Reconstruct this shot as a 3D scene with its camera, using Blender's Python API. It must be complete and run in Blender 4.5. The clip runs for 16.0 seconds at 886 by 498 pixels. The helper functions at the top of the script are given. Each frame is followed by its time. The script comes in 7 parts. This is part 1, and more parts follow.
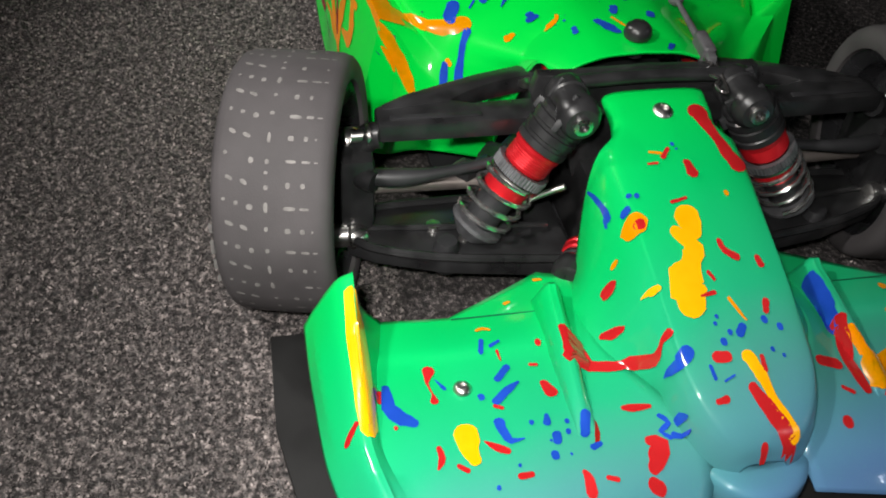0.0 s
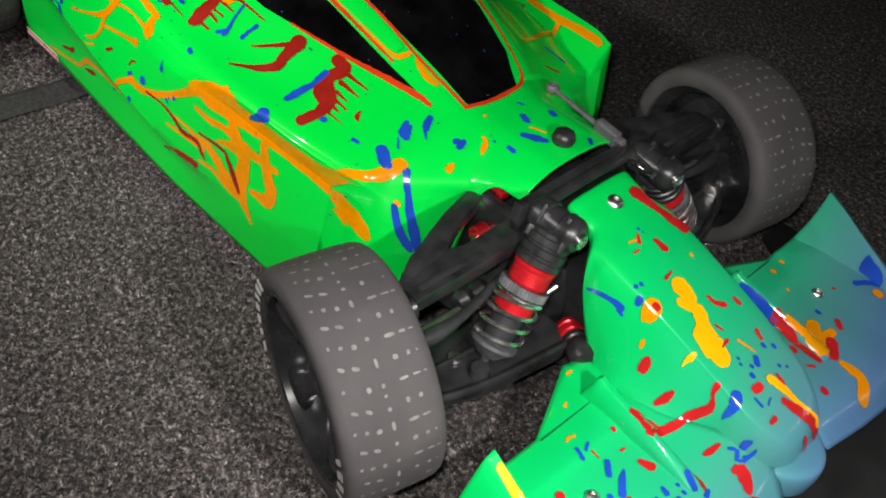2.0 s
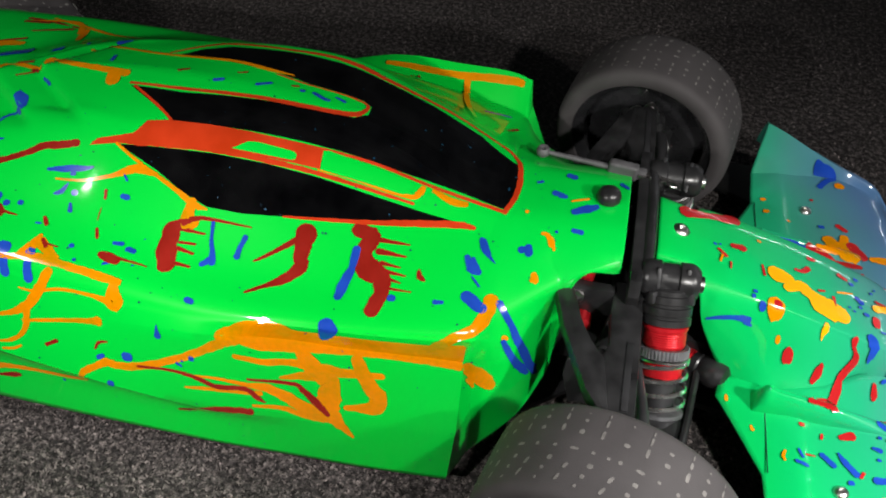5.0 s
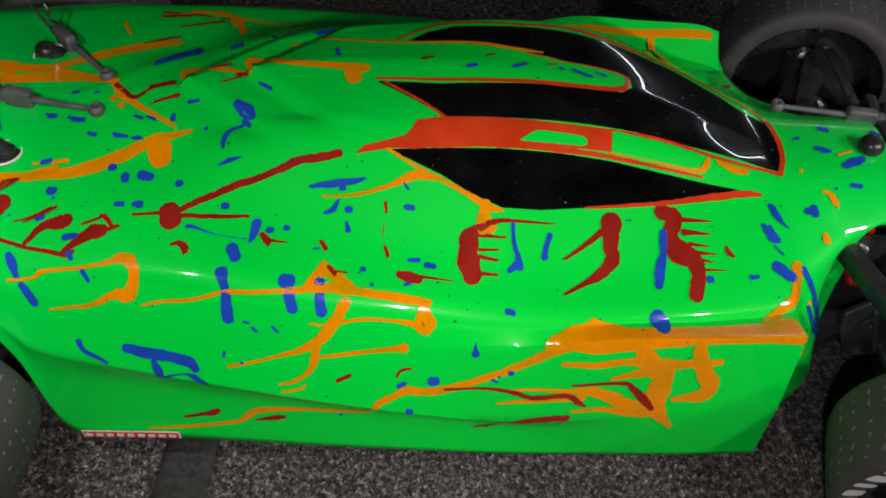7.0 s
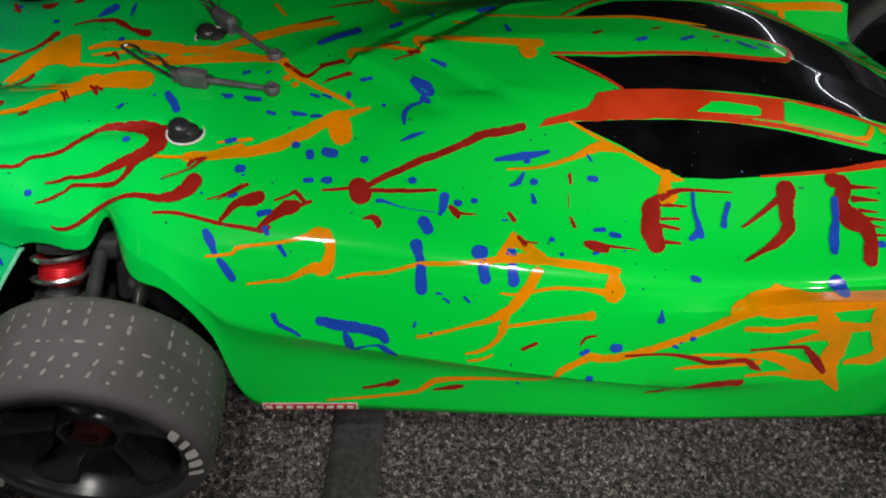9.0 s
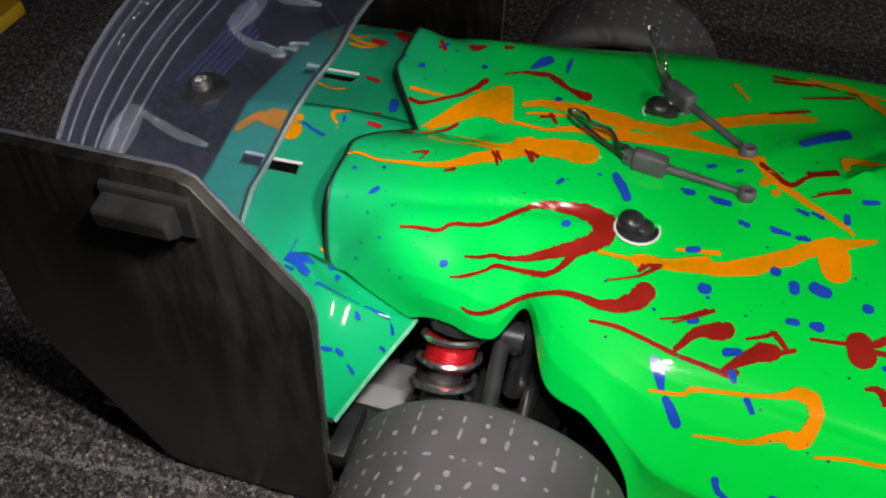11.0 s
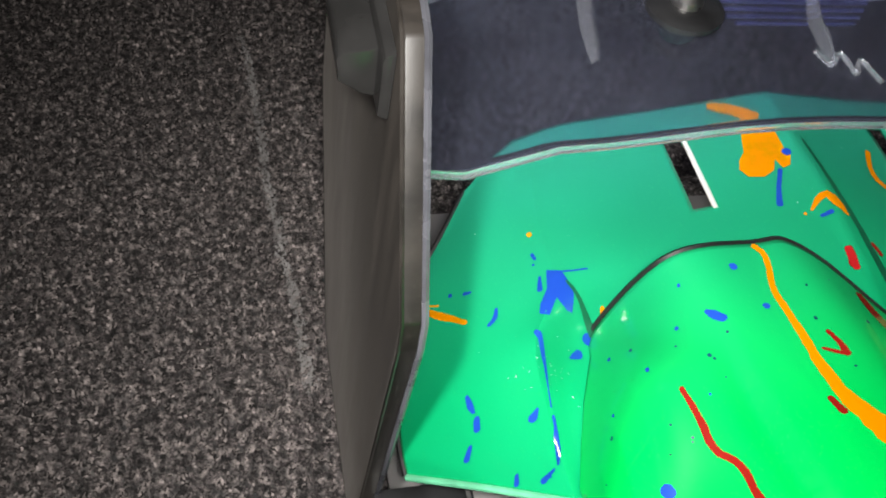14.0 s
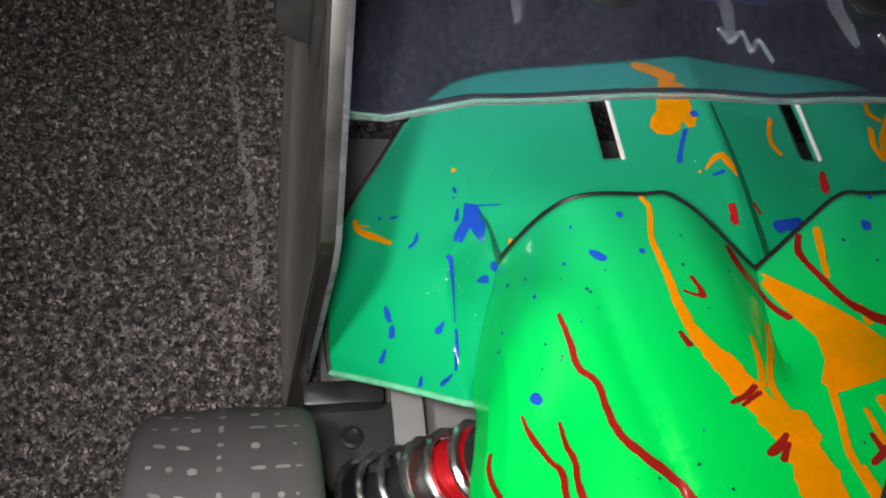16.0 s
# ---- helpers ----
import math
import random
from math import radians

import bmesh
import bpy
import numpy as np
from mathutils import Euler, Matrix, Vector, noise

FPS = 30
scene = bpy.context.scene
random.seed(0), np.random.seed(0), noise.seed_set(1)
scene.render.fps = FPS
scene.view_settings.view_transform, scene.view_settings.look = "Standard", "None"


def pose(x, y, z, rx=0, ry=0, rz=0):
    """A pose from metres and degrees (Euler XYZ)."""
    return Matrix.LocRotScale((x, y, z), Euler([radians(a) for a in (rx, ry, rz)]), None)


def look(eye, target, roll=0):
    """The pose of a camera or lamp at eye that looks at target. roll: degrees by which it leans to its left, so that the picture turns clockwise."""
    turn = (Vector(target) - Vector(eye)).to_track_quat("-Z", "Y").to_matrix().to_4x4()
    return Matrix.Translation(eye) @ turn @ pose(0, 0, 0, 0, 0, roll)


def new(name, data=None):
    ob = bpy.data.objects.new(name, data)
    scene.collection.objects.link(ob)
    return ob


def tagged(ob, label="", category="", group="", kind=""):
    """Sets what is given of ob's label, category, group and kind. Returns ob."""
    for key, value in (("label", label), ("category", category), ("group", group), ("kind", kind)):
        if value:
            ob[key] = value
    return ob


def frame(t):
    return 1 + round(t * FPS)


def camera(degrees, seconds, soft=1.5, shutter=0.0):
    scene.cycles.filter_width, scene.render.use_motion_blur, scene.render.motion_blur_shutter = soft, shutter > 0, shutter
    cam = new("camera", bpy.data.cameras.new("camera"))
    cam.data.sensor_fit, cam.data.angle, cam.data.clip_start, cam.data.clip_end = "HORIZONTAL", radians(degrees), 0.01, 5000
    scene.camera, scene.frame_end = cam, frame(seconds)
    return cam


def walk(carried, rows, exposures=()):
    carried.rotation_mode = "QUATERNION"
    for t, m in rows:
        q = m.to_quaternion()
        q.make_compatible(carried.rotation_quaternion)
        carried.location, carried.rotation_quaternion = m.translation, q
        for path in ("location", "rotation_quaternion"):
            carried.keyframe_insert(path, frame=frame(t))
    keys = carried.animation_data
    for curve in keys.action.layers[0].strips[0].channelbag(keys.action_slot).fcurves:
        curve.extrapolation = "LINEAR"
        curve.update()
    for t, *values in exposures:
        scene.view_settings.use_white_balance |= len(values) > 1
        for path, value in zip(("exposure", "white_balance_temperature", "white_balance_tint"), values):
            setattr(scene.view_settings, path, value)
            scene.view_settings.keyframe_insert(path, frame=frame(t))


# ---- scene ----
EXPOSURES = [(0, 0.02), (1.5, 0.04), (2, 0.05), (3, -0.12), (5.3, 0.02), (6, -0.12), (7, -0.38), (8.2, -0.43), (10.3, -0.33), (10.5, -0.28), (11, 0.0), (11.5, 0.32), (12, 0.5), (12.5, 0.74), (13.5, 0.62), (14.5, 0.40), (15, 0.22), (16, 0.02)]
cam = camera(53.18, 16.0, soft=1.9)
PATH = [
    (0, (0.4763, -0.1419, 0.2595), (0.2587, -0.0883, 0.0601), 4.31),
    (0.5, (0.4653, -0.1633, 0.2707), (0.2551, -0.0944, 0.0681), 6.87),
    (1, (0.4378, -0.2021, 0.3005), (0.2409, -0.1070, 0.0951), 8.15),
    (1.5, (0.4019, -0.2459, 0.3149), (0.2284, -0.1132, 0.1093), 7.35),
    (2, (0.3716, -0.2742, 0.3302), (0.2257, -0.1122, 0.1240), 7.88),
    (2.5, (0.3344, -0.3006, 0.3373), (0.2117, -0.1202, 0.1314), 6.51),
    (3, (0.2933, -0.3194, 0.3498), (0.1921, -0.1273, 0.1428), 3.79),
    (3.2, (0.2907, -0.3221, 0.3555), (0.2000, -0.1252, 0.1481), 3.14),
    (5.3, (0.1641, -0.2952, 0.3607), (0.1201, -0.0884, 0.1479), -0.06),
    (5.5, (0.1553, -0.2895, 0.3580), (0.1116, -0.0838, 0.1441), -0.26),
    (6, (0.0777, -0.2899, 0.3562), (0.0503, -0.0846, 0.1392), -0.85),
    (6.5, (0.0284, -0.2910, 0.3509), (0.0206, -0.0874, 0.1308), 1.47),
    (7, (-0.0048, -0.2943, 0.3537), (-0.0004, -0.0951, 0.1294), 2.66),
    (7.5, (-0.0314, -0.3011, 0.3531), (-0.0186, -0.1047, 0.1267), 3.43),
    (8, (-0.0475, -0.3038, 0.3499), (-0.0407, -0.1087, 0.1222), 1.64),
    (8.2, (-0.0461, -0.3054, 0.3545), (-0.0399, -0.1106, 0.1264), 1.65),
    (10.3, (-0.1559, -0.2858, 0.3533), (-0.1638, -0.0861, 0.1296), 0.33),
    (10.5, (-0.1604, -0.2731, 0.3445), (-0.1838, -0.0733, 0.1219), -0.62),
    (11, (-0.1749, -0.2514, 0.3250), (-0.2373, -0.0570, 0.1052), -0.87),
    (11.5, (-0.1847, -0.2310, 0.3093), (-0.2749, -0.0485, 0.0889), -1.78),
    (12, (-0.1838, -0.2104, 0.2976), (-0.3034, -0.0466, 0.0767), -0.55),
    (12.5, (-0.1784, -0.1855, 0.2772), (-0.3307, -0.0562, 0.0533), 4.17),
    (13, (-0.1820, -0.1635, 0.2667), (-0.3489, -0.0626, 0.0387), 9.04),
    (13.5, (-0.1845, -0.1428, 0.2582), (-0.3565, -0.0638, 0.0255), 10.90),
    (14, (-0.1859, -0.1283, 0.2537), (-0.3571, -0.0684, 0.0148), 11.08),
    (14.5, (-0.1897, -0.1194, 0.2480), (-0.3520, -0.0723, 0.0001), 10.05),
    (15, (-0.1895, -0.1210, 0.2501), (-0.3457, -0.0759, -0.0020), 11.16),
    (15.5, (-0.1814, -0.1166, 0.2582), (-0.3314, -0.0671, 0.0031), 14.43),
    (16, (-0.1717, -0.1182, 0.2811), (-0.3175, -0.0559, 0.0264), 18.96),
]
walk(cam, [(t, look(eye, target, roll)) for t, eye, target, roll in PATH], EXPOSURES)

# ---- light ----
world = bpy.data.worlds.new("dark_room")
scene.world = world
world.use_nodes = True
world.node_tree.nodes["Background"].inputs["Color"].default_value = (0.55, 0.65, 0.8, 1)
world.node_tree.nodes["Background"].inputs["Strength"].default_value = 0.02


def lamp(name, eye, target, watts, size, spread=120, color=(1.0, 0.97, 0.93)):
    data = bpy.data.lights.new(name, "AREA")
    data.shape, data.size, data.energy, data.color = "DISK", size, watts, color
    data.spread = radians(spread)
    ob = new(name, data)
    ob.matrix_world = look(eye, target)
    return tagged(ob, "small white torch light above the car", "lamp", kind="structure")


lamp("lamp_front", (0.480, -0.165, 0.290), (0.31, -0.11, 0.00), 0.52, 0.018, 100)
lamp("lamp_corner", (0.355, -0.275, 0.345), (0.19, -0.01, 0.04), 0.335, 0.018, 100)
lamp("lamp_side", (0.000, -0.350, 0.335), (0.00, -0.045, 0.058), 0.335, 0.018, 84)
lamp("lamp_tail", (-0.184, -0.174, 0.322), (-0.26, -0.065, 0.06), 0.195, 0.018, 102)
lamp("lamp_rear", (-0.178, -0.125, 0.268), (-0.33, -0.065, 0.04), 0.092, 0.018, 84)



# ---- materials ----
def material(name, color, rough=0.5, metal=0.0, coat=0.0):
    m = bpy.data.materials.new(name)
    m.use_nodes = True
    b = m.node_tree.nodes["Principled BSDF"]
    b.inputs["Base Color"].default_value = (*color, 1)
    b.inputs["Roughness"].default_value = rough
    b.inputs["Metallic"].default_value = metal
    b.inputs["Coat Weight"].default_value = coat
    b.inputs["Coat Roughness"].default_value = 0.03
    return m


class Nodes:
    """Short access to a material's node tree."""

    def __init__(self, m):
        self.tree = m.node_tree
        self.shader = m.node_tree.nodes["Principled BSDF"]

    def add(self, kind, **values):
        n = self.tree.nodes.new("ShaderNode" + kind)
        for key, value in values.items():
            n.inputs[key.replace("_", " ")].default_value = value
        return n

    def link(self, a, b):
        self.tree.links.new(a, b)

    def coords(self, scale=1.0):
        c = self.add("TexCoord")
        mp = self.add("Mapping", Scale=(scale, scale, scale))
        self.link(c.outputs["Object"], mp.inputs["Vector"])
        return mp.outputs["Vector"]

    def noise(self, vec, scale, detail=3.0, rough=0.5):
        n = self.add("TexNoise", Scale=scale, Detail=detail, Roughness=rough)
        self.link(vec, n.inputs["Vector"])
        return n.outputs["Fac"]

    def ramp(self, fac, stops):
        r = self.tree.nodes.new("ShaderNodeValToRGB")
        while len(r.color_ramp.elements) < len(stops):
            r.color_ramp.elements.new(0.5)
        for e, (at, col) in zip(r.color_ramp.elements, stops):
            e.position, e.color = at, (*col, 1)
        self.link(fac, r.inputs["Fac"])
        return r.outputs["Color"]

    def mix(self, fac, a, b, blend="MIX"):
        n = self.tree.nodes.new("ShaderNodeMix")
        n.data_type, n.blend_type = "RGBA", blend
        for sock, v in ((n.inputs[0], fac), (n.inputs[6], a), (n.inputs[7], b)):
            if isinstance(v, (int, float)):
                sock.default_value = v
            elif isinstance(v, tuple):
                sock.default_value = (*v, 1)
            else:
                self.link(v, sock)
        return n.outputs[2]

    def bump(self, height, strength=0.2, distance=0.001):
        n = self.add("Bump", Strength=strength, Distance=distance)
        self.link(height, n.inputs["Height"])
        self.link(n.outputs["Normal"], self.shader.inputs["Normal"])

    def rough(self, fac, low, high):
        n = self.add("MapRange", To_Min=low, To_Max=high)
        self.link(fac, n.inputs["Value"])
        self.link(n.outputs["Result"], self.shader.inputs["Roughness"])

    def color(self, sock):
        self.link(sock, self.shader.inputs["Base Color"])


def worn(name, color, rough, metal=0.0, scale=60.0, spread=0.35, bump=0.06, coat=0.0, fine=900.0):
    """A material with wear at two scales: broad patches and fine grain."""
    m = material(name, color, rough, metal, coat)
    n = Nodes(m)
    v = n.coords()
    broad, grain = n.noise(v, scale, 4), n.noise(v, fine, 2)
    dark = tuple(c * (1 - spread) for c in color)
    light = tuple(min(1.0, c * (1 + spread) + 0.004) for c in color)
    n.color(n.ramp(broad, [(0.3, dark), (0.7, light)]))
    n.rough(broad, max(0.02, rough - 0.12), min(1.0, rough + 0.12))
    n.bump(grain, bump, 0.0004)
    return m


def make_carpet():
    m = material("carpet_pile", (0.05, 0.046, 0.046), 0.95)
    n = Nodes(m)
    v = n.coords()
    clump, fibre, broad = n.noise(v, 330, 2, 0.6), n.noise(v, 1200, 3, 0.65), n.noise(v, 9, 3)
    a = n.ramp(clump, [(0.38, (0.022, 0.0195, 0.0192)), (0.52, (0.08, 0.071, 0.070)), (0.66, (0.24, 0.213, 0.209))])
    b = n.ramp(fibre, [(0.40, (0.30, 0.30, 0.30)), (0.54, (0.80, 0.78, 0.78)), (0.70, (1.9, 1.83, 1.8))])
    c = n.mix(1.0, a, b, "MULTIPLY")
    stain = n.ramp(broad, [(0.35, (0.75, 0.73, 0.74)), (0.7, (1.0, 0.99, 0.97))])
    n.color(n.mix(1.0, c, stain, "MULTIPLY"))
    n.bump(n.mix(0.5, clump, fibre), 1.0, 0.003)
    return m


def make_fibre():
    m = material("carpet_fibre", (0.08, 0.075, 0.073), 0.7)
    n = Nodes(m)
    g = n.add("NewGeometry")
    v = n.coords()
    clump = n.ramp(n.noise(v, 350, 2, 0.6), [(0.36, (0.17, 0.166, 0.17)), (0.50, (0.88, 0.84, 0.83)), (0.64, (2.35, 2.2, 2.15))])
    strand = n.ramp(g.outputs["Random Per Island"], [(0.0, (0.070, 0.064, 0.062)), (0.5, (0.108, 0.099, 0.0955)), (0.85, (0.145, 0.133, 0.128)), (1.0, (0.21, 0.192, 0.185))])
    n.color(n.mix(1.0, strand, clump, "MULTIPLY"))
    return m


def make_body_green(name="green_paint", stops=None):
    """Fluorescent green that fades to teal and grey-blue on the nose and to teal on the tail."""
    m = material(name, (0.0, 0.62, 0.05), 0.3, coat=0.6)
    n = Nodes(m)
    c = n.add("TexCoord")
    sep = n.add("SeparateXYZ")
    n.link(c.outputs["Object"], sep.inputs["Vector"])
    wob = n.noise(c.outputs["Object"], 14, 3)
    add = n.tree.nodes.new("ShaderNodeMath")
    add.operation = "MULTIPLY_ADD"
    add.inputs[1].default_value = 0.03
    n.link(wob, add.inputs[0])
    front = n.add("MapRange", From_Min=0.20, From_Max=0.27, To_Max=0.29)
    n.link(sep.outputs["X"], front.inputs["Value"])
    lean = n.tree.nodes.new("ShaderNodeMath")
    lean.operation = "MULTIPLY_ADD"
    n.link(front.outputs["Result"], lean.inputs[0])
    n.link(sep.outputs["Y"], lean.inputs[1])
    n.link(sep.outputs["X"], lean.inputs[2])
    n.link(lean.outputs[0], add.inputs[2])
    rng = n.add("MapRange", From_Min=-0.40, From_Max=0.40)
    n.link(add.outputs[0], rng.inputs["Value"])
    col = n.ramp(rng.outputs["Result"], stops or [
        (0.10, (0.025, 0.25, 0.165)), (0.155, (0.010, 0.35, 0.145)), (0.21, (0.0, 0.56, 0.085)), (0.34, (0.0, 0.62, 0.048)), (0.66, (0.0, 0.62, 0.042)), (0.76, (0.0, 0.60, 0.06)),
        (0.838, (0.002, 0.47, 0.12)), (0.888, (0.015, 0.38, 0.18)), (0.921, (0.068, 0.268, 0.26)), (0.960, (0.088, 0.188, 0.365))])
    speck = n.noise(c.outputs["Object"], 1400, 2)
    n.color(n.mix(n.ramp(speck, [(0.6, (0, 0, 0)), (0.8, (0.08, 0.08, 0.08))]), col, (0.1, 0.75, 0.2)))
    n.rough(n.noise(c.outputs["Object"], 25, 4), 0.30, 0.42)
    n.bump(n.noise(c.outputs["Object"], 55, 2), 0.10, 0.0015)
    n.shader.inputs["Coat Weight"].default_value = 0.85
    n.shader.inputs["Coat Roughness"].default_value = 0.055
    m.node_tree.nodes["Principled BSDF"].inputs["Specular IOR Level"].default_value = 0.08
    return m


def make_orange():
    """Orange laid on in uneven coats, so that the green below dulls it here and there."""
    m = material("orange_paint", (0.80, 0.24, 0.0), 0.16, coat=0.5)
    n = Nodes(m)
    v = n.coords()
    coat = n.mix(0.3, n.noise(v, 55, 3), n.noise(v, 420, 2))
    info = n.add("ObjectInfo")
    thick = n.mix(0.10, coat, info.outputs["Random"])
    n.color(n.ramp(thick, [(0.34, (0.50, 0.24, 0.0)), (0.46, (0.68, 0.24, 0.0)), (0.62, (0.84, 0.25, 0.0))]))
    n.rough(coat, 0.08, 0.24)
    return m


def make_plate():
    """Smoked black sheet, dulled by brownish smears and fine upright scratches."""
    m = material("black_smoked_side_plate", (0.012, 0.0105, 0.0095), 0.26)
    n = Nodes(m)
    v = n.coords()
    low = n.add("SeparateXYZ")
    n.link(v, low.inputs["Vector"])
    stretch = n.add("Mapping")
    stretch.inputs["Scale"].default_value = (3.0, 1.0, 0.5)
    n.link(v, stretch.inputs["Vector"])
    smear, cloud = n.noise(stretch.outputs["Vector"], 34, 5, 0.65), n.noise(v, 16, 3)
    scratch = n.noise(stretch.outputs["Vector"], 420, 2)
    worn_at = n.mix(0.45, smear, cloud)
    base = n.ramp(worn_at, [(0.45, (0.0060, 0.0053, 0.0048)), (0.52, (0.015, 0.0132, 0.0115)), (0.60, (0.030, 0.0258, 0.0222))])
    n.color(n.mix(n.ramp(scratch, [(0.62, (0, 0, 0)), (0.74, (0.5, 0.5, 0.5))]), base, (0.045, 0.040, 0.036)))
    n.rough(worn_at, 0.15, 0.55)
    n.bump(scratch, 0.04, 0.0004)
    return m


CARPET = make_carpet()
FIBRE = make_fibre()
PALE = worn("pale_carpet_fibre", (0.20, 0.19, 0.184), 0.8, spread=0.3, bump=0.0)
GREEN = make_body_green()
TETHER = worn("grey_rubber_tether", (0.085, 0.083, 0.088), 0.5, spread=0.3, bump=0.15, scale=160)
CLIP_STEEL = worn("dark_spring_steel", (0.20, 0.19, 0.185), 0.22, 0.9, spread=0.5, bump=0.03, scale=250)
PALE_GREEN = worn("pale_green_lip", (0.14, 0.52, 0.30), 0.3, spread=0.2, bump=0.03, scale=200, coat=0.4)
# for dark seam lines, and for shade painted onto the deck
SEAM_SHADE = worn("dark_green_seam_and_shade", (0.004, 0.10, 0.045), 0.3, spread=0.3, bump=0.0, coat=0.4)
TEAL = make_body_green("teal_green_paint", [(0.06, (0.033, 0.23, 0.182)), (0.12, (0.016, 0.315, 0.172)), (0.18, (0.003, 0.385, 0.138))])
ORANGE = make_orange()
RED = worn("red_paint", (0.25, 0.011, 0.006), 0.16, spread=0.2, bump=0.0, coat=0.5)
# brighter copy of the red, for nose, front wing and far deck
BRIGHT_RED = worn("brighter_red_paint", (0.44, 0.012, 0.014), 0.16, spread=0.15, bump=0.0, coat=0.5)
BLUE = worn("blue_paint", (0.01, 0.06, 0.42), 0.16, spread=0.2, bump=0.0, coat=0.5)
VERMILION = worn("vermilion_paint", (0.56, 0.040, 0.007), 0.16, spread=0.15, bump=0.0, coat=0.5)
YELLOW = worn("yellow_paint", (0.90, 0.40, 0.0), 0.16, spread=0.1, bump=0.0, coat=0.5)
STICKER = worn("sticker_red", (0.55, 0.02, 0.012), 0.3, spread=0.1, bump=0.0)
WINDOW = worn("black_window_paint", (0.0008, 0.0008, 0.0012), 0.04, spread=0.2, bump=0.0, coat=0.3)
WINDOW.node_tree.links.remove(WINDOW.node_tree.nodes["Principled BSDF"].inputs["Roughness"].links[0])
WINDOW.node_tree.nodes["Principled BSDF"].inputs["Roughness"].default_value = 0.035
TYRE = worn("grey_tyre_rubber", (0.062, 0.056, 0.058), 0.75, spread=0.18, bump=0.25, scale=45, fine=1500)
STUD = worn("worn_tread_marks", (0.185, 0.176, 0.168), 0.9, spread=0.3, bump=0.2, scale=300)
PLASTIC = worn("black_nylon_plastic", (0.017, 0.017, 0.018), 0.32, spread=0.4, bump=0.12, scale=90)
PLASTIC_B = worn("dark_grey_composite", (0.02, 0.02, 0.022), 0.5, spread=0.35, bump=0.12, scale=70)
PLATE = make_plate()
PLATE.node_tree.nodes["Principled BSDF"].inputs["Sheen Weight"].default_value = 0.04
PLATE.node_tree.nodes["Principled BSDF"].inputs["Sheen Roughness"].default_value = 0.35
PLATE.node_tree.nodes["Principled BSDF"].inputs["Sheen Tint"].default_value = (1.0, 0.92, 0.84, 1)
STEEL = worn("bright_steel", (0.72, 0.70, 0.68), 0.30, 1.0, spread=0.2, bump=0.03)
DULL = worn("grey_clip_metal", (0.16, 0.16, 0.17), 0.5, 0.6, spread=0.3, bump=0.1, scale=200)
CHROME = worn("chrome_spring", (0.80, 0.79, 0.77), 0.20, 0.95, spread=0.25, bump=0.02, scale=150)
ANOD = worn("red_anodised_aluminium", (0.62, 0.012, 0.020), 0.30, 0.45, spread=0.2, bump=0.02)
RIM = worn("gloss_black_rim", (0.020, 0.020, 0.022), 0.26, spread=0.3, bump=0.02, coat=0.3)
WHITE = worn("white_print", (0.7, 0.69, 0.66), 0.6, spread=0.1, bump=0.0)
ROOM = worn("unseen_room_wall", (0.30, 0.31, 0.33), 0.9, scale=3, bump=0.1, fine=40)
SPLITTER = worn("matt_black_splitter", (0.006, 0.006, 0.006), 0.6, spread=0.4, bump=0.1, scale=40)


def make_clear(name, color, haze, rough):
    """Clear lexan: mostly see-through, with a little scatter from scratches and dust."""
    m = material(name, color, rough)
    n = Nodes(m)
    v = n.coords()
    n.shader.inputs["IOR"].default_value = 1.45
    cloud, dust = n.noise(v, 40, 4), n.noise(v, 900, 2)
    amount = n.ramp(n.mix(0.35, cloud, dust), [(0.35, (1 - haze * 0.6,) * 3), (0.65, (1 - haze * 1.4,) * 3)])
    n.link(amount, n.shader.inputs["Transmission Weight"])
    n.rough(cloud, rough * 0.6, rough * 1.6)
    return m


CLEAR = make_clear("smoked_clear_lexan", (0.58, 0.63, 0.84), 0.016, 0.05)
MILKY = make_clear("clear_moulded_edge", (0.86, 0.88, 0.95), 0.05, 0.16)
# extra haze stands in for the glints along the gussets' creases
CREASED = make_clear("creased_lexan_glint", (0.80, 0.82, 0.90), 0.09, 0.10)


# ---- building blocks ----
def finish(name, bm, mat, smooth=True):
    me = bpy.data.meshes.new(name)
    bm.normal_update()
    bm.to_mesh(me)
    bm.free()
    for m in mat if isinstance(mat, (list, tuple)) else (mat,):
        me.materials.append(m)
    if smooth:
        me.shade_smooth()
        me.set_sharp_from_angle(angle=radians(38))
    return me


def part(name, bm, mat, parent, label="", smooth=True, at=None):
    """One mesh object under a thing or a part."""
    ob = new(name, finish(name, bm, mat, smooth))
    ob.parent = parent
    if at is not None:
        ob.matrix_basis = at
    return tagged(ob, label)


def thing(name, label, category, at=None, group="", kind=""):
    ob = new(name)
    ob.empty_display_size = 0.02
    if at is not None:
        ob.matrix_basis = at
    return tagged(ob, label, category, group, kind)


def solid(name, bm, mat, label, category, kind="", smooth=True, group=""):
    return tagged(new(name, finish(name, bm, mat, smooth)), label, category, group, kind)


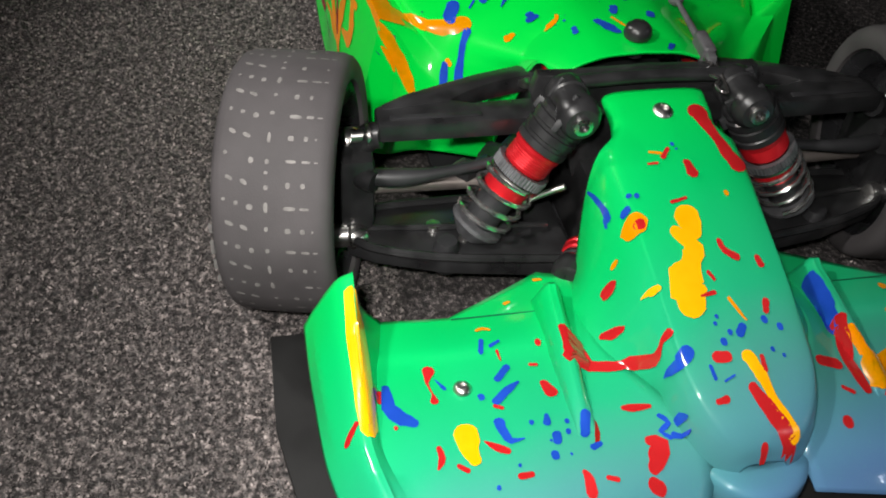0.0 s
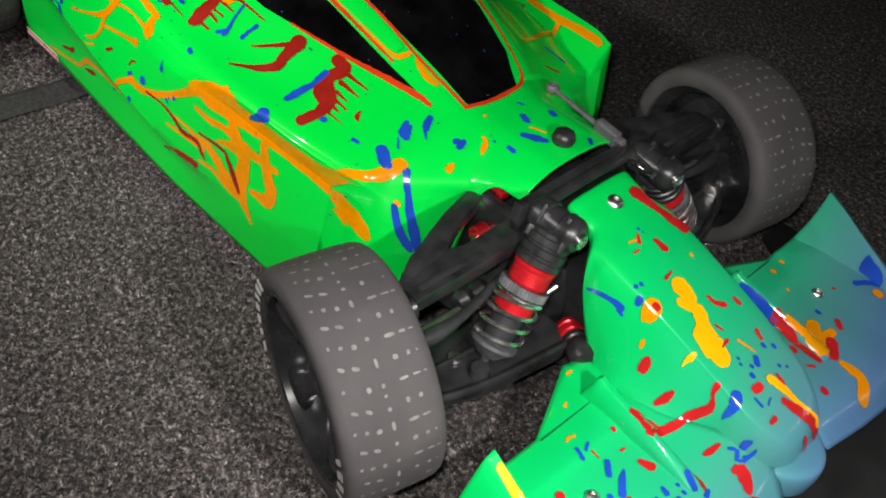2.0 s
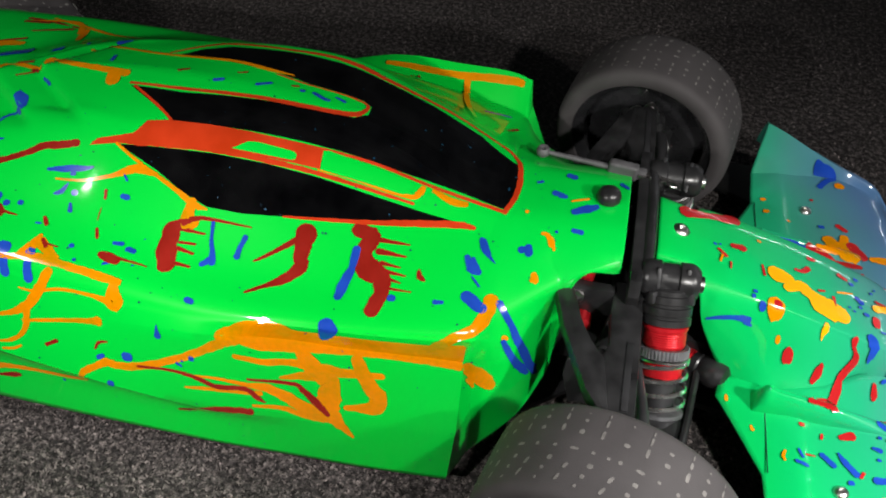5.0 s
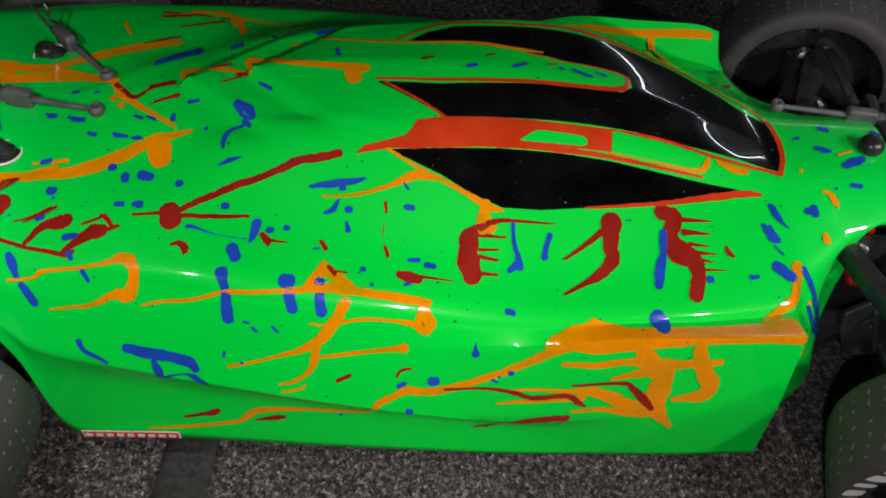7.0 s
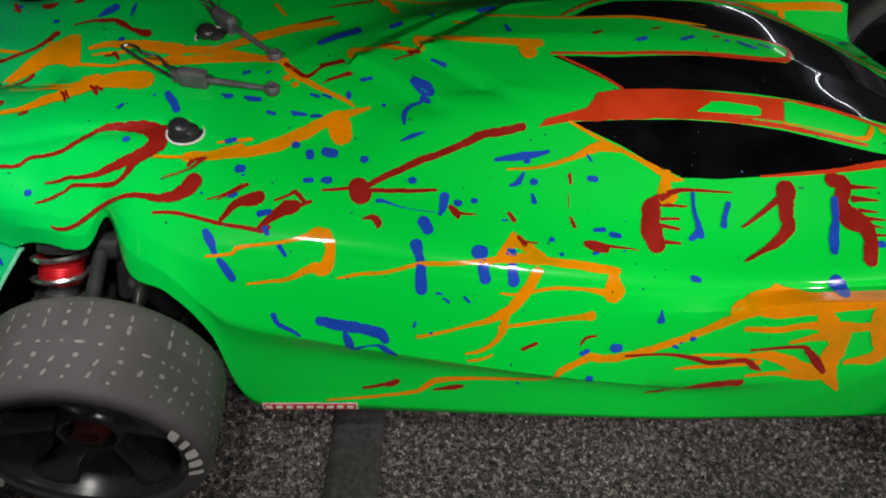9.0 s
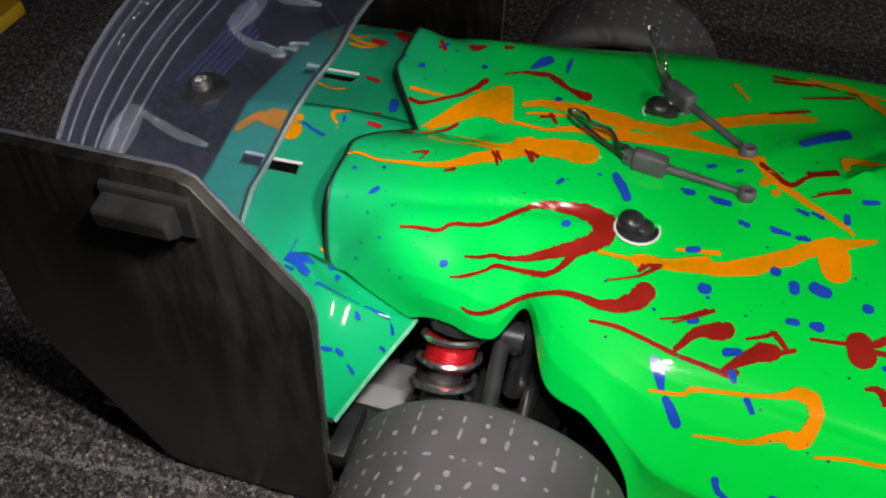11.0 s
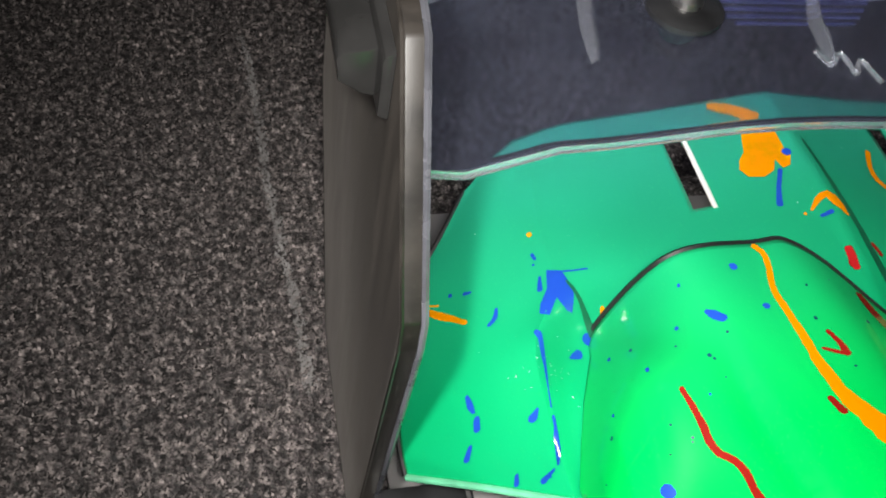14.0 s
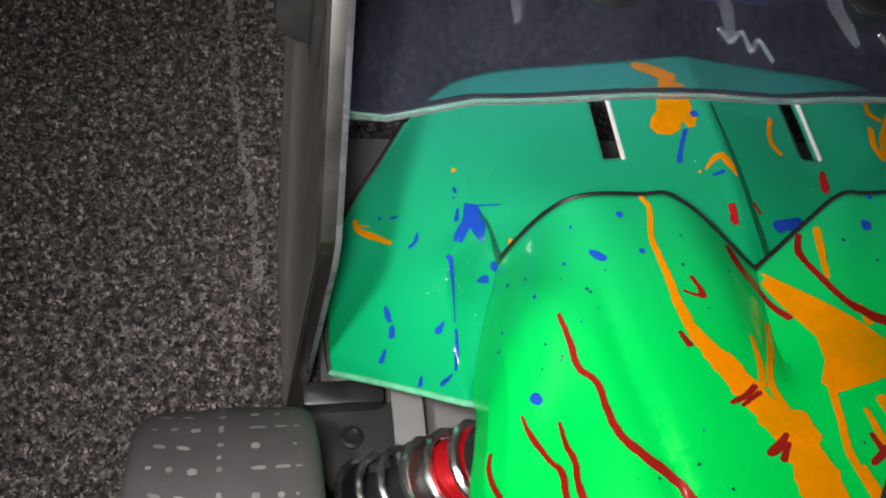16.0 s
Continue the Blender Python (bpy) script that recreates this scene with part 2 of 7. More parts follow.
def lathe(profile, steps=32, axis="Y", bm=None, m=None, closed=False):
    """Turns a profile of (radius, along) round an axis."""
    bm = bm or bmesh.new()
    rings = []
    for r, a in profile:
        ring = []
        for k in range(steps):
            w = 2 * math.pi * k / steps
            c, s = r * math.cos(w), r * math.sin(w)
            p = Vector((c, a, s)) if axis == "Y" else Vector((c, s, a)) if axis == "Z" else Vector((a, c, s))
            ring.append(bm.verts.new(m @ p if m else p))
        rings.append(ring)
    pairs = list(zip(rings, rings[1:])) + ([(rings[-1], rings[0])] if closed else [])
    for ra, rb in pairs:
        for k in range(steps):
            bm.faces.new((ra[k], ra[(k + 1) % steps], rb[(k + 1) % steps], rb[k]))
    if not closed:
        for ring, (r, a) in ((rings[0], profile[0]), (rings[-1], profile[-1])):
            if r > 1e-5:
                bm.faces.new(ring)
    bmesh.ops.recalc_face_normals(bm, faces=bm.faces)
    return bm


def along(a, b):
    """A frame at a whose z points to b, and the distance."""
    a, b = Vector(a), Vector(b)
    d = b - a
    return Matrix.Translation(a) @ d.to_track_quat("Z", "Y").to_matrix().to_4x4(), d.length


def rod(a, b, r, r2=None, steps=14, bm=None, bevel=0.15):
    m, n = along(a, b)
    r2 = r if r2 is None else r2
    e = bevel * min(r, r2)
    return lathe([(r - e, 0), (r, e), (r2, n - e), (r2 - e, n)], steps, "Z", bm, m)


def box(size, at=None, bm=None, bevel=0.0008, segments=2):
    own = bmesh.new()
    bmesh.ops.create_cube(own, size=1.0)
    bmesh.ops.scale(own, vec=size, verts=own.verts)
    if bevel:
        bmesh.ops.bevel(own, geom=own.edges[:], offset=bevel, segments=segments, profile=0.6, affect="EDGES")
    if at is not None:
        bmesh.ops.transform(own, matrix=at, verts=own.verts)
    if bm is None:
        return own
    me = bpy.data.meshes.new("tmp")
    own.to_mesh(me)
    own.free()
    bm.from_mesh(me)
    bpy.data.meshes.remove(me)
    return bm


def slab(outline, thick, at=None, bevel=0.0006, bm=None):
    """A flat plate from a 2D outline (x, y), extruded along z and bevelled."""
    own = bmesh.new()
    vs = [own.verts.new((x, y, 0)) for x, y in outline]
    f = own.faces.new(vs)
    r = bmesh.ops.extrude_face_region(own, geom=[f])
    bmesh.ops.translate(own, vec=(0, 0, thick), verts=[g for g in r["geom"] if isinstance(g, bmesh.types.BMVert)])
    bmesh.ops.recalc_face_normals(own, faces=own.faces)
    if bevel:
        bmesh.ops.bevel(own, geom=own.edges[:], offset=bevel, segments=2, profile=0.6, affect="EDGES")
    if at is not None:
        bmesh.ops.transform(own, matrix=at, verts=own.verts)
    if bm is None:
        return own
    me = bpy.data.meshes.new("tmp")
    own.to_mesh(me)
    own.free()
    bm.from_mesh(me)
    bpy.data.meshes.remove(me)
    return bm


def smooth_line(points, sub=8, closed=False):
    """A Catmull-Rom line through points of any dimension."""
    p = [np.array(q, float) for q in points]
    n = len(p)
    out = []
    for k in range(n if closed else n - 1):
        a, b = p[k], p[(k + 1) % n]
        pre = p[(k - 1) % n] if closed or k else 2 * a - b
        post = p[(k + 2) % n] if closed or k + 2 < n else 2 * b - a
        for t in np.arange(sub) / sub:
            out.append(0.5 * (2 * a + (b - pre) * t + (2 * pre - 5 * a + 4 * b - post) * t * t + (3 * a - pre - 3 * b + post) * t**3))
    if not closed:
        out.append(p[-1])
    return out


def tube(points, r, sub=8, steps=10, bm=None, closed=False, ends=True):
    """A round bar along a smooth line; r may be a list, one radius a point."""
    bm = bm or bmesh.new()
    rad = r if isinstance(r, (list, tuple)) else [r] * len(points)
    line = smooth_line([(*p, q) for p, q in zip(points, rad)], sub, closed) if sub > 1 else [np.array((*p, q), float) for p, q in zip(points, rad)]
    rings = []
    side = None
    for k, q in enumerate(line):
        a, b = line[max(0, k - 1)][:3], line[min(len(line) - 1, k + 1)][:3]
        if closed:
            a, b = line[k - 1][:3], line[(k + 1) % len(line)][:3]
        d = Vector(b - a).normalized()
        if side is None:
            side = d.orthogonal()
        side = (side - d * side.dot(d)).normalized()
        up = d.cross(side)
        rings.append([bm.verts.new(Vector(q[:3]) + float(q[3]) * (math.cos(w) * side + math.sin(w) * up)) for w in (2 * math.pi * i / steps for i in range(steps))])
    for ra, rb in list(zip(rings, rings[1:])) + ([(rings[-1], rings[0])] if closed else []):
        for i in range(steps):
            bm.faces.new((ra[i], ra[(i + 1) % steps], rb[(i + 1) % steps], rb[i]))
    if ends and not closed:
        bm.faces.new(rings[0])
        bm.faces.new(rings[-1])
    bmesh.ops.recalc_face_normals(bm, faces=bm.faces)
    return bm


# ---- room ----
def build_room():
    bm = bmesh.new()
    bmesh.ops.create_grid(bm, x_segments=40, y_segments=40, size=2.0)
    solid("floor", bm, CARPET, "dark grey speckled short-pile carpet", "carpet", "structure")
    # walls and ceiling are unseen, added to close the room and bounce light
    for name, size, at in (
        ("wall_north", (4.2, 0.1, 2.4), (0, 2.05, 1.2)), ("wall_south", (4.2, 0.1, 2.4), (0, -2.05, 1.2)),
        ("wall_east", (0.1, 4.0, 2.4), (2.05, 0, 1.2)), ("wall_west", (0.1, 4.0, 2.4), (-2.05, 0, 1.2)),
        ("ceiling", (4.2, 4.2, 0.1), (0, 0, 2.45))):
        solid(name, box(size, pose(*at), bevel=0), ROOM, "plain grey surface closing the room out of view", "ceiling" if name == "ceiling" else "wall", "structure")


build_room()


def build_pile():
    """Short curled carpet fibres, thickest where the camera passes close."""
    rng = np.random.default_rng(7)
    spans = ((190000, (-.52, .52), (-.30, -.095)), (80000, (-.62, .62), (-.48, -.30)), (26000, (.235, .42), (-.16, .16)), (22000, (-.55, -.36), (-.12, .20)), (40000, (-.6, .6), (.09, .45)))
    base = np.concatenate([np.c_[rng.uniform(*sx, n), rng.uniform(*sy, n), np.zeros(n)] for n, sx, sy in spans])
    # a pale line across the pile
    k = rng.uniform(0, 1, 620)
    line = np.c_[-.485 + .170 * k, -.1300 + .013 * k + .0006 * np.sin(k * 9) + rng.normal(0, .0009, 620), np.full(620, .0006)]
    pale = len(base)
    base = np.concatenate([base, line])
    n = len(base)
    turn, lift = rng.uniform(0, 2 * np.pi, n), rng.uniform(.1, 1.1, n)
    size = rng.uniform(.0010, .0023, n)
    d = np.c_[np.cos(turn) * np.cos(lift), np.sin(turn) * np.cos(lift), np.sin(lift)] * size[:, None]
    side = np.c_[-np.sin(turn), np.cos(turn), np.zeros(n)] * rng.uniform(.00026, .00060, n)[:, None]
    bend = np.c_[np.cos(turn + 1.4), np.sin(turn + 1.4), -.5 * np.ones(n)] * (size * .45)[:, None]
    pts = np.stack([base - side, base + side, base + d * .6 + side * .8, base + d * .6 - side * .8, base + d + bend], 1).reshape(-1, 3)
    k = 5 * np.arange(n)
    quads = np.stack([k, k + 1, k + 2, k + 3], 1)
    tris = np.stack([k + 3, k + 2, k + 4], 1)
    me = bpy.data.meshes.new("carpet_pile")
    me.vertices.add(len(pts))
    me.vertices.foreach_set("co", pts.astype(np.float32).ravel())
    loops = np.concatenate([quads, tris], 1).ravel()
    me.loops.add(len(loops))
    me.loops.foreach_set("vertex_index", loops.astype(np.int32))
    starts = np.stack([7 * np.arange(n), 7 * np.arange(n) + 4], 1).ravel()
    me.polygons.add(2 * n)
    me.polygons.foreach_set("loop_start", starts.astype(np.int32))
    me.update(calc_edges=True)
    me.validate()
    me.materials.append(FIBRE)
    me.materials.append(PALE)
    me.polygons.foreach_set("material_index", (np.arange(2 * n) >= 2 * pale).astype(np.int32))
    tagged(new("carpet_pile", me), "short curled grey carpet fibres", "carpet pile", kind="stuff")


build_pile()

# ---- the car ----
CAR = thing("model_car", "green splatter-painted model racing car on grey carpet", "model car")


def loft(stations, sharp_lines=(), sharp_stations=(), sub_u=10, sub_v=6):
    """A smooth sheet through stations, each a row of points; sharp lines and stations keep a crease."""
    grid = np.array(stations, float)

    def run(g, sharp, sub):
        cuts = sorted({0, len(g) - 1, *[s % len(g) for s in sharp]})
        out = []
        for a, b in zip(cuts, cuts[1:]):
            flat = [q.ravel() for q in g[a : b + 1]]
            fine = smooth_line(flat, sub)
            out += [q.reshape(g.shape[1:]) for q in (fine if b == cuts[-1] else fine[:-1])]
        return np.array(out)

    grid = run(grid, sharp_stations, sub_u)
    return run(grid.transpose(1, 0, 2), sharp_lines, sub_v).transpose(1, 0, 2)


def sheet(grid, bm=None, skip=None):
    bm = bm or bmesh.new()
    vs = [[bm.verts.new(p) for p in row] for row in grid]
    for i in range(len(vs) - 1):
        for j in range(len(vs[0]) - 1):
            if skip is None or not skip(i, j):
                bm.faces.new((vs[i][j], vs[i + 1][j], vs[i + 1][j + 1], vs[i][j + 1]))
    return bm


def shell_part(name, bm, parent, label, thick=0.0012, mat=None):
    """A thin moulded shell: welded, with its thickness inwards."""
    bmesh.ops.remove_doubles(bm, verts=bm.verts, dist=0.00004)
    bmesh.ops.recalc_face_normals(bm, faces=bm.faces)
    up = sum(f.normal.z * f.calc_area() for f in bm.faces)
    if up < 0:
        bmesh.ops.reverse_faces(bm, faces=bm.faces)
    ob = part(name, bm, mat or GREEN, parent, label)
    mod = ob.modifiers.new("thickness", "SOLIDIFY")
    mod.thickness, mod.offset = thick, -1
    return ob


def section(x, *yz):
    """One cross-section of the right half, from the spine outwards; a point may give its own x."""
    return [(q[2] if len(q) > 2 else x, -q[0], q[1]) for q in yz]


# spine, roof edge, window foot, flank, hip crease, groove, pod ridge, low crease, sill
SHELL = [
    section(-0.286, (0, .1000, -.2675), (.0215, .1078, -.2835), (.0327, .1087, -.2848), (.0525, .1065, -.2842), (.0628, .0812, -.2828), (.0652, .0810, -.2750), (.0670, .0788, -.2670), (.0682, .0762, -.2575), (.0690, .0738, -.2480)),
    section(-0.258, (0, .1035, -.246), (.014, .1080, -.255), (.028, .1085), (.0430, .1068, -.2600), (.0560, .1020, -.2605), (.0615, .0970, -.2575), (.0650, .0915, -.2525), (.0672, .0845, -.2470), (.0685, .0772, -.2410)),
    section(-0.232, (0, .1095), (.014, .1105), (.030, .1105), (.044, .1055), (.054, .0982), (.0590, .0955), (.0635, .0925), (.0675, .0870), (.0692, .0795)),
    section(-0.216, (0, .111), (.014, .111), (.031, .1105), (.045, .1062), (.055, .099), (.0600, .0953), (.0645, .0910), (.0680, .0852), (.0698, .0790)),
    section(-0.206, (0, .1115), (.015, .1115), (.032, .1105), (.046, .1065), (.055, .101), (.0575, .099), (.060, .0965), (.0615, .094), (.062, .0895)),
    section(-0.194, (0, .1125), (.015, .112), (.033, .1105), (.049, .107), (.062, .102), (.067, .0995), (.072, .0965), (.0795, .0900), (.0850, .0815)),
    section(-0.178, (0, .113), (.016, .1125), (.034, .1105), (.052, .107), (.068, .102), (.075, .0993), (.082, .0955), (.0900, .0890), (.0938, .0815)),
    section(-0.163, (0, .114), (.018, .113), (.036, .111), (.055, .1075), (.073, .102), (.081, .0985), (.088, .093), (.098, .078), (.1012, .0655)),
    section(-0.150, (0, .1155), (.019, .1135), (.037, .1115), (.057, .108), (.076, .102), (.084, .0975), (.090, .091), (.1022, .072), (.1075, .022)),
    section(-0.112, (0, .1235), (.020, .118), (.036, .1125), (.060, .1085), (.082, .102), (.088, .096), (.093, .089), (.1055, .0645), (.1085, .021)),
    section(-0.079, (0, .131), (.020, .126), (.034, .121), (.062, .108), (.086, .1015), (.092, .095), (.096, .087), (.1080, .0595), (.1092, .020)),
    section(-0.046, (0, .1355), (.022, .132), (.034, .1285), (.066, .107), (.089, .0985), (.095, .092), (.099, .083), (.1100, .0545), (.1098, .019)),
    section(-0.010, (0, .1368), (.028, .1325), (.041, .1255), (.070, .1035), (.091, .0955), (.097, .0885), (.1005, .080), (.1108, .0485), (.1100, .018)),
    section(0.030, (0, .1345), (.027, .1305), (.041, .1225), (.072, .0985), (.091, .0915), (.097, .0865), (.1015, .083), (.110, .043), (.110, .017)),
    section(0.066, (0, .1285), (.025, .125), (.040, .115), (.070, .0955), (.088, .0895), (.0925, .0865), (.101, .0885), (.1085, .045), (.109, .0165)),
    section(0.100, (0, .1165), (.022, .1135), (.037, .1045), (.064, .0925), (.083, .0865), (.0875, .083), (.098, .0865), (.1055, .045), (.108, .016)),
    section(0.128, (0, .1035), (.020, .102), (.034, .0965), (.056, .090), (.077, .0835), (.0815, .0795), (.0945, .0845), (.103, .046), (.1065, .016)),
    section(0.1395, (0, .0985), (.018, .0975, .141), (.031, .094), (.050, .088), (.073, .082), (.0775, .078), (.0935, .0838, .1405), (.101, .046, .139), (.106, .016, .136)),
    section(0.1422, (0, .0982), (.018, .0972), (.0305, .0936), (.0485, .0877), (.0710, .0812, .1420), (.0765, .0772, .1415), (.0875, .0800, .1420), (.0888, .046, .1428), (.0905, .016, .1420)),
    section(0.153, (0, .0975), (.016, .0965), (.028, .0925), (.042, .0865), (.0590, .0792, .1500), (.0655, .0705, .1520), (.0700, .0605, .1555), (.0735, .0470, .1590), (.0770, .0310, .1610)),
    section(0.167, (0, .0975), (.015, .0965), (.025, .093), (.034, .0875), (.0405, .0815, .1720), (.0412, .0745, .1712), (.0425, .064, .1702), (.0460, .048, .1710), (.0515, .032, .1715)),
    section(0.182, (0, .097), (.014, .0962), (.022, .094), (.0295, .0905), (.0355, .0865), (.0365, .085), (.037, .0835, .181), (.0375, .0818, .1795), (.0378, .0800, .178)),
    section(0.197, (0, .096), (.013, .0953), (.020, .0938), (.026, .0915), (.029, .0895), (.030, .0885), (.031, .0875), (.032, .086), (.0325, .0845)),
]


# an undercut skirt between the low crease and the sill, deepest amidships
for st in SHELL:
    a, b = np.array(st[7]), np.array(st[8])
    deep = max(0.0, min(1.0, (st[0][0] + .165) / .04, (.075 - st[0][0]) / .07))
    q = a + (b - a) * .34
    st.insert(8, (q[0], q[1] + .0042 * deep, q[2]))


def mirrored(rows):
    return [[(x, -y, z) for x, y, z in row] for row in rows]


def louvres(grid):
    """Two chevron steps in the roof behind the cab, and the tail's shift to the left."""
    for row in grid:
        for p in row:
            ay = abs(p[1])
            fade = max(0.0, min(1.0, (0.036 - ay) / 0.012))
            c = p[0] - 1.2 * ay
            if c < -0.0792:
                cut = min(1.0, (-0.0792 - c) / 0.0045)
                back = max(0.0, 1 - (-0.0792 - c) / 0.028)
                drop = 0.0050 * cut * back
                if c < -0.1072:
                    drop = 0.0048 * min(1.0, (-0.1072 - c) / 0.0045) * max(0.0, 1 - (-0.1072 - c) / 0.040)
                p[2] -= drop * fade
            if p[0] < -0.225:
                p[1] += 0.009 * min(1.0, (-0.225 - p[0]) / 0.055)
            # a crease along the right hump, with a shallow hollow below it
            d = -.0355 + (p[0] + .2607) * .113 - p[1]
            if p[1] < -.01 and d > 0 and -.272 < p[0] < -.172:
                ends = min(1.0, (p[0] + .272) / .022, (-.172 - p[0]) / .022)
                p[2] -= .0019 * ends * math.exp(-((d - .0022) / .0042) ** 2 if d > .0022 else -((d - .0022) / .0012) ** 2)
    return grid


shell_bm = sheet(louvres(loft(SHELL, sharp_lines=(5, 6, 7), sharp_stations=(17, 18, 20), sub_u=20, sub_v=9)))
LEFT = mirrored(SHELL)
# the far shoulder of the tail is fuller, with no arch cut into it
FULL = [
    (-.286, (.0530, .1092), (.0640, .0965), (.0668, .0900), (.0682, .0840), (.0690, .0780), (.0695, .0730)),
    (-.258, (.0440, .1088), (.0575, .1072), (.0635, .1028), (.0670, .0965), (.0688, .0890), (.0695, .0810)),
    (-.232, (.0450, .1092), (.0600, .1088), (.0690, .1052), (.0730, .1000), (.0748, .0930), (.0752, .0850)),
    (-.216, (.0460, .1092), (.0620, .1085), (.0725, .1048), (.0770, .0995), (.0788, .0930), (.0792, .0850)),
    (-.206, (.0480, .1092), (.0640, .1080), (.0750, .1042), (.0795, .0990), (.0815, .0930), (.0822, .0850)),
    (-.194, (.0500, .1090), (.0665, .1075), (.0780, .1037), (.0830, .0985), (.0855, .0922), (.0868, .0840)),
    (-.178, (.0520, .1088), (.0700, .1068), (.0820, .1030), (.0872, .0982), (.0908, .0915), (.0935, .0830)),
    (-.163, (.0550, .1088), (.0740, .1062), (.0850, .1023), (.0908, .0970), (.0975, .0820), (.1012, .0660)),
    (-.150, (.0570, .1088), (.0770, .1056), (.0865, .1018), (.0925, .0955), (.1022, .0740), (.1075, .0300)),
    (-.112, (.0600, .1088), (.0825, .1040), (.0890, .0990), (.0940, .0915), (.1055, .0660), (.1085, .0300))]
for st, (x, *row) in zip(LEFT, FULL):
    for k, (y, z) in zip((3, 4, 5, 6, 7, 9), row):
        st[k] = (st[k][0] if x == -.286 else x, y, z)
    st[8] = tuple((a + b) / 2 for a, b in zip(st[7], st[9]))
for st, rise in zip(LEFT[13:18], (.0015, .0045, .0075, .0105, .0080)):
    st[6] = (st[6][0], st[6][1], st[6][2] + rise)
# the far edge of the roof and windscreen stands a little wider
for k, x1, y1, z1, y2, z2 in ((12, -.010, .031, .1318, .042, .1262), (13, .030, .034, .1318, .044, .1266), (14, .066, .0345, .1270, .0455, .1215), (15, .100, .033, .1135, .044, .1068), (16, .128, .030, .1003, .041, .0958), (17, .141, .025, .0970, .036, .0935)):
    LEFT[k][1], LEFT[k][2] = (x1, y1, z1), (LEFT[k][2][0], y2, z2)
sheet(louvres(loft(LEFT, sharp_lines=(5, 6, 7), sharp_stations=(17, 18, 20), sub_u=20, sub_v=9)), shell_bm)
BODY = shell_part("body_shell", shell_bm, CAR, "glossy fluorescent green moulded body shell with paint splashes")

GRIDS = [louvres(loft(rows, sharp_lines=(5, 6, 7), sharp_stations=(17, 18, 20), sub_u=20, sub_v=9)) for rows in (SHELL, LEFT)]
# black tube in place of the shade gap under the rear rim
for line in [grid[0] for grid in GRIDS]:
    part("rim_shade", tube([(p[0] - .0005, p[1], p[2] - .0004) for p in line[:37]], .0007, 1, 6), SPLITTER, BODY, "black line for the shade under the shell's rim")

# hood and nose: spine, top edge, flank, foot
HOOD = [
    section(0.2115, (0, .0885), (.013, .0882), (.0185, .0872), (.0202, .0858), (.0205, .0845)),
    section(0.222, (0, .0857), (.014, .0852), (.0185, .0842), (.0198, .0825), (.020, .0805)),
    section(0.227, (0, .0842), (.0155, .0835), (.0195, .0812), (.0205, .0787), (.0208, .0765)),
    section(0.2325, (0, .0825), (.0172, .0815), (.0235, .079), (.0265, .0765), (.0278, .073)),
    section(0.2375, (0, .081), (.018, .080), (.0255, .0765), (.029, .067), (.0310, .056)),
    section(0.252, (0, .077), (.019, .0755), (.026, .0715), (.032, .054), (.036, .033)),
    section(0.270, (0, .0705), (.020, .0695), (.025, .066), (.034, .047), (.045, .031)),
    section(0.290, (0, .0635), (.020, .0625), (.0245, .0595), (.0345, .043), (.0445, .033)),
    section(0.308, (0, .057), (.0195, .0558), (.0230, .0530), (.0260, .0450), (.0280, .0350)),
    section(0.318, (0, .0535), (.0185, .0520), (.0222, .0492), (.0246, .0410), (.0260, .0325)),
    section(0.3265, (0, .0495), (.0160, .0480), (.0200, .0452), (.0222, .0385), (.0235, .0310)),
    section(0.3335, (0, .0455), (.0125, .0440), (.0160, .0412), (.0180, .0358), (.0190, .0300)),
    section(0.3382, (0, .0402), (.0080, .0390), (.0108, .0370), (.0125, .0330), (.0133, .0290)),
    section(0.3402, (0, .0335), (.0045, .0330), (.0065, .0322), (.0078, .0306), (.0083, .0285)),
]
hood_bm = sheet(loft(HOOD, sub_u=8, sub_v=6))
sheet(loft(mirrored(HOOD), sub_u=8, sub_v=6), hood_bm)
NOSE = shell_part("nose_cone", hood_bm, CAR, "green nose cone fading to teal and blue")

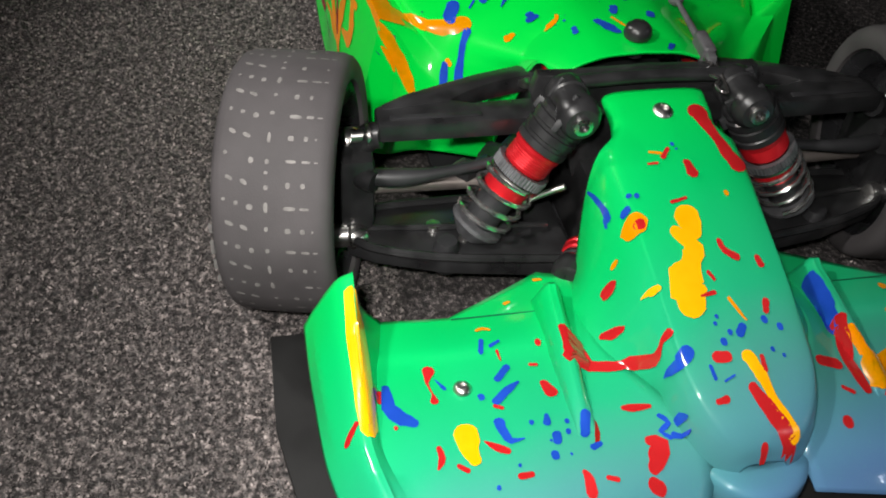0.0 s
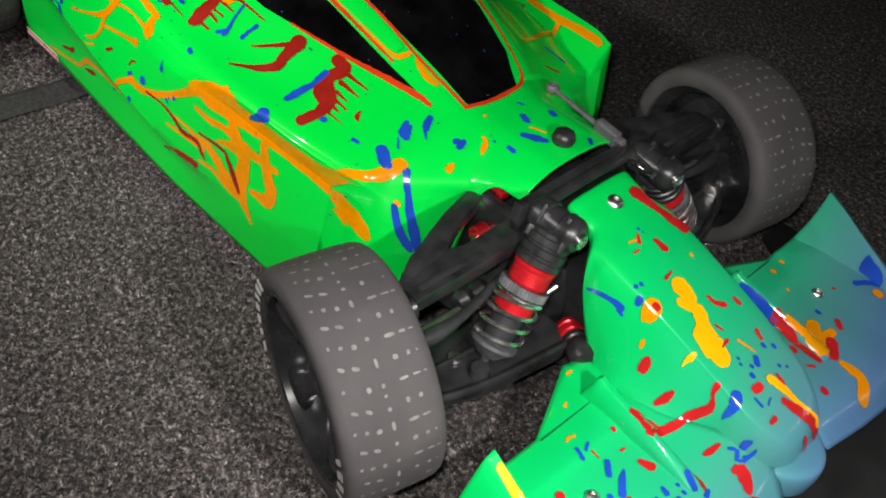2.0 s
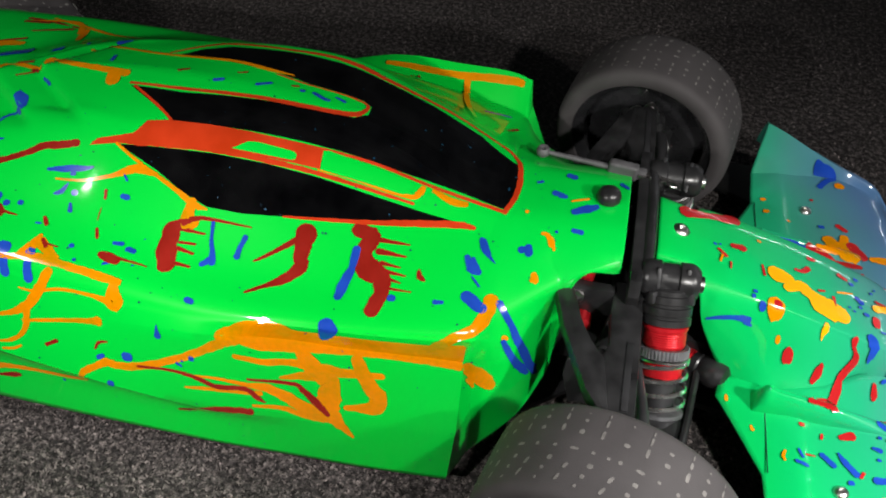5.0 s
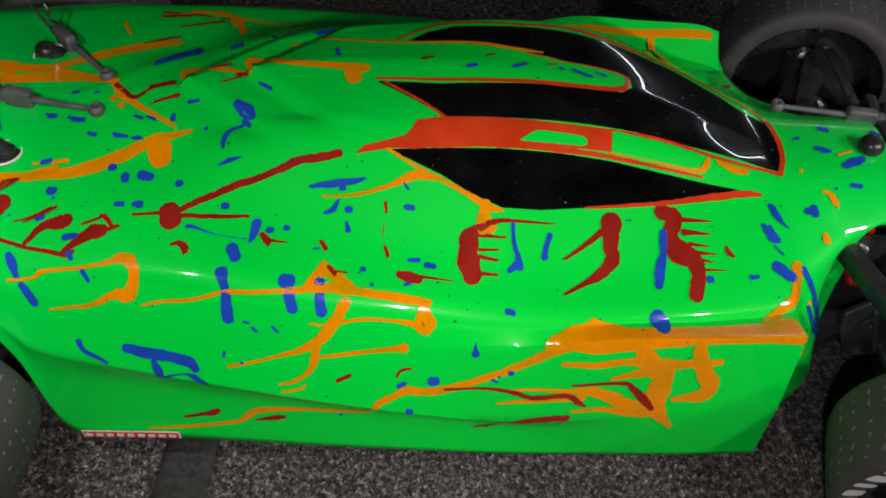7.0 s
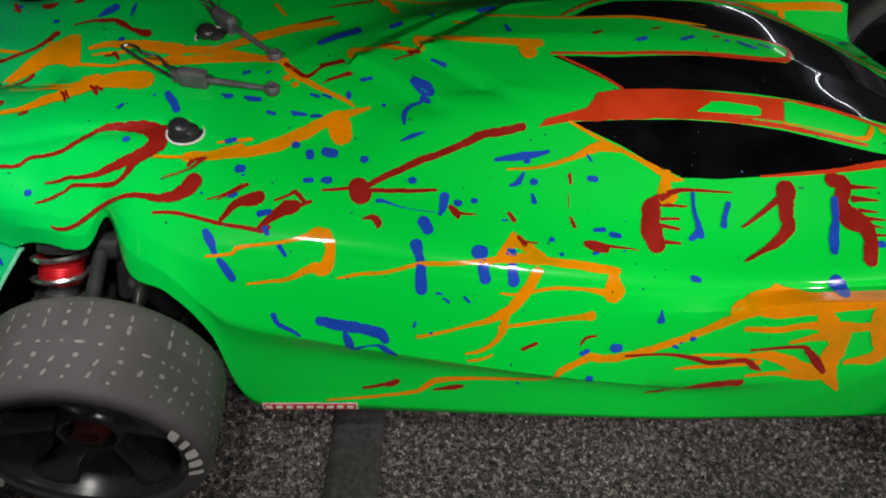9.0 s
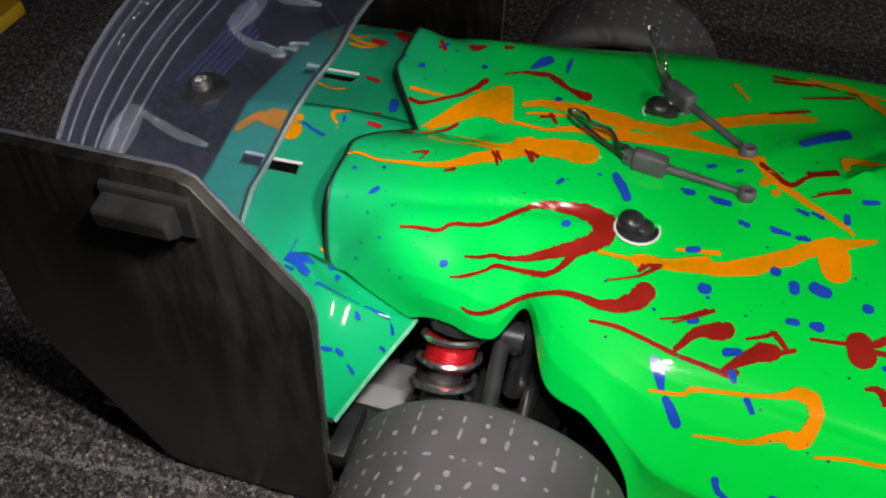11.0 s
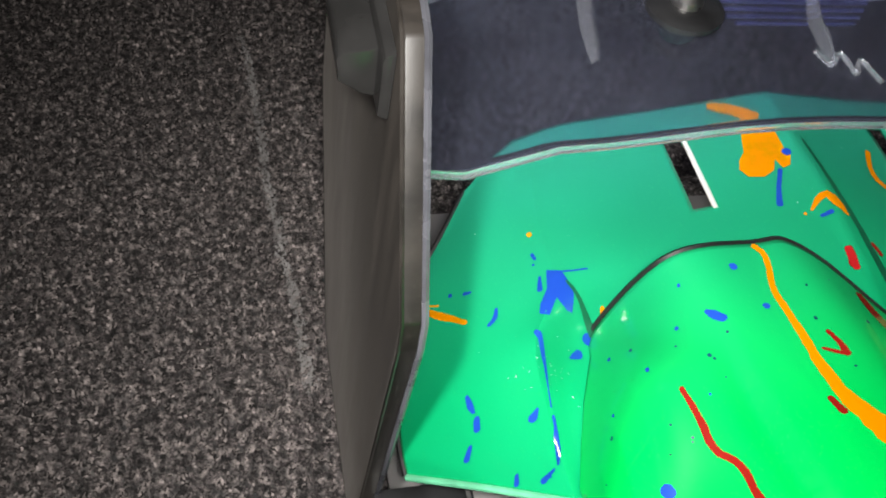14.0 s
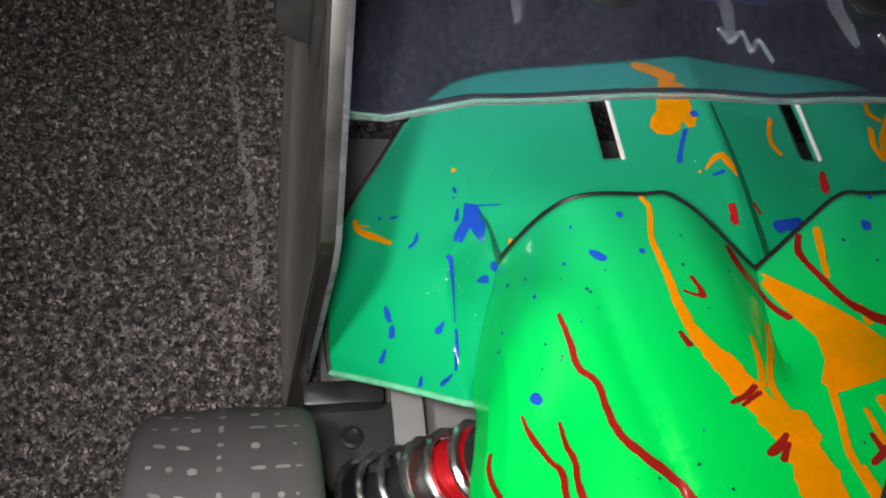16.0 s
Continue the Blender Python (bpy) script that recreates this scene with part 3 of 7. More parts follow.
# front wing, right half: from the nose foot out to the end fence
WING = [
    [(.250, -.036, .033), (.2475, -.049, .034), (.2563, -.066, .034), (.2664, -.0865, .034), (.2670, -.1105, .036), (.2690, -.1175, .047), (.2706, -.1203, .0645), (.2705, -.1262, .0610), (.2700, -.1340, .0475), (.2700, -.1370, .0410)],
    [(.272, -.037, .0368), (.278, -.0505, .0360), (.280, -.068, .0358), (.2815, -.089, .0356), (.2810, -.1130, .0364), (.2815, -.1180, .0480), (.2820, -.1206, .0590), (.2825, -.1264, .0545), (.2810, -.1340, .0425), (.2810, -.1368, .0350)],
    [(.290, -.038, .0385), (.290, -.052, .0345), (.290, -.070, .0338), (.290, -.092, .0333), (.290, -.1150, .0352), (.291, -.1188, .0480), (.292, -.1210, .0530), (.293, -.1258, .0490), (.292, -.1335, .0380), (.292, -.1362, .0300)],
    [(.318, -.0225, .0375), (.318, -.047, .0345), (.318, -.070, .0335), (.318, -.090, .0325), (.317, -.1170, .0340), (.317, -.1190, .0375), (.317, -.1205, .0395), (.317, -.1240, .0385), (.316, -.1305, .0300), (.316, -.1340, .0240)],
    [(.334, -.0150, .0310), (.338, -.043, .0305), (.341, -.068, .030), (.340, -.090, .0285), (.337, -.110, .029), (.336, -.114, .0310), (.336, -.1155, .0325), (.336, -.119, .0318), (.335, -.125, .023), (.335, -.128, .018)],
    [(.346, -.018, .022), (.350, -.044, .020), (.352, -.068, .0195), (.351, -.090, .0185), (.348, -.107, .0185), (.347, -.110, .020), (.347, -.111, .021), (.346, -.114, .020), (.345, -.119, .0155), (.345, -.121, .013)],
]
for name, rows in (("front_wing_half", WING), ("front_wing_half", mirrored(WING))):
    shell_part(name, sheet(loft(rows, sharp_lines=(1, 3, 4, 6, 8), sub_u=8, sub_v=5)), CAR, "teal to blue front wing with upright end fence")

for side in (-1, 1):
    part("moulding_seam", tube([(.2685, side * y, .03535) for y in (.054, .060, .066, .072, .079, .086)], .00028, 2, 6), SEAM_SHADE, CAR, "fine dark moulding seam")
splitter = bmesh.new()
slab([(.246, -.149), (.288, -.149), (.322, -.143), (.356, -.118), (.372, -.070), (.376, 0), (.372, .070), (.356, .118), (.322, .143), (.288, .149), (.246, .149), (.246, .130), (.276, .112), (.276, .045), (.240, .038), (.240, -.038), (.276, -.045), (.276, -.112), (.246, -.130)], .004, pose(0, 0, .008), bm=splitter)
part("front_splitter", splitter, SPLITTER, CAR, "flat black front splitter under the wing")

for side in (-1, 1):
    # fin on the wing, tall at the back and tapering forwards
    rows = []
    for t in np.linspace(0, 1, 14):
        x, y = .262 + .060 * t, side * (.0505 + .0022 * t)
        top = .034 + .0140 * min(1.0, t / .08) ** .5 * (1 - t) ** .65
        w = .0052 * (1 - .35 * t)
        rows.append([(x, y - w, .0325), (x, y - w * .85, .034 + (top - .034) * .55), (x, y - w * .35, top - .0004), (x, y, top), (x, y + w * .35, top - .0004), (x, y + w * .85, .034 + (top - .034) * .55), (x, y + w, .0325)])
    shell_part("wing_fin", sheet(loft(rows, sub_u=3, sub_v=3)), CAR, "rounded wing fin tapering forwards", .0008)


def screw(name, at, parent, r=.0042, h=.0022, mat=None, label="small steel button-head screw"):
    bm = lathe([(r, 0), (r * .97, h * .35), (r * .75, h * .8), (r * .42, h), (r * .40, h * .55), (0.0001, h * .5)], 20, "Z")
    return part(name, bm, mat or STEEL, parent, label, at=at)


screw("nose_screw", pose(.2216, 0, .0848, 0, 14, 0), CAR)
screw("wing_screw", pose(.298, -.088, .0335), CAR, .0032, .0018)
screw("wing_screw", pose(.296, .087, .0335), CAR, .0032, .0018)
part("body_post", lathe([(.0036, -.006), (.0036, .001), (.0052, .0018), (.0056, .0035), (.0048, .0062), (.0028, .0078), (.0001, .0082)], 24, "Z"), PLASTIC, CAR, "rounded black body post", at=pose(.1875, 0, .0955))

# under the nose: a rounded shelf
rows = [[(.326 + .0245 * k * math.cos(a), .0205 * k * math.sin(a), z) for a in np.linspace(-1.6, 1.6, 29)] for k, z in ((.5, .0300), (.82, .0296), (.95, .0285), (1.0, .0265), (1.01, .0215), (.97, .0130))]
shell_part("nose_lip", sheet(loft(rows, sub_u=4, sub_v=1)), CAR, "rounded lower lip of the nose", .001)

# ---- wheels ----
SHAFT = worn("brown_steel_shaft", (0.30, 0.26, 0.24), 0.4, 0.7, spread=0.25, bump=0.05)
NUT = worn("dark_red_nut", (0.07, 0.012, 0.010), 0.4, 0.5, spread=0.3)
def tyre_profile(w, r):
    h = w / 2
    return [(r * .785, -h * .78), (r * .80, -h * .93), (r * .87, -h * 1.0), (r * .94, -h * .97), (r * .975, -h * .90), (r * .993, -h * .78), (r, -h * .5), (r * 1.003, 0),
            (r, h * .5), (r * .993, h * .78), (r * .975, h * .90), (r * .94, h * .97), (r * .87, h * 1.0), (r * .80, h * .93), (r * .785, h * .78)]


def wheel(name, at, out, letters, r=0.049, w=0.047, seed=1):
    """A wheel whose outer face looks along out * y."""
    rnd = random.Random(seed)
    ob = new(name)
    ob.parent = CAR
    ob.matrix_basis = at
    tagged(ob, "belted slick tyre with worn tread marks on a black spoked rim")
    prof = tyre_profile(w, r)
    tyre = part("tyre", lathe(prof, 72, "Y", closed=True), TYRE, ob, "scuffed grey rubber tyre")
    marks = bmesh.new()

    def mark(a, u, l_round, l_across, skew=0.0):
        """A flat worn dimple at the angle a and the share u of the width, with its lengths round and across the tread."""
        k1, k2 = rnd.uniform(.82, 1.12), rnd.uniform(.82, 1.12)
        ring = []
        for q in range(10):
            c, e = math.cos(q * .6283) * rnd.uniform(.86, 1.08), math.sin(q * .6283) * rnd.uniform(.86, 1.08)
            c, e = math.copysign(abs(c) ** .75, c), math.copysign(abs(e) ** .75, e)
            y2 = out * (u * w + l_across * k2 * e)
            b = a + (l_round * k1 * c + skew * l_across * e) / r
            rr = r * (1.0030 - .0125 * abs(y2 / w * 2) ** 4) + .00006
            ring.append(marks.verts.new((rr * math.cos(b), y2, rr * math.sin(b))))
        marks.faces.new(ring)

    count = 40
    for i in range(count):
        a = 2 * math.pi * (i + rnd.uniform(-.06, .06)) / count
        step = 2 * math.pi / count
        # towards the car: a pair of bars, then a pair of dots
        for u, g in ((-.17, 1.0), (-.29, .8), (-.37, .45)):
            if rnd.random() < (.06 if g > .6 else .5):
                continue
            if i % 2:
                mark(a, u, .0007 * g, .0019 * g)
            else:
                mark(a, u + .015, .00105 * g, .00095 * g)
        # outer half: slanting rows of three dots and of two short bars
        for k, u in enumerate((.15, .26, .36) if i % 2 else (.20, .32)):
            if rnd.random() < .07:
                continue
            b = a - out * (u - .15) * .62 * step * 2.2
            if i % 2:
                mark(b, u, .00105 - .0002 * k, .00105 - .0002 * k)
            else:
                mark(b, u, .00075, .0014, -.35 * out)
        # one line near the middle: a long bar and small dots in turn
        if i % 3 == 0:
            mark(a, .02, .0017, .0007)
        else:
            mark(a + rnd.uniform(-.15, .15) * step, .02, .0008, .0007)
        if i % 3 == 1 and rnd.random() < .7:
            mark(a + .5 * step, .025, .0006, .0006)
    bmesh.ops.recalc_face_normals(marks, faces=marks.faces)
    tread = part("tread_pattern", marks, STUD, tyre, "pale worn tread dimples", smooth=False)
    tagged(tread, "pale worn tread dimples", kind="stuff")
    s = out * w / 2
    rim = part("rim", lathe([(r * .77, -s * .82), (r * .800, -s * .86), (r * .800, -s * .80), (r * .74, -s * .7), (r * .72, s * .2), (r * .75, s * .80), (r * .800, s * .86), (r * .805, s * .94), (r * .785, s * .97), (r * .760, s * .93), (r * .740, s * .70), (r * .69, s * .3), (r * .69, -s * .6)], 56, "Y", closed=True), RIM, ob, "gloss black rim with a bright lip")
    for k in range(5):
        # broad crowned spokes, waisted at the middle, rising from the hub to the rim
        a = 2 * math.pi * k / 5 + .3
        rows = []
        for rad, half, high in ((.0115, .0058, .46), (.016, .0050, .53), (.022, .0049, .62), (.029, .0066, .70), (r * .72, .0102, .76)):
            row = []
            for q, lift in ((-1.0, -.0042), (-1.0, -.0010), (-.55, .0004), (0, .0008), (.55, .0004), (1.0, -.0010), (1.0, -.0042)):
                row.append((rad * math.cos(a) - q * half * math.sin(a), s * high + out * lift, rad * math.sin(a) + q * half * math.cos(a)))
            rows.append(row)
        part("spoke", sheet(loft(rows, sub_u=4, sub_v=2)), RIM, rim)
    part("rim_disc", lathe([(r * .71, -s * .05), (r * .71, -s * .15), (.004, -s * .2), (.004, -s * .1)], 40, "Y"), RIM, rim)
    part("hub", lathe([(.0150, -s * .2), (.0145, s * .40), (.0132, s * .53), (.0118, s * .57), (.0104, s * .55), (.0098, s * .30), (.0080, s * .28)], 32, "Y"), RIM, rim)
    part("wheel_nut", lathe([(.0078, s * .30), (.0078, s * .52), (.0068, s * .58), (.0040, s * .58), (.0040, s * .4)], 6, "Y"), NUT if at.translation.x < 0 else RIM, rim, "hexagonal wheel nut")
    for k, a0 in enumerate(letters):
        # plain slanting bars, wide and narrow in turn
        bm = bmesh.new()
        mid, high, wide = r * .882, r * .058, (.125, .085, .14)[k % 3]
        ring = []
        for q in range(16):
            c, e = math.cos(q * math.pi / 8), math.sin(q * math.pi / 8)
            c, e = math.copysign(abs(c) ** .45, c), math.copysign(abs(e) ** .45, e)
            rad, ang = mid + high * e, a0 + wide * .46 * c + .045 * e
            ring.append(bm.verts.new((rad * math.cos(ang), s * (1.006 - .06 * max(0.0, abs(rad / r - .87) - .03)) + out * .0004, rad * math.sin(ang))))
        bm.faces.new(ring)
        part("sidewall_mark", bm, WHITE, tyre, "white moulded sidewall mark", smooth=False)
    return ob, tyre, rim


R_W = 0.049
for nm, x, y, out, r, w, yaw, seed in (("front_wheel", .2025, -.1328, -1, .0497, .0415, -15, 2), ("front_wheel", .206, .1235, 1, .0500, .0415, -12, 3), ("rear_wheel", -.2060, -.1255, -1, .0478, .0430, 0, 4), ("rear_wheel", -.201, .1230, 1, R_W, .0430, 0, 5)):
    letters = (3.55, 3.38, 3.21, 3.04, 2.87, 2.70, 2.53, .25, .08, -.09, -.26) if x > 0 else (.45, .28, .11, -.06, -.23, 3.6, 3.43, 3.26, 3.09)
    wheel(nm, pose(x, y, r, 2.5 if yaw else 0, 0, yaw), out, letters, r, w, seed=seed)


# ---- chassis and front suspension ----
chassis = bmesh.new()
slab([(.250, -.030), (.250, .030), (.190, .040), (.150, .070), (-.150, .080), (-.200, .045), (-.262, .045), (-.262, -.045), (-.200, -.045), (-.150, -.080), (.150, -.070), (.190, -.040)], .004, pose(0, 0, .0105), bm=chassis)
part("chassis_plate", chassis, PLASTIC_B, CAR, "dark flat chassis plate under the body")
gear = box((.060, .046, .040), pose(.204, 0, .034), bevel=.006)
box((.030, .036, .030), pose(.180, 0, .066), gear, bevel=.004)
box((.020, .05, .016), pose(.236, 0, .032), gear, bevel=.003)
part("front_gearbox", gear, PLASTIC, CAR, "black moulded gearbox housing")

tower = bmesh.new()
slab([(-.044, .093), (-.030, .0925), (0, .0935), (.030, .0925), (.044, .093), (.046, .085), (.042, .074), (.030, .066), (.024, .045), (-.024, .045), (-.030, .066), (-.042, .074), (-.046, .085)], .005, Matrix(((0, 0, 1, .2005), (1, 0, 0, 0), (0, 1, 0, 0), (0, 0, 0, 1))), bm=tower)
part("shock_tower", tower, PLASTIC, CAR, "black shock tower across the car")
part("tower_brace", tube([(.2035, -.036, .0885), (.207, -.030, .0905), (.2075, 0, .0918), (.207, .030, .0905), (.2035, .036, .0885)], .0028, 6), PLASTIC, CAR)


def coil(a, b, r, wire, turns, bm=None):
    m, n = along(a, b)
    pts = []
    for k in range(int(turns * 14) + 1):
        w = 2 * math.pi * k / 14
        pts.append(m @ Vector((r * math.cos(w), r * math.sin(w), n * k / (turns * 14))))
    return tube([tuple(p) for p in pts], wire, 1, 7, bm)


def ridged(r0, r1, a, b, count, m):
    """A knurled ring: a toothed outline drawn out along z."""
    bm = bmesh.new()
    rings = []
    for rad, z in ((r0, a), (1, a), (1, b), (r0, b)):
        ring = []
        for k in range(4 * count):
            w = 2 * math.pi * k / (4 * count)
            q = rad if rad < 1 else (r1 if k % 4 < 2 else r1 * .955)
            ring.append(bm.verts.new(m @ Vector((q * math.cos(w), q * math.sin(w), z))))
        rings.append(ring)
    n = 4 * count
    for ra, rb in zip(rings, rings[1:] + rings[:1]):
        for k in range(n):
            bm.faces.new((ra[k], ra[(k + 1) % n], rb[(k + 1) % n], rb[k]))
    bmesh.ops.recalc_face_normals(bm, faces=bm.faces)
    return bm


def shock(name, top, low, label, rear=False):
    """A coil-over damper: cap, red body, knurled collar, second red ring, spring and shaft."""
    top, low = Vector(top), Vector(low)
    a = (low - top).normalized()
    at = lambda s: tuple(top + a * s)
    ob = new(name)
    ob.parent = CAR
    tagged(ob, label)
    m, _ = along(at(0), at(1))
    start = [(.0040, .0030), (.0090, .0034)] if rear else [(.0040, -.0030), (.0086, -.0026), (.0096, -.0016), (.0096, -.0006), (.0094, -.0004)]
    cap = part("cap", lathe(start + [(.0096, .004), (.0096, .0052), (.0100, .0056), (.0100, .0090), (.0085, .0095)] if rear else start + [(.0094, .0002), (.0104, .0006), (.0104, .0036), (.0096, .004), (.0096, .0052), (.0104, .0056), (.0104, .0086), (.0098, .0090), (.0098, .0102), (.0104, .0106), (.0104, .0132), (.0085, .0136)], 36, "Z", m=m), PLASTIC, ob, "ribbed black damper cap")
    if not rear:
        lug = Matrix.Translation(at(-.0052))
        part("top_eye", lathe([(.0040, -.0128), (.0066, -.0124), (.0076, -.0112), (.0080, -.0092), (.0080, -.0046), (.0072, -.0040), (.0072, .0030), (.0082, .0036), (.0082, .0086), (.0074, .0104), (.0060, .0120), (.0030, .0124)], 24, "X", m=lug), PLASTIC, cap, "stepped black top eyelet")
        part("lug_block", box((.0165, .0135, .0105), m @ Matrix.Translation((0, 0, -.0040)), bevel=.0024), PLASTIC, cap)
        for x in (-.0060, .0062):
            part("lug_fin", box((.0018, .0150, .0090), m @ Matrix.Translation((x, 0, -.0070)), bevel=.0007), PLASTIC_B, cap)
        part("eye_screw", lathe([(.0036, .0118), (.0036, .0138), (.0020, .0142), (.0018, .0120)], 12, "X", m=lug), STEEL, cap)
        for w in (.7, 2.4, 4.6):
            part("cap_lug", box((.0040, .0026, .0050), m @ Matrix.Rotation(w, 4, "Z") @ Matrix.Translation((.0100, 0, .0012)), bevel=.0006), PLASTIC_B, cap)
    r0 = .0125 if rear else .0136
    part("damper_body", lathe([(.0088, r0), (.0097, r0 + .0004), (.0097, r0 + .0018), (.0092, r0 + .0021)] + [(.0092 - .00022 * (k % 2), r0 + .0026 + k * (.0226 - r0 - .0026) / 13) for k in range(14)] + [(.0086, .0235)], 40, "Z", m=m), ANOD, ob, "red anodised damper body")
    if not rear:
        part("spring_collar", ridged(.0090, .0112, .0236, .0276, 44, m), DULL, ob, "knurled grey collar")
    part("collar_ring", lathe([(.0088, .0280), (.0108, .0283), (.0108, .0293), (.0088, .0296)], 36, "Z", m=m), STEEL, ob, "bright steel collar ring")
    if not rear:
        part("lower_ring", lathe([(.0082, .0298), (.0088, .0304), (.0088, .0362), (.0080, .0368)], 36, "Z", m=m), ANOD, ob, "red anodised ring")
    part("damper_tube", lathe([(.0070, .0240 if rear else .0365), (.0070, .054), (.0050, .055)], 24, "Z", m=m), PLASTIC_B, ob)
    if rear:
        part("spring", coil(at(.0095), at(.0600), .0112, .00125, 5.5), CHROME, ob, "shiny coil spring")
    else:
        part("spring", coil(at(.0292), at(.0515), .0109, .00105, 3.6), CHROME, ob, "shiny coil spring")
    d = 0 if rear else -.0062
    part("spring_perch", lathe([(.0090, .0580 + d), (.0110, .0586 + d), (.0110, .0602 + d), (.0070, .064 + d), (.0050, .066 + d)], 28, "Z", m=m), PLASTIC if rear else DULL, ob)
    part("damper_shaft", lathe([(.0019, .054), (.0019, .070), (.0015, .0705)], 14, "Z", m=m), STEEL, ob)
    part("lower_eye", lathe([(.005, -.0045), (.006, -.0035), (.006, .0035), (.005, .0045)], 18, "X", m=Matrix.Translation(at(.073))), PLASTIC, ob)
    return ob


for s in (-1, 1):
    side = "right" if s < 0 else "left"
    shock("front_shock", (.2180, .0368 * s, .0825), (.2215, .0660 * s, .0390), "coil-over damper with red anodised rings")
    # lower arm: a ribbed plate from the hinge to the wheel
    arm = new("lower_arm")
    arm.parent = CAR
    tagged(arm, "ribbed black lower suspension arm")
    web = slab([(.198, s * .030), (.2405, s * .030), (.2405, s * .040), (.234, s * .080), (.2245, s * .107), (.218, s * .1165), (.206, s * .1165), (.199, s * .104), (.1975, s * .075)], .007, pose(0, 0, .024), bevel=.0014)
    part("arm_web", web, PLASTIC, arm)
    rib = tube([(.2400, s * .033, .032), (.2330, s * .080, .032), (.2235, s * .108, .032), (.214, s * .116, .033)], .0018, 5, 8)
    tube([(.1985, s * .033, .032), (.1985, s * .075, .032), (.2000, s * .104, .032), (.207, s * .116, .033)], .0018, 5, 8, rib)
    tube([(.218, s * .036, .0315), (.216, s * .070, .032), (.2115, s * .112, .032)], .0014, 5, 8, rib)
    part("arm_rib", rib, PLASTIC, arm)
    part("arm_bolt", lathe([(.0048, 0), (.0052, .002), (.0040, .0055), (.0015, .0058)], 16, "Z"), PLASTIC_B, arm, at=pose(.2265, s * .079, .0295))
    part("arm_screw", lathe([(.0030, 0), (.0030, .002), (.0012, .0021)], 12, "Z"), STEEL, arm, at=pose(.214, s * .082, .031))
    part("arm_end_cap", lathe([(.0048, 0), (.0048, .008), (.0042, .0085)], 18, "Y", m=Matrix.Translation((.2135, s * .1135 if s > 0 else -.122, .0305))), STEEL, arm, "bright steel pivot cap")
    axle, _ = along((.2340, s * .0270, .0285), (.2550, s * .0395, .0335))
    part("hinge_collar", lathe([(.0058, -.004), (.0066, -.003), (.0068, -.0006), (.0061, -.0001), (.0061, .0004), (.0068, .0010), (.0066, .0042), (.0054, .0050)], 28, "Z", m=axle), ANOD, arm, "red anodised hinge collar")
    hin = lathe([(.0044, .0045), (.0060, .0055), (.0064, .0085), (.0056, .0094), (.0066, .0110), (.0074, .0150), (.0070, .0190), (.0058, .0220), (.0030, .0230)], 20, "Z", m=axle)
    part("hinge_pin_end", hin, PLASTIC, arm)
    # upper arm: boxed link with a curved rear leg
    up = new("upper_arm")
    up.parent = CAR
    tagged(up, "boxed black upper arm with curved leg")
    def turned(pts):
        return [(x, s * y) for x, y in (pts if s > 0 else pts[::-1])]

    beam = slab(turned([(.1990, .1035), (.2082, .1035), (.2086, .0760), (.2085, .0440), (.2040, .0300), (.1960, .0300), (.1950, .0480), (.1958, .0660), (.1930, .0740), (.1925, .0980), (.1962, .1035)]), .0078, pose(0, 0, .0694), bevel=.0012)
    part("arm_beam", beam, PLASTIC, up)
    leg = slab(turned([(.1985, .1010), (.1945, .1010), (.1880, .0905), (.1815, .0740), (.1760, .0600), (.1710, .0420), (.1690, .0340), (.1775, .0330), (.1800, .0420), (.1840, .0560), (.1895, .0670), (.1950, .0745)]), .0086, pose(0, 0, .0694), bevel=.0022)
    part("arm_leg", leg, PLASTIC, up)
    part("arm_groove", slab(turned([(.2025, .0985), (.2052, .0985), (.2058, .0640), (.2030, .0640)]), .0006, pose(0, 0, .0771), bevel=.0002), PLASTIC_B, up)
    part("leg_eye", lathe([(.0026, -.0060), (.0040, -.0052), (.0044, -.0040), (.0044, .0040), (.0040, .0052), (.0026, .0060)], 22, "Y", m=Matrix.Translation((.1735, s * .0350, .0735))), PLASTIC, up)
    part("leg_pin", lathe([(.0030, 0), (.0030, .0024), (.0012, .0030)], 14, "Z", m=Matrix.Translation((.1800, s * .0400, .0735))), STEEL, up)
    ball = lathe([(.0026, 0), (.0026, .005), (.0042, .006), (.0042, .009), (.0026, .010), (.0026, .013)], 18, "Y", m=Matrix.Translation((.2050, s * .1005 if s > 0 else -.1135, .0712)))
    part("pivot_ball", ball, STEEL, up, "bright steel pivot ball")
    # bracket with red pin behind the tower
    br = slab([(.166, .030), (.165, .070), (.170, .0785), (.196, .0785), (.200, .060), (.200, .030)], .005, Matrix(((1, 0, 0, 0), (0, 0, 1, s * .036 - .0025), (0, 1, 0, 0), (0, 0, 0, 1))), bevel=.001)
    brk = part("arm_bracket", br, PLASTIC, CAR, "black arm bracket with red bush")
    part("bracket_bush", lathe([(.0036, -.005), (.0048, -.004), (.0048, .004), (.0036, .005)], 18, "Y", m=Matrix.Translation((.1832, s * .0400, .0600))), ANOD, brk, "red anodised bush")
    part("bush_screw", lathe([(.0020, 0), (.0020, s * .0016), (.0008, s * .0018)], 12, "Y", m=Matrix.Translation((.1838, s * .0448, .0600))), STEEL, brk)
    part("brace_end", box((.0130, .0050, .0036), pose(.1800, s * .0310, .0800, 0, 0, s * 8), bevel=.0012), ANOD, brk, "red anodised brace end")
    lean = Matrix(((1, 0, 0, 0), (0, s * -.48, 1, s * .076), (0, 1, 0, 0), (0, 0, 0, 1)))
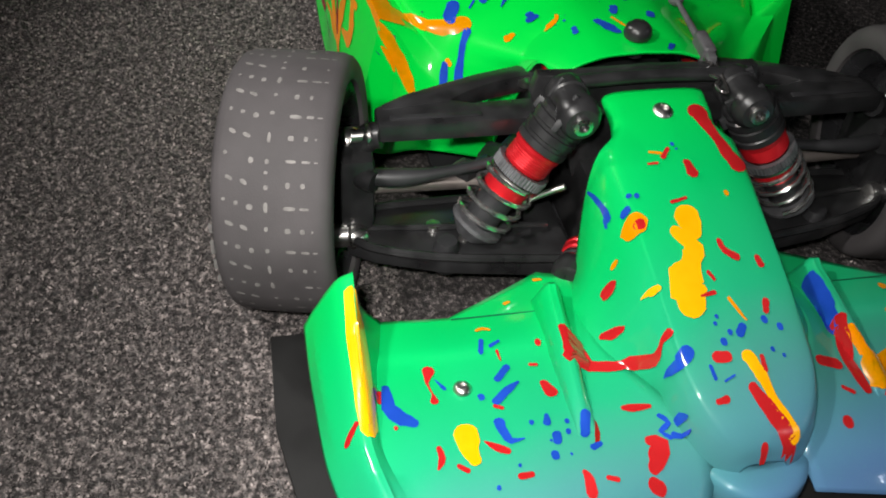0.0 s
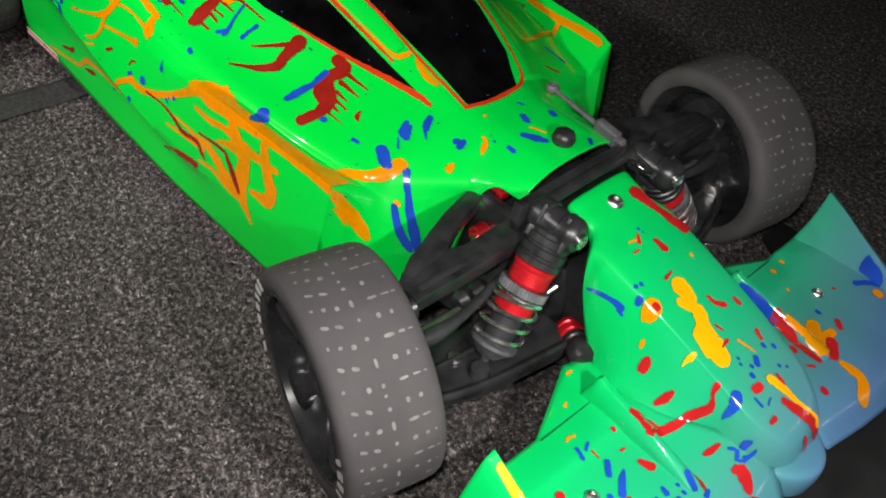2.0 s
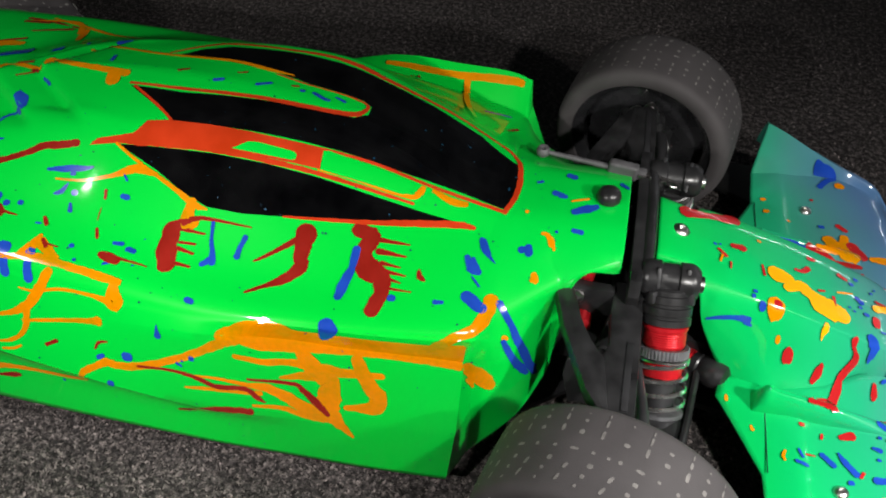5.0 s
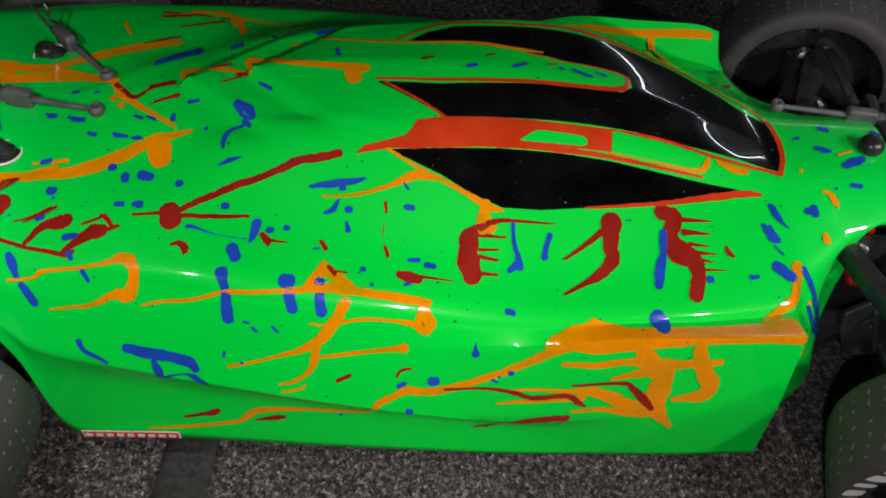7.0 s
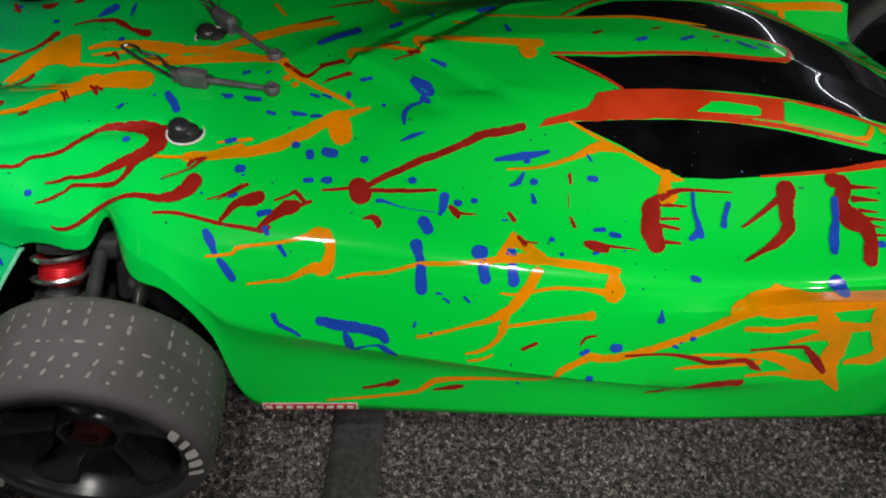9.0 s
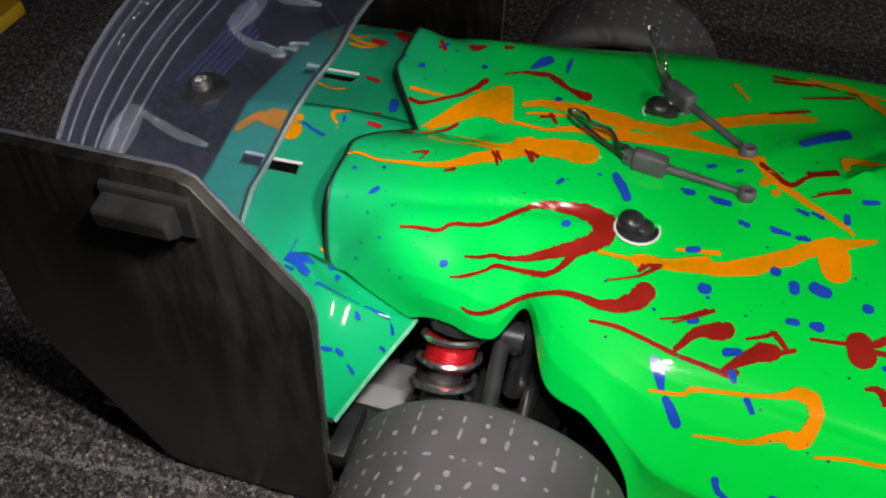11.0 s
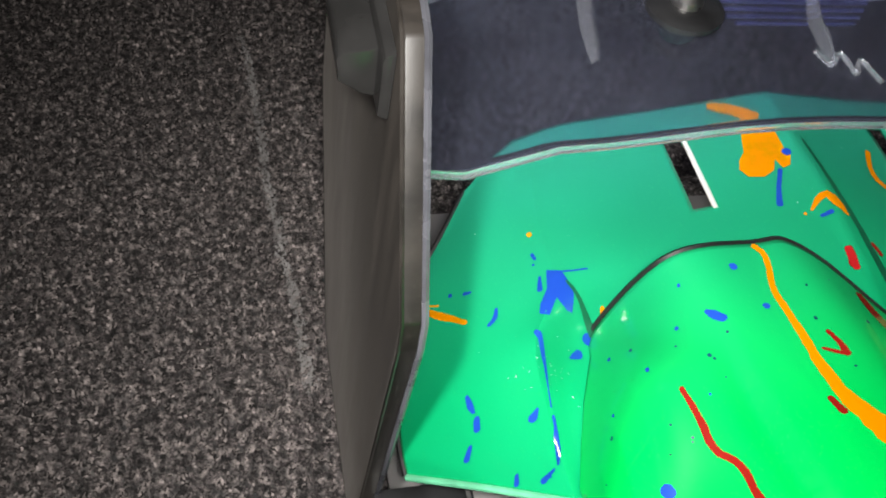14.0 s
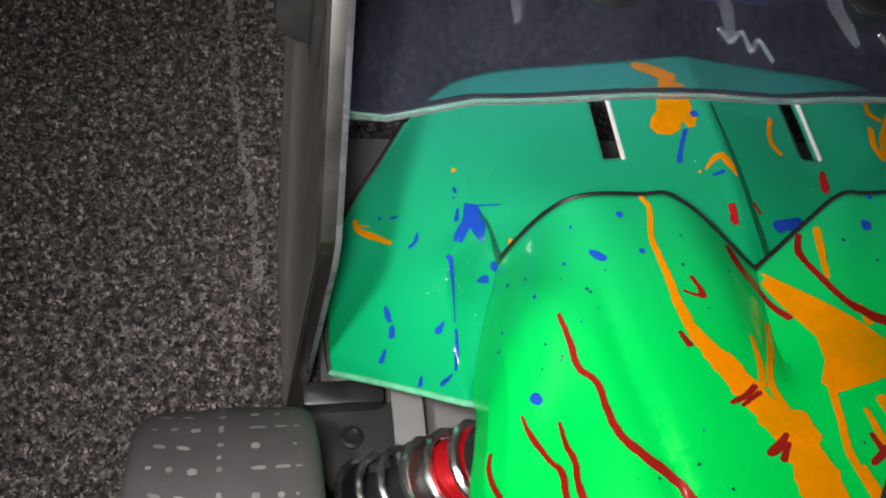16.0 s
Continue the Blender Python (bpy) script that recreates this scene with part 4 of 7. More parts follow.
    plate = part("bracket_plate", slab([(.1800, .0470), (.1900, .0520), (.1960, .0700), (.2020, .0760), (.2045, .0700), (.2050, .0300), (.1830, .0280), (.1790, .0400)], .003, lean, bevel=.0008), PLASTIC, brk, "black moulded arm cover plate")
    for bx, bz in ((.1985, .0640), (.1950, .0530), (.1910, .0430)):
        part("plate_dimple", lathe([(.0026, -.0002), (.0030, .0006), (.0018, .0010), (.0012, -.0004)], 14, "Z", m=lean @ Matrix.Translation((bx, bz, .003 if s > 0 else 0)) @ (Matrix.Identity(4) if s > 0 else Matrix.Rotation(math.pi, 4, "X"))), PLASTIC_B, plate)
    part("plate_rib", slab([(.1920, .0500), (.1935, .0505), (.1975, .0310), (.1960, .0305)], .0044, lean @ Matrix.Translation((0, 0, -.0012 if s < 0 else 0)), bevel=.0004), PLASTIC_B, plate)
    # tie rod, drive shaft, hub
    part("tie_rod", tube([(.2120, s * .108, .0575), (.2135, s * .096, .0570), (.2130, s * .080, .0575), (.2080, s * .052, .0585)], [.0034, .0036, .0024, .0022], 5, 10), PLASTIC_B, CAR, "grey steering tie rod")
    part("drive_shaft", rod((.2045, s * .118, .0470), (.2045, s * .034, .0450), .0030), SHAFT, CAR, "dark steel drive shaft")
    part("drive_boot", lathe([(.0036, 0), (.0058, .004), (.0044, .008), (.0068, .013), (.0052, .017), (.0075, .022), (.0075, .026)], 20, "Z", m=along((.2015, s * .072, .0485), (.2015, s * .030, .047))[0]), PLASTIC, CAR)
    hub = new("hub_carrier")
    hub.parent = CAR
    tagged(hub, "black hub carrier inside the wheel")
    part("carrier_block", box((.026, .014, .034), pose(.2015, s * .112, .049), bevel=.004), PLASTIC, hub)
    part("hub_ring", lathe([(.0068, 0), (.0076, .001), (.0076, .0055), (.0068, .0065)], 24, "Y", m=Matrix.Translation((.2060, s * .1085 if s > 0 else -.1150, .0515))), ANOD, hub, "red anodised hub ring")
    part("carrier_arm", tube([(.2015, s * .110, .064), (.2040, s * .106, .070), (.2055, s * .102, .0712)], .0052, 4, 10), PLASTIC, hub)
    part("carrier_arm", tube([(.2080, s * .112, .036), (.2115, s * .114, .031), (.2135, s * .1145, .0305)], .0056, 4, 10), PLASTIC, hub)
    part("steering_arm", tube([(.2060, s * .112, .056), (.2120, s * .1105, .0575), (.2160, s * .106, .0575)], .0042, 4, 10), PLASTIC, hub)
    for bx, bz in ((.1985, .0645), (.2150, .0310)):
        part("king_pin", lathe([(.0030, 0), (.0054, .0015), (.0056, .005), (.0038, .008), (.0010, .009)], 18, "Y", m=Matrix.Translation((bx, s * .1165 if s < 0 else .1085, bz))), STEEL, hub, "bright steel king pin ball")
    part("sway_link", rod((.2250, s * .034, .056), (.2180, s * .060, .040), .0013), STEEL, CAR, "thin steel link")

BOSS = worn("gloss_black_boss", (0.026, 0.0255, 0.025), 0.24, spread=0.3, bump=0.05)
STREAK = worn("blue_grey_streaks", (0.030, 0.029, 0.070), 0.35, 0.2, spread=0.4, bump=0.05, scale=120)
EDGING = worn("worn_plate_edge", (0.075, 0.076, 0.088), 0.28, spread=0.4, bump=0.05, scale=80)
TRAY = worn("grey_tray_plastic", (0.21, 0.20, 0.198), 0.45, spread=0.2, bump=0.05, scale=20)
# ---- tail: deck, wing, side plates, rear suspension ----
MID = 0.010  # the tail sits a little to the left


def deck_row(*q):
    return [(x, MID - t, z) for x, t, z in q]


DECK = [
    deck_row((-.3445, 0, .0945), (-.3445, .031, .0893), (-.3435, .056, .0868), (-.3405, .071, .0845), (-.3340, .079, .0835), (-.3270, .0860, .0815)),
    deck_row((-.3300, 0, .0965), (-.3300, .031, .0900), (-.3300, .056, .0885), (-.3280, .070, .0868), (-.3230, .083, .0830), (-.3165, .0935, .0765)),
    deck_row((-.3120, 0, .0980), (-.3120, .031, .0905), (-.3120, .058, .0895), (-.3110, .072, .0880), (-.3085, .087, .0818), (-.3040, .1030, .0690)),
    deck_row((-.2960, 0, .0980), (-.2950, .033, .0905), (-.2940, .058, .0892), (-.2920, .0730, .0885), (-.2910, .090, .0785), (-.2890, .1075, .0600)),
    deck_row((-.2800, 0, .0965), (-.2800, .040, .0875), (-.2820, .0640, .0795), (-.2785, .0800, .0858), (-.2785, .0925, .0740), (-.2785, .1085, .0525)),
    deck_row((-.2700, 0, .0950), (-.2680, .042, .0830), (-.2660, .0685, .0775), (-.2655, .0792, .0788), (-.2685, .0925, .0680), (-.2725, .1085, .0490)),
    deck_row((-.2620, 0, .0930), (-.2580, .042, .0790), (-.2470, .0690, .0722), (-.2460, .0768, .0733), (-.2565, .0925, .0605), (-.2668, .1078, .0465)),
]


def slot(p, q, r, s):
    cx, cy = (p[0] + s[0]) / 2, (p[1] + s[1]) / 2
    return any(-.3335 < cx < -.3085 and lo + .0030 < cy < lo + .0082 for lo in (-.0250, .0372))


def square_up(g):
    """Draws the nearest lines of the deck's grid to the slots' edges."""
    for lo in (-.0250, .0372):
        for edge in (lo + .0030, lo + .0082):
            for row in g:
                if -.340 < row[0][0] < -.302 or -.340 < row[len(row) // 2][0] < -.302:
                    j = min(range(1, len(row) - 1), key=lambda q: abs(row[q][1] - edge))
                    if abs(row[j][1] - edge) < .004:
                        row[j][1] = edge
    return g


deck_bm = bmesh.new()
for flip in (False, True):
    rows = [[(x, 2 * MID - y, z) for x, y, z in row] for row in DECK] if flip else DECK
    g = square_up(loft(rows, sharp_lines=(3,), sub_u=12, sub_v=24))
    sheet(g, deck_bm, lambda i, j: slot(g[i][j], g[i + 1][j], g[i][j + 1], g[i + 1][j + 1]))
DECKOB = shell_part("rear_deck", deck_bm, CAR, "teal green rear deck with two slots", .0012, TEAL)
for s in (-1, 1):
    g = loft(DECK, sharp_lines=(3,), sub_u=12, sub_v=16)
    front = [p for p in g[-1] if p[1] < MID - .074]
    part("front_edge", tube([(p[0] + .0002, p[1] if s < 0 else 2 * MID - p[1], p[2] - .0003) for p in front], .0009, 1, 8), PALE_GREEN, DECKOB, "rolled pale green lip of the deck")
    part("deck_edge", tube([(p[0] - .0004, p[1] - .0004 if s < 0 else 2 * MID - p[1] + .0004, p[2] - .0006) for p in g[:, -1]], .0007, 1, 6), SPLITTER, DECKOB, "thin black line along the deck's outer edge")
for lo in (-.0250, .0372):
    part("slot_rim", tube([(-.3330, lo + .0085, .0906), (-.3082, lo + .0085, .0912)], .0007, 1, 6), WHITE, DECKOB, "white cut edge of the slot")

# clear wing: dished in the middle, with ribs at the trailing edge


def wing_z(x, y):
    t = (x + .362) / .062
    z = .1295 + .0300 * max(0.0, 1 - t / .48) ** 1.5 - .002 * t
    edge = max(0.0, 1 - min(y + .102, .142 - y) / .014)
    return z + .0065 * edge ** 2 * max(0.0, min(1.0, 2 * t))


def wing_x(k, y):
    front = -.3010 + .0095 * max(0.0, 1 - (y + .100) / .03) + .0095 * max(0.0, 1 - (.140 - y) / .03) - .0015 * math.sin(abs(y - MID) * 60)
    rear = -.3625 + .0135 * abs((y - .020) / .120) ** 3
    return rear + (front - rear) * k


rows = []
for k in np.linspace(0, 1, 40):
    rows.append([(wing_x(k, y), y, wing_z(wing_x(k, y), y) + (.0006 * math.sin(k * 62) if k < .36 else 0)) for y in np.linspace(-.1000, .1400, 60)])
wing_ob = shell_part("rear_wing", sheet(rows), CAR, "clear smoked lexan rear wing with moulded ribs", .0014, CLEAR)
wing_ob.visible_shadow = False
part("wing_lip", tube([(wing_x(1, y) + .0008, y, wing_z(wing_x(1, y), y) - .0006) for y in np.linspace(-.0995, .1395, 24)], .0008, 1, 8), MILKY, wing_ob, "rolled clear lip").visible_shadow = False
for k in range(5):
    kk = .035 + .050 * k
    part("wing_rib", tube([(wing_x(kk, y), y, wing_z(wing_x(kk, y), y) + .0004) for y in np.linspace(-.0985, .1385, 30)], .00045, 1, 6), MILKY, wing_ob, "milky moulded rib").visible_shadow = False
part("trailing_lip", tube([(wing_x(0, y) - .0002, y, wing_z(wing_x(0, y), y)) for y in np.linspace(-.0995, .1395, 40)], .0007, 1, 7), MILKY, wing_ob, "bright worn trailing edge").visible_shadow = False


def gusset(points, width, high, seed):
    """A creased tent-shaped ridge moulded into the wing."""
    rnd = random.Random(seed)
    line = smooth_line(points, 5)
    bm = bmesh.new()
    rows = []
    for k, p in enumerate(line):
        a, b = line[max(0, k - 1)], line[min(len(line) - 1, k + 1)]
        d = Vector((b[0] - a[0], b[1] - a[1])).normalized()
        n = Vector((-d.y, d.x))
        f = math.sin(math.pi * (.12 + .80 * k / (len(line) - 1))) ** .6
        row = []
        for e, h in ((-1, 0), (-.45, .62), (-.1, 1), (.35, .80), (1, 0)):
            x, y = p[0] + n.x * e * width / 2 * f, p[1] + n.y * e * width / 2 * f
            row.append((x, y, wing_z(x, y) + .0003 + high * f * h * rnd.uniform(.75, 1.15)))
        rows.append(row)
    part("wing_gusset", sheet(rows, bm), CREASED, wing_ob, "moulded shiny gusset").visible_shadow = False


for k, (px, py, ends) in enumerate((
        (-.3460, -.0540, ((-.3450, -.0680), (-.3440, -.0815))), (-.3460, -.0540, ((-.3340, -.0530), (-.3215, -.0545))),
        (-.3415, .0045, ((-.3405, .0180), (-.3395, .0300))), (-.3415, .0045, ((-.3300, .0035), (-.3180, .0020))),
        (-.3415, .0355, ((-.3300, .0365), (-.3180, .0380))), (-.3460, .0940, ((-.3450, .1080), (-.3440, .1215))), (-.3460, .0940, ((-.3340, .0930), (-.3215, .0945))))):
    gusset([(px, py), *ends], .0062 if abs(ends[1][0] - px) < .006 else .0042, .0030, 40 + k)
# thin tubes stand in for reflections of the wing's ribs
for k in range(6):
    part("wing_streak", tube([(-.3555 + .0024 * k + .004 * math.sin(22 * y + .6), y, .1235 - .0006 * k) for y in np.linspace(-.020 + .002 * k, .032 - .002 * k, 12)], .00075, 2, 6), STREAK, wing_ob, "blue-grey streak for a reflection in the wing")
for yc in (.005, .052):
    pts = [(-.3225, yc - .006), (-.3180, yc - .004), (-.3215, yc), (-.3150, yc + .001), (-.3190, yc + .004), (-.3120, yc + .006)]
    part("wing_ridge", tube([(x, y, wing_z(x, y) + .0008) for x, y in pts], .0006, 5, 7), MILKY, wing_ob, "small wavy moulded ridge").visible_shadow = False
for yy in (-.0295, .0480):
    z = wing_z(-.3360, yy) + .0008
    w = part("wing_washer", lathe([(.0092, 0), (.0092, .0012), (.0075, .0022), (.003, .0024)], 28, "Z"), PLASTIC, wing_ob, "black conical washer", at=pose(-.3360, yy, z))
    part("washer_screw", lathe([(.0038, .002), (.0036, .0040), (.0022, .0050), (.0018, .0035)], 18, "Z"), STEEL, w)
    part("washer_post", lathe([(.0040, -.0075), (.0048, -.0065), (.0060, -.0022), (.0060, -.0018)], 20, "Z"), SPLITTER, w)
    inner = .0065 if yy < 0 else -.0065
    part("wing_strut", box((.022, .0045, .030), pose(-.3230, yy + inner, .0690), bevel=.0008), SPLITTER, CAR, "black wing mount strut")

for s, ytop in ((-1, -.1024), (1, .1424)):
    pl = new("side_plate")
    pl.parent = CAR
    tagged(pl, "tall smoked black wing side plate")
    m = Matrix(((1, 0, 0, 0), (0, .038 * -s, -s, ytop + .038 * s * .159 + .0018 * s), (0, 1, 0, 0), (0, 0, 0, 1)))
    out = [(-.3735, .1625), (-.3005, .1625), (-.2950, .1605), (-.2655, .1205), (-.2645, .1130), (-.2672, .0500), (-.2690, .0080), (-.2760, .0025), (-.3300, .0025), (-.3380, .0050), (-.3785, .0760), (-.3782, .1500), (-.3768, .1585)]
    part("plate_panel", slab(out, .0050, m, .0007), PLATE, pl)
    for e, r, edge in ((.0004, .00045, PLATE), (.0046, .00075, EDGING)):
        rim_pts = [tuple(m @ Vector((x, z, e))) for x, z in out]
        part("plate_edge", tube(rim_pts, r, 1, 6, closed=True), edge, pl, "worn plate edge")
    prof = [(0, .1548), (.0085, .1538), (.0094, .1524), (.0088, .1475), (.0045, .1442), (0, .1430)]
    boss = slab([(-d, z) for d, z in prof], .0232, m @ Matrix(((0, 0, 1, -.3222), (0, 1, 0, 0), (1, 0, 0, 0), (0, 0, 0, 1))), bevel=.0007)
    slab([(-d, z) for d, z in ((0, .1572), (.0020, .1567), (.0024, .1552), (.0022, .1430), (0, .1418))], .0290, m @ Matrix(((0, 0, 1, -.3235), (0, 1, 0, 0), (1, 0, 0, 0), (0, 0, 0, 1))), bevel=.0006, bm=boss)
    part("plate_boss", boss, BOSS, pl, "rounded oblong boss on the plate")

# rear suspension and bumper
rear = box((.060, .046, .046), pose(-.205, 0, .036), bevel=.006)
box((.03, .040, .03), pose(-.225, 0, .066), rear, bevel=.004)
part("rear_gearbox", rear, PLASTIC, CAR, "black moulded rear gearbox")
part("rear_tower", slab([(-.050, .086), (.050, .086), (.052, .076), (.030, .060), (.024, .040), (-.024, .040), (-.030, .060), (-.052, .076)], .005, Matrix(((0, 0, 1, -.2250), (1, 0, 0, 0), (0, 1, 0, 0), (0, 0, 0, 1)))), PLASTIC, CAR, "black rear shock tower")
for s in (-1, 1):
    shock("rear_shock", (-.2308, .0562 * s, .0765), (-.2348, .0892 * s, .0265), "coil-over damper with red anodised rings", True)
    arm = new("rear_lower_arm")
    arm.parent = CAR
    tagged(arm, "ribbed black rear suspension arm")
    part("arm_web", slab([(-.178, s * .030), (-.245, s * .030), (-.246, s * .045), (-.232, s * .100), (-.210, s * .105), (-.196, s * .100), (-.180, s * .045)], .007, pose(0, 0, .021), bevel=.0014), PLASTIC, arm)
    part("arm_rib", tube([(-.244, s * .034, .0290), (-.240, s * .060, .0290), (-.230, s * .100, .0290)], .0018, 4, 8), PLASTIC, arm)
    part("arm_rib", tube([(-.180, s * .034, .0290), (-.184, s * .060, .0290), (-.198, s * .100, .0290)], .0018, 4, 8), PLASTIC, arm)
    part("camber_link", rod((-.2105, s * .100, .068), (-.2160, s * .034, .072), .0030), PLASTIC_B, CAR, "black rear camber link")
    part("sway_bar_end", tube([(-.1965, s * .036, .078), (-.2000, s * .050, .0795), (-.2035, s * .058, .074), (-.2060, s * .062, .060), (-.2080, s * .066, .045)], .0042, 6, 10), PLASTIC, CAR, "glossy black sway bar link")
    part("sway_eye", lathe([(.0046, -.005), (.0062, -.004), (.0062, .004), (.0046, .005)], 18, "X", m=Matrix.Translation((-.2100, s * .0600, .0700))), PLASTIC, CAR)
    part("rear_drive_shaft", rod((-.2010, s * .112, .0490), (-.2010, s * .030, .0470), .0028), STEEL, CAR, "steel rear drive shaft")
    hub = box((.026, .014, .040), pose(-.2015, s * .1005, .049), bevel=.004)
    part("rear_hub_carrier", hub, PLASTIC, CAR, "black rear hub carrier")
    # bumper wing of the rear skid, with a screw hole
    bump = new("rear_mount")
    bump.parent = CAR
    tagged(bump, "dark grey moulded rear mount")
    part("mount_body", slab([(-.2640, s * .0705), (-.2640, s * .1040), (-.2470, s * .1040), (-.2380, s * .0985), (-.2380, s * .0800), (-.2440, s * .0705)], .010, pose(0, 0, .018), bevel=.0014), PLASTIC_B, bump)
    part("mount_bar", box((.0075, .024, .0085), pose(-.2650, s * .0935, .0310), bevel=.0014), PLASTIC, bump)
    part("mount_ring", lathe([(.0034, 0), (.0034, .0012), (.0024, .0014), (.0022, -.004)], 20, "Z"), PLASTIC, bump, at=pose(-.2530, s * .0915, .0285))
    part("mount_slope", slab([(-.268, 0), (-.243, 0), (-.243, .0095), (-.268, .0095)], .004, pose(0, s * .069 - (.0095 if s < 0 else 0), .0275, s * -12, 0, 0), bevel=.0008), TRAY, bump, "pale grey sloping rib")
skid = slab([(-.374, -.0985), (-.374, .1365), (-.270, .1365), (-.262, .095), (-.240, .060), (-.240, -.060), (-.262, -.095), (-.270, -.0985)], .003, pose(0, 0, .010), bevel=.0008)
part("rear_diffuser", skid, TRAY, CAR, "dark grey rear diffuser tray")

# body posts and clips on the rear deck
for yy in (-.0335, .0310):
    knob = lathe([(.0030, -.006), (.0030, .001), (.0040, .0014), (.0047, .0028), (.0045, .0046), (.0032, .0060), (.0014, .0067), (.0001, .0069)], 24, "Z", m=Matrix.Translation((-.0012, 0, 0)))
    lathe([(.0024, -.004), (.0035, .0004), (.0040, .0020), (.0035, .0036), (.0020, .0046), (.0001, .0048)], 20, "Z", bm=knob, m=Matrix.Translation((.0031, -.0010, 0)))
    part("body_post", knob, PLASTIC, CAR, "two-lobed black rubber body post", at=pose(-.1770, yy, .1095))
    part("post_hole", lathe([(.0070, 0), (.0074, .0004), (.0001, .0005)], 24, "Z"), PLASTIC, CAR, "dark post hole", at=pose(-.1760, yy - .001, .1107))
    part("hole_rim", tube([(-.1758 + .0076 * math.cos(a), yy - .001 + .0072 * math.sin(a), .1109) for a in np.linspace(0, 2 * math.pi, 19)[:-1]], .0005, 1, 6, closed=True), WHITE, CAR, "white cut edge of the hole")


def clip(name, knob, knuckle, tail, label):
    ob = thing(name, label, "clip", group="body clips")
    k, n, e = Vector(knob), Vector(knuckle), Vector(tail)
    m, d = along(k, n)
    part("clip_knob", lathe([(.0012, -.0020), (.0023, -.0023), (.0031, -.0014), (.0033, 0), (.0031, .0014), (.0023, .0023), (.0012, .0020), (.0010, 0)], 24, "Z", m=Matrix.Translation(k), closed=True), TETHER, ob, "eyelet end of the tether")
    part("clip_stem", rod(k + (n - k) * .06, k + (n - k) * .78, .0011, .0015), TETHER, ob)
    grip = box((.0052, .0085, d * .34), m @ Matrix.Translation((0, 0, d * .92)), bevel=.0018, segments=3)
    box((.0036, .0058, d * .12), m @ Matrix.Translation((0, 0, d * 1.12)), grip, bevel=.0012)
    part("clip_grip", grip, TETHER, ob, "moulded rubber grip")
    side = (e - n).normalized().cross(Vector((0, 0, 1))).normalized() * .0024
    up = Vector((0, 0, .0006))
    a = n + (n - k).normalized() * .004
    part("clip_wire", tube([tuple(a - side * .8), tuple(a.lerp(e, .5) - side), tuple(e - side * .9), tuple(e - side * .2 + (e - a) * .03), tuple(e + side * .3)], .00072, 6, 8), CLIP_STEEL, ob, "straight leg of the clip wire")
    wave = [tuple(a.lerp(e, t) + side * w + up * h) for t, w, h in ((0, .8, 0), (.12, .9, 1), (.24, .1, 1.4), (.36, 1.0, .8), (.50, 1.3, .6), (.62, .4, 1.2), (.72, .0, 1.2), (.84, .7, .6), (1.0, .3, 0))]
    part("clip_wire", tube(wave, .00072, 5, 8), CLIP_STEEL, ob, "wavy leg of the clip wire")


clip("body_clip", (-.1428, -.0132, .1165), (-.1795, -.0060, .1165), (-.2070, .0090, .1210), "grey body clip with twisted steel wire on the green shell")
clip("body_clip", (-.1440, .0088, .1170), (-.1730, .0400, .1140), (-.1865, .0445, .1380), "grey body clip with twisted steel wire on the green shell")
clip("body_clip", (.1542, .0303, .0955), (.1960, .0262, .0935), (.2180, .0240, .0900), "grey body clip with twisted steel wire on the green shell")

# sticker on the sill, its lettering as plain bars
st = new("sill_sticker")
st.parent = CAR
tagged(st, "red sticker with white border and bars")
part("sticker_base", box((.0405, .0003, .0050), pose(-.1262, -.10955, .02415, 0, -1.2, 0), bevel=0), WHITE, st)
part("sticker_field", box((.0390, .0003, .0038), pose(-.1262, -.10985, .02415, 0, -1.2, 0), bevel=0), STICKER, st)
for k in range(9):
    part("sticker_bar", box((.0028, .0003, .0017), pose(-.1435 + .0043 * k, -.11012, .02385 + .00009 * k, 0, -1.2, 0), bevel=0), WHITE, st)

# ---- paint splashes, window panels ----
from mathutils.bvhtree import BVHTree
from mathutils.geometry import delaunay_2d_cdt

bpy.context.view_layer.update()
GRAPH = bpy.context.evaluated_depsgraph_get()
WINGS = [o for o in CAR.children if o.name.startswith(("front_wing_half", "wing_fin"))]
FRONT = [NOSE, *WINGS]
TREES = {o.name: BVHTree.FromObject(o, GRAPH) for o in (BODY, NOSE, DECKOB, *WINGS)}
# how a stroke is laid on: seen from the right and above, or from straight above
SIDE = (Vector((1, 0, 0)), Vector((0, .75, .6614)), Vector((0, .6614, -.75)))
TOP = (Vector((1, 0, 0)), Vector((0, 1, 0)), Vector((0, 0, -1)))
LAYER = [0]


def lay(targets, way, u, v, lift):
    """The place on the targets under the point (u, v) in millimetres, lifted by a paint film."""
    a, b, d = way
    eye = a * (u * .001) + b * (v * .001) - d * .5
    best = None
    for o in targets:
        p, nor, _, far = TREES[o.name].ray_cast(eye, d)
        if p is not None and (best is None or far < best[2]):
            best = (p + (nor if nor.dot(d) < 0 else -nor) * lift, o, far)
    return best


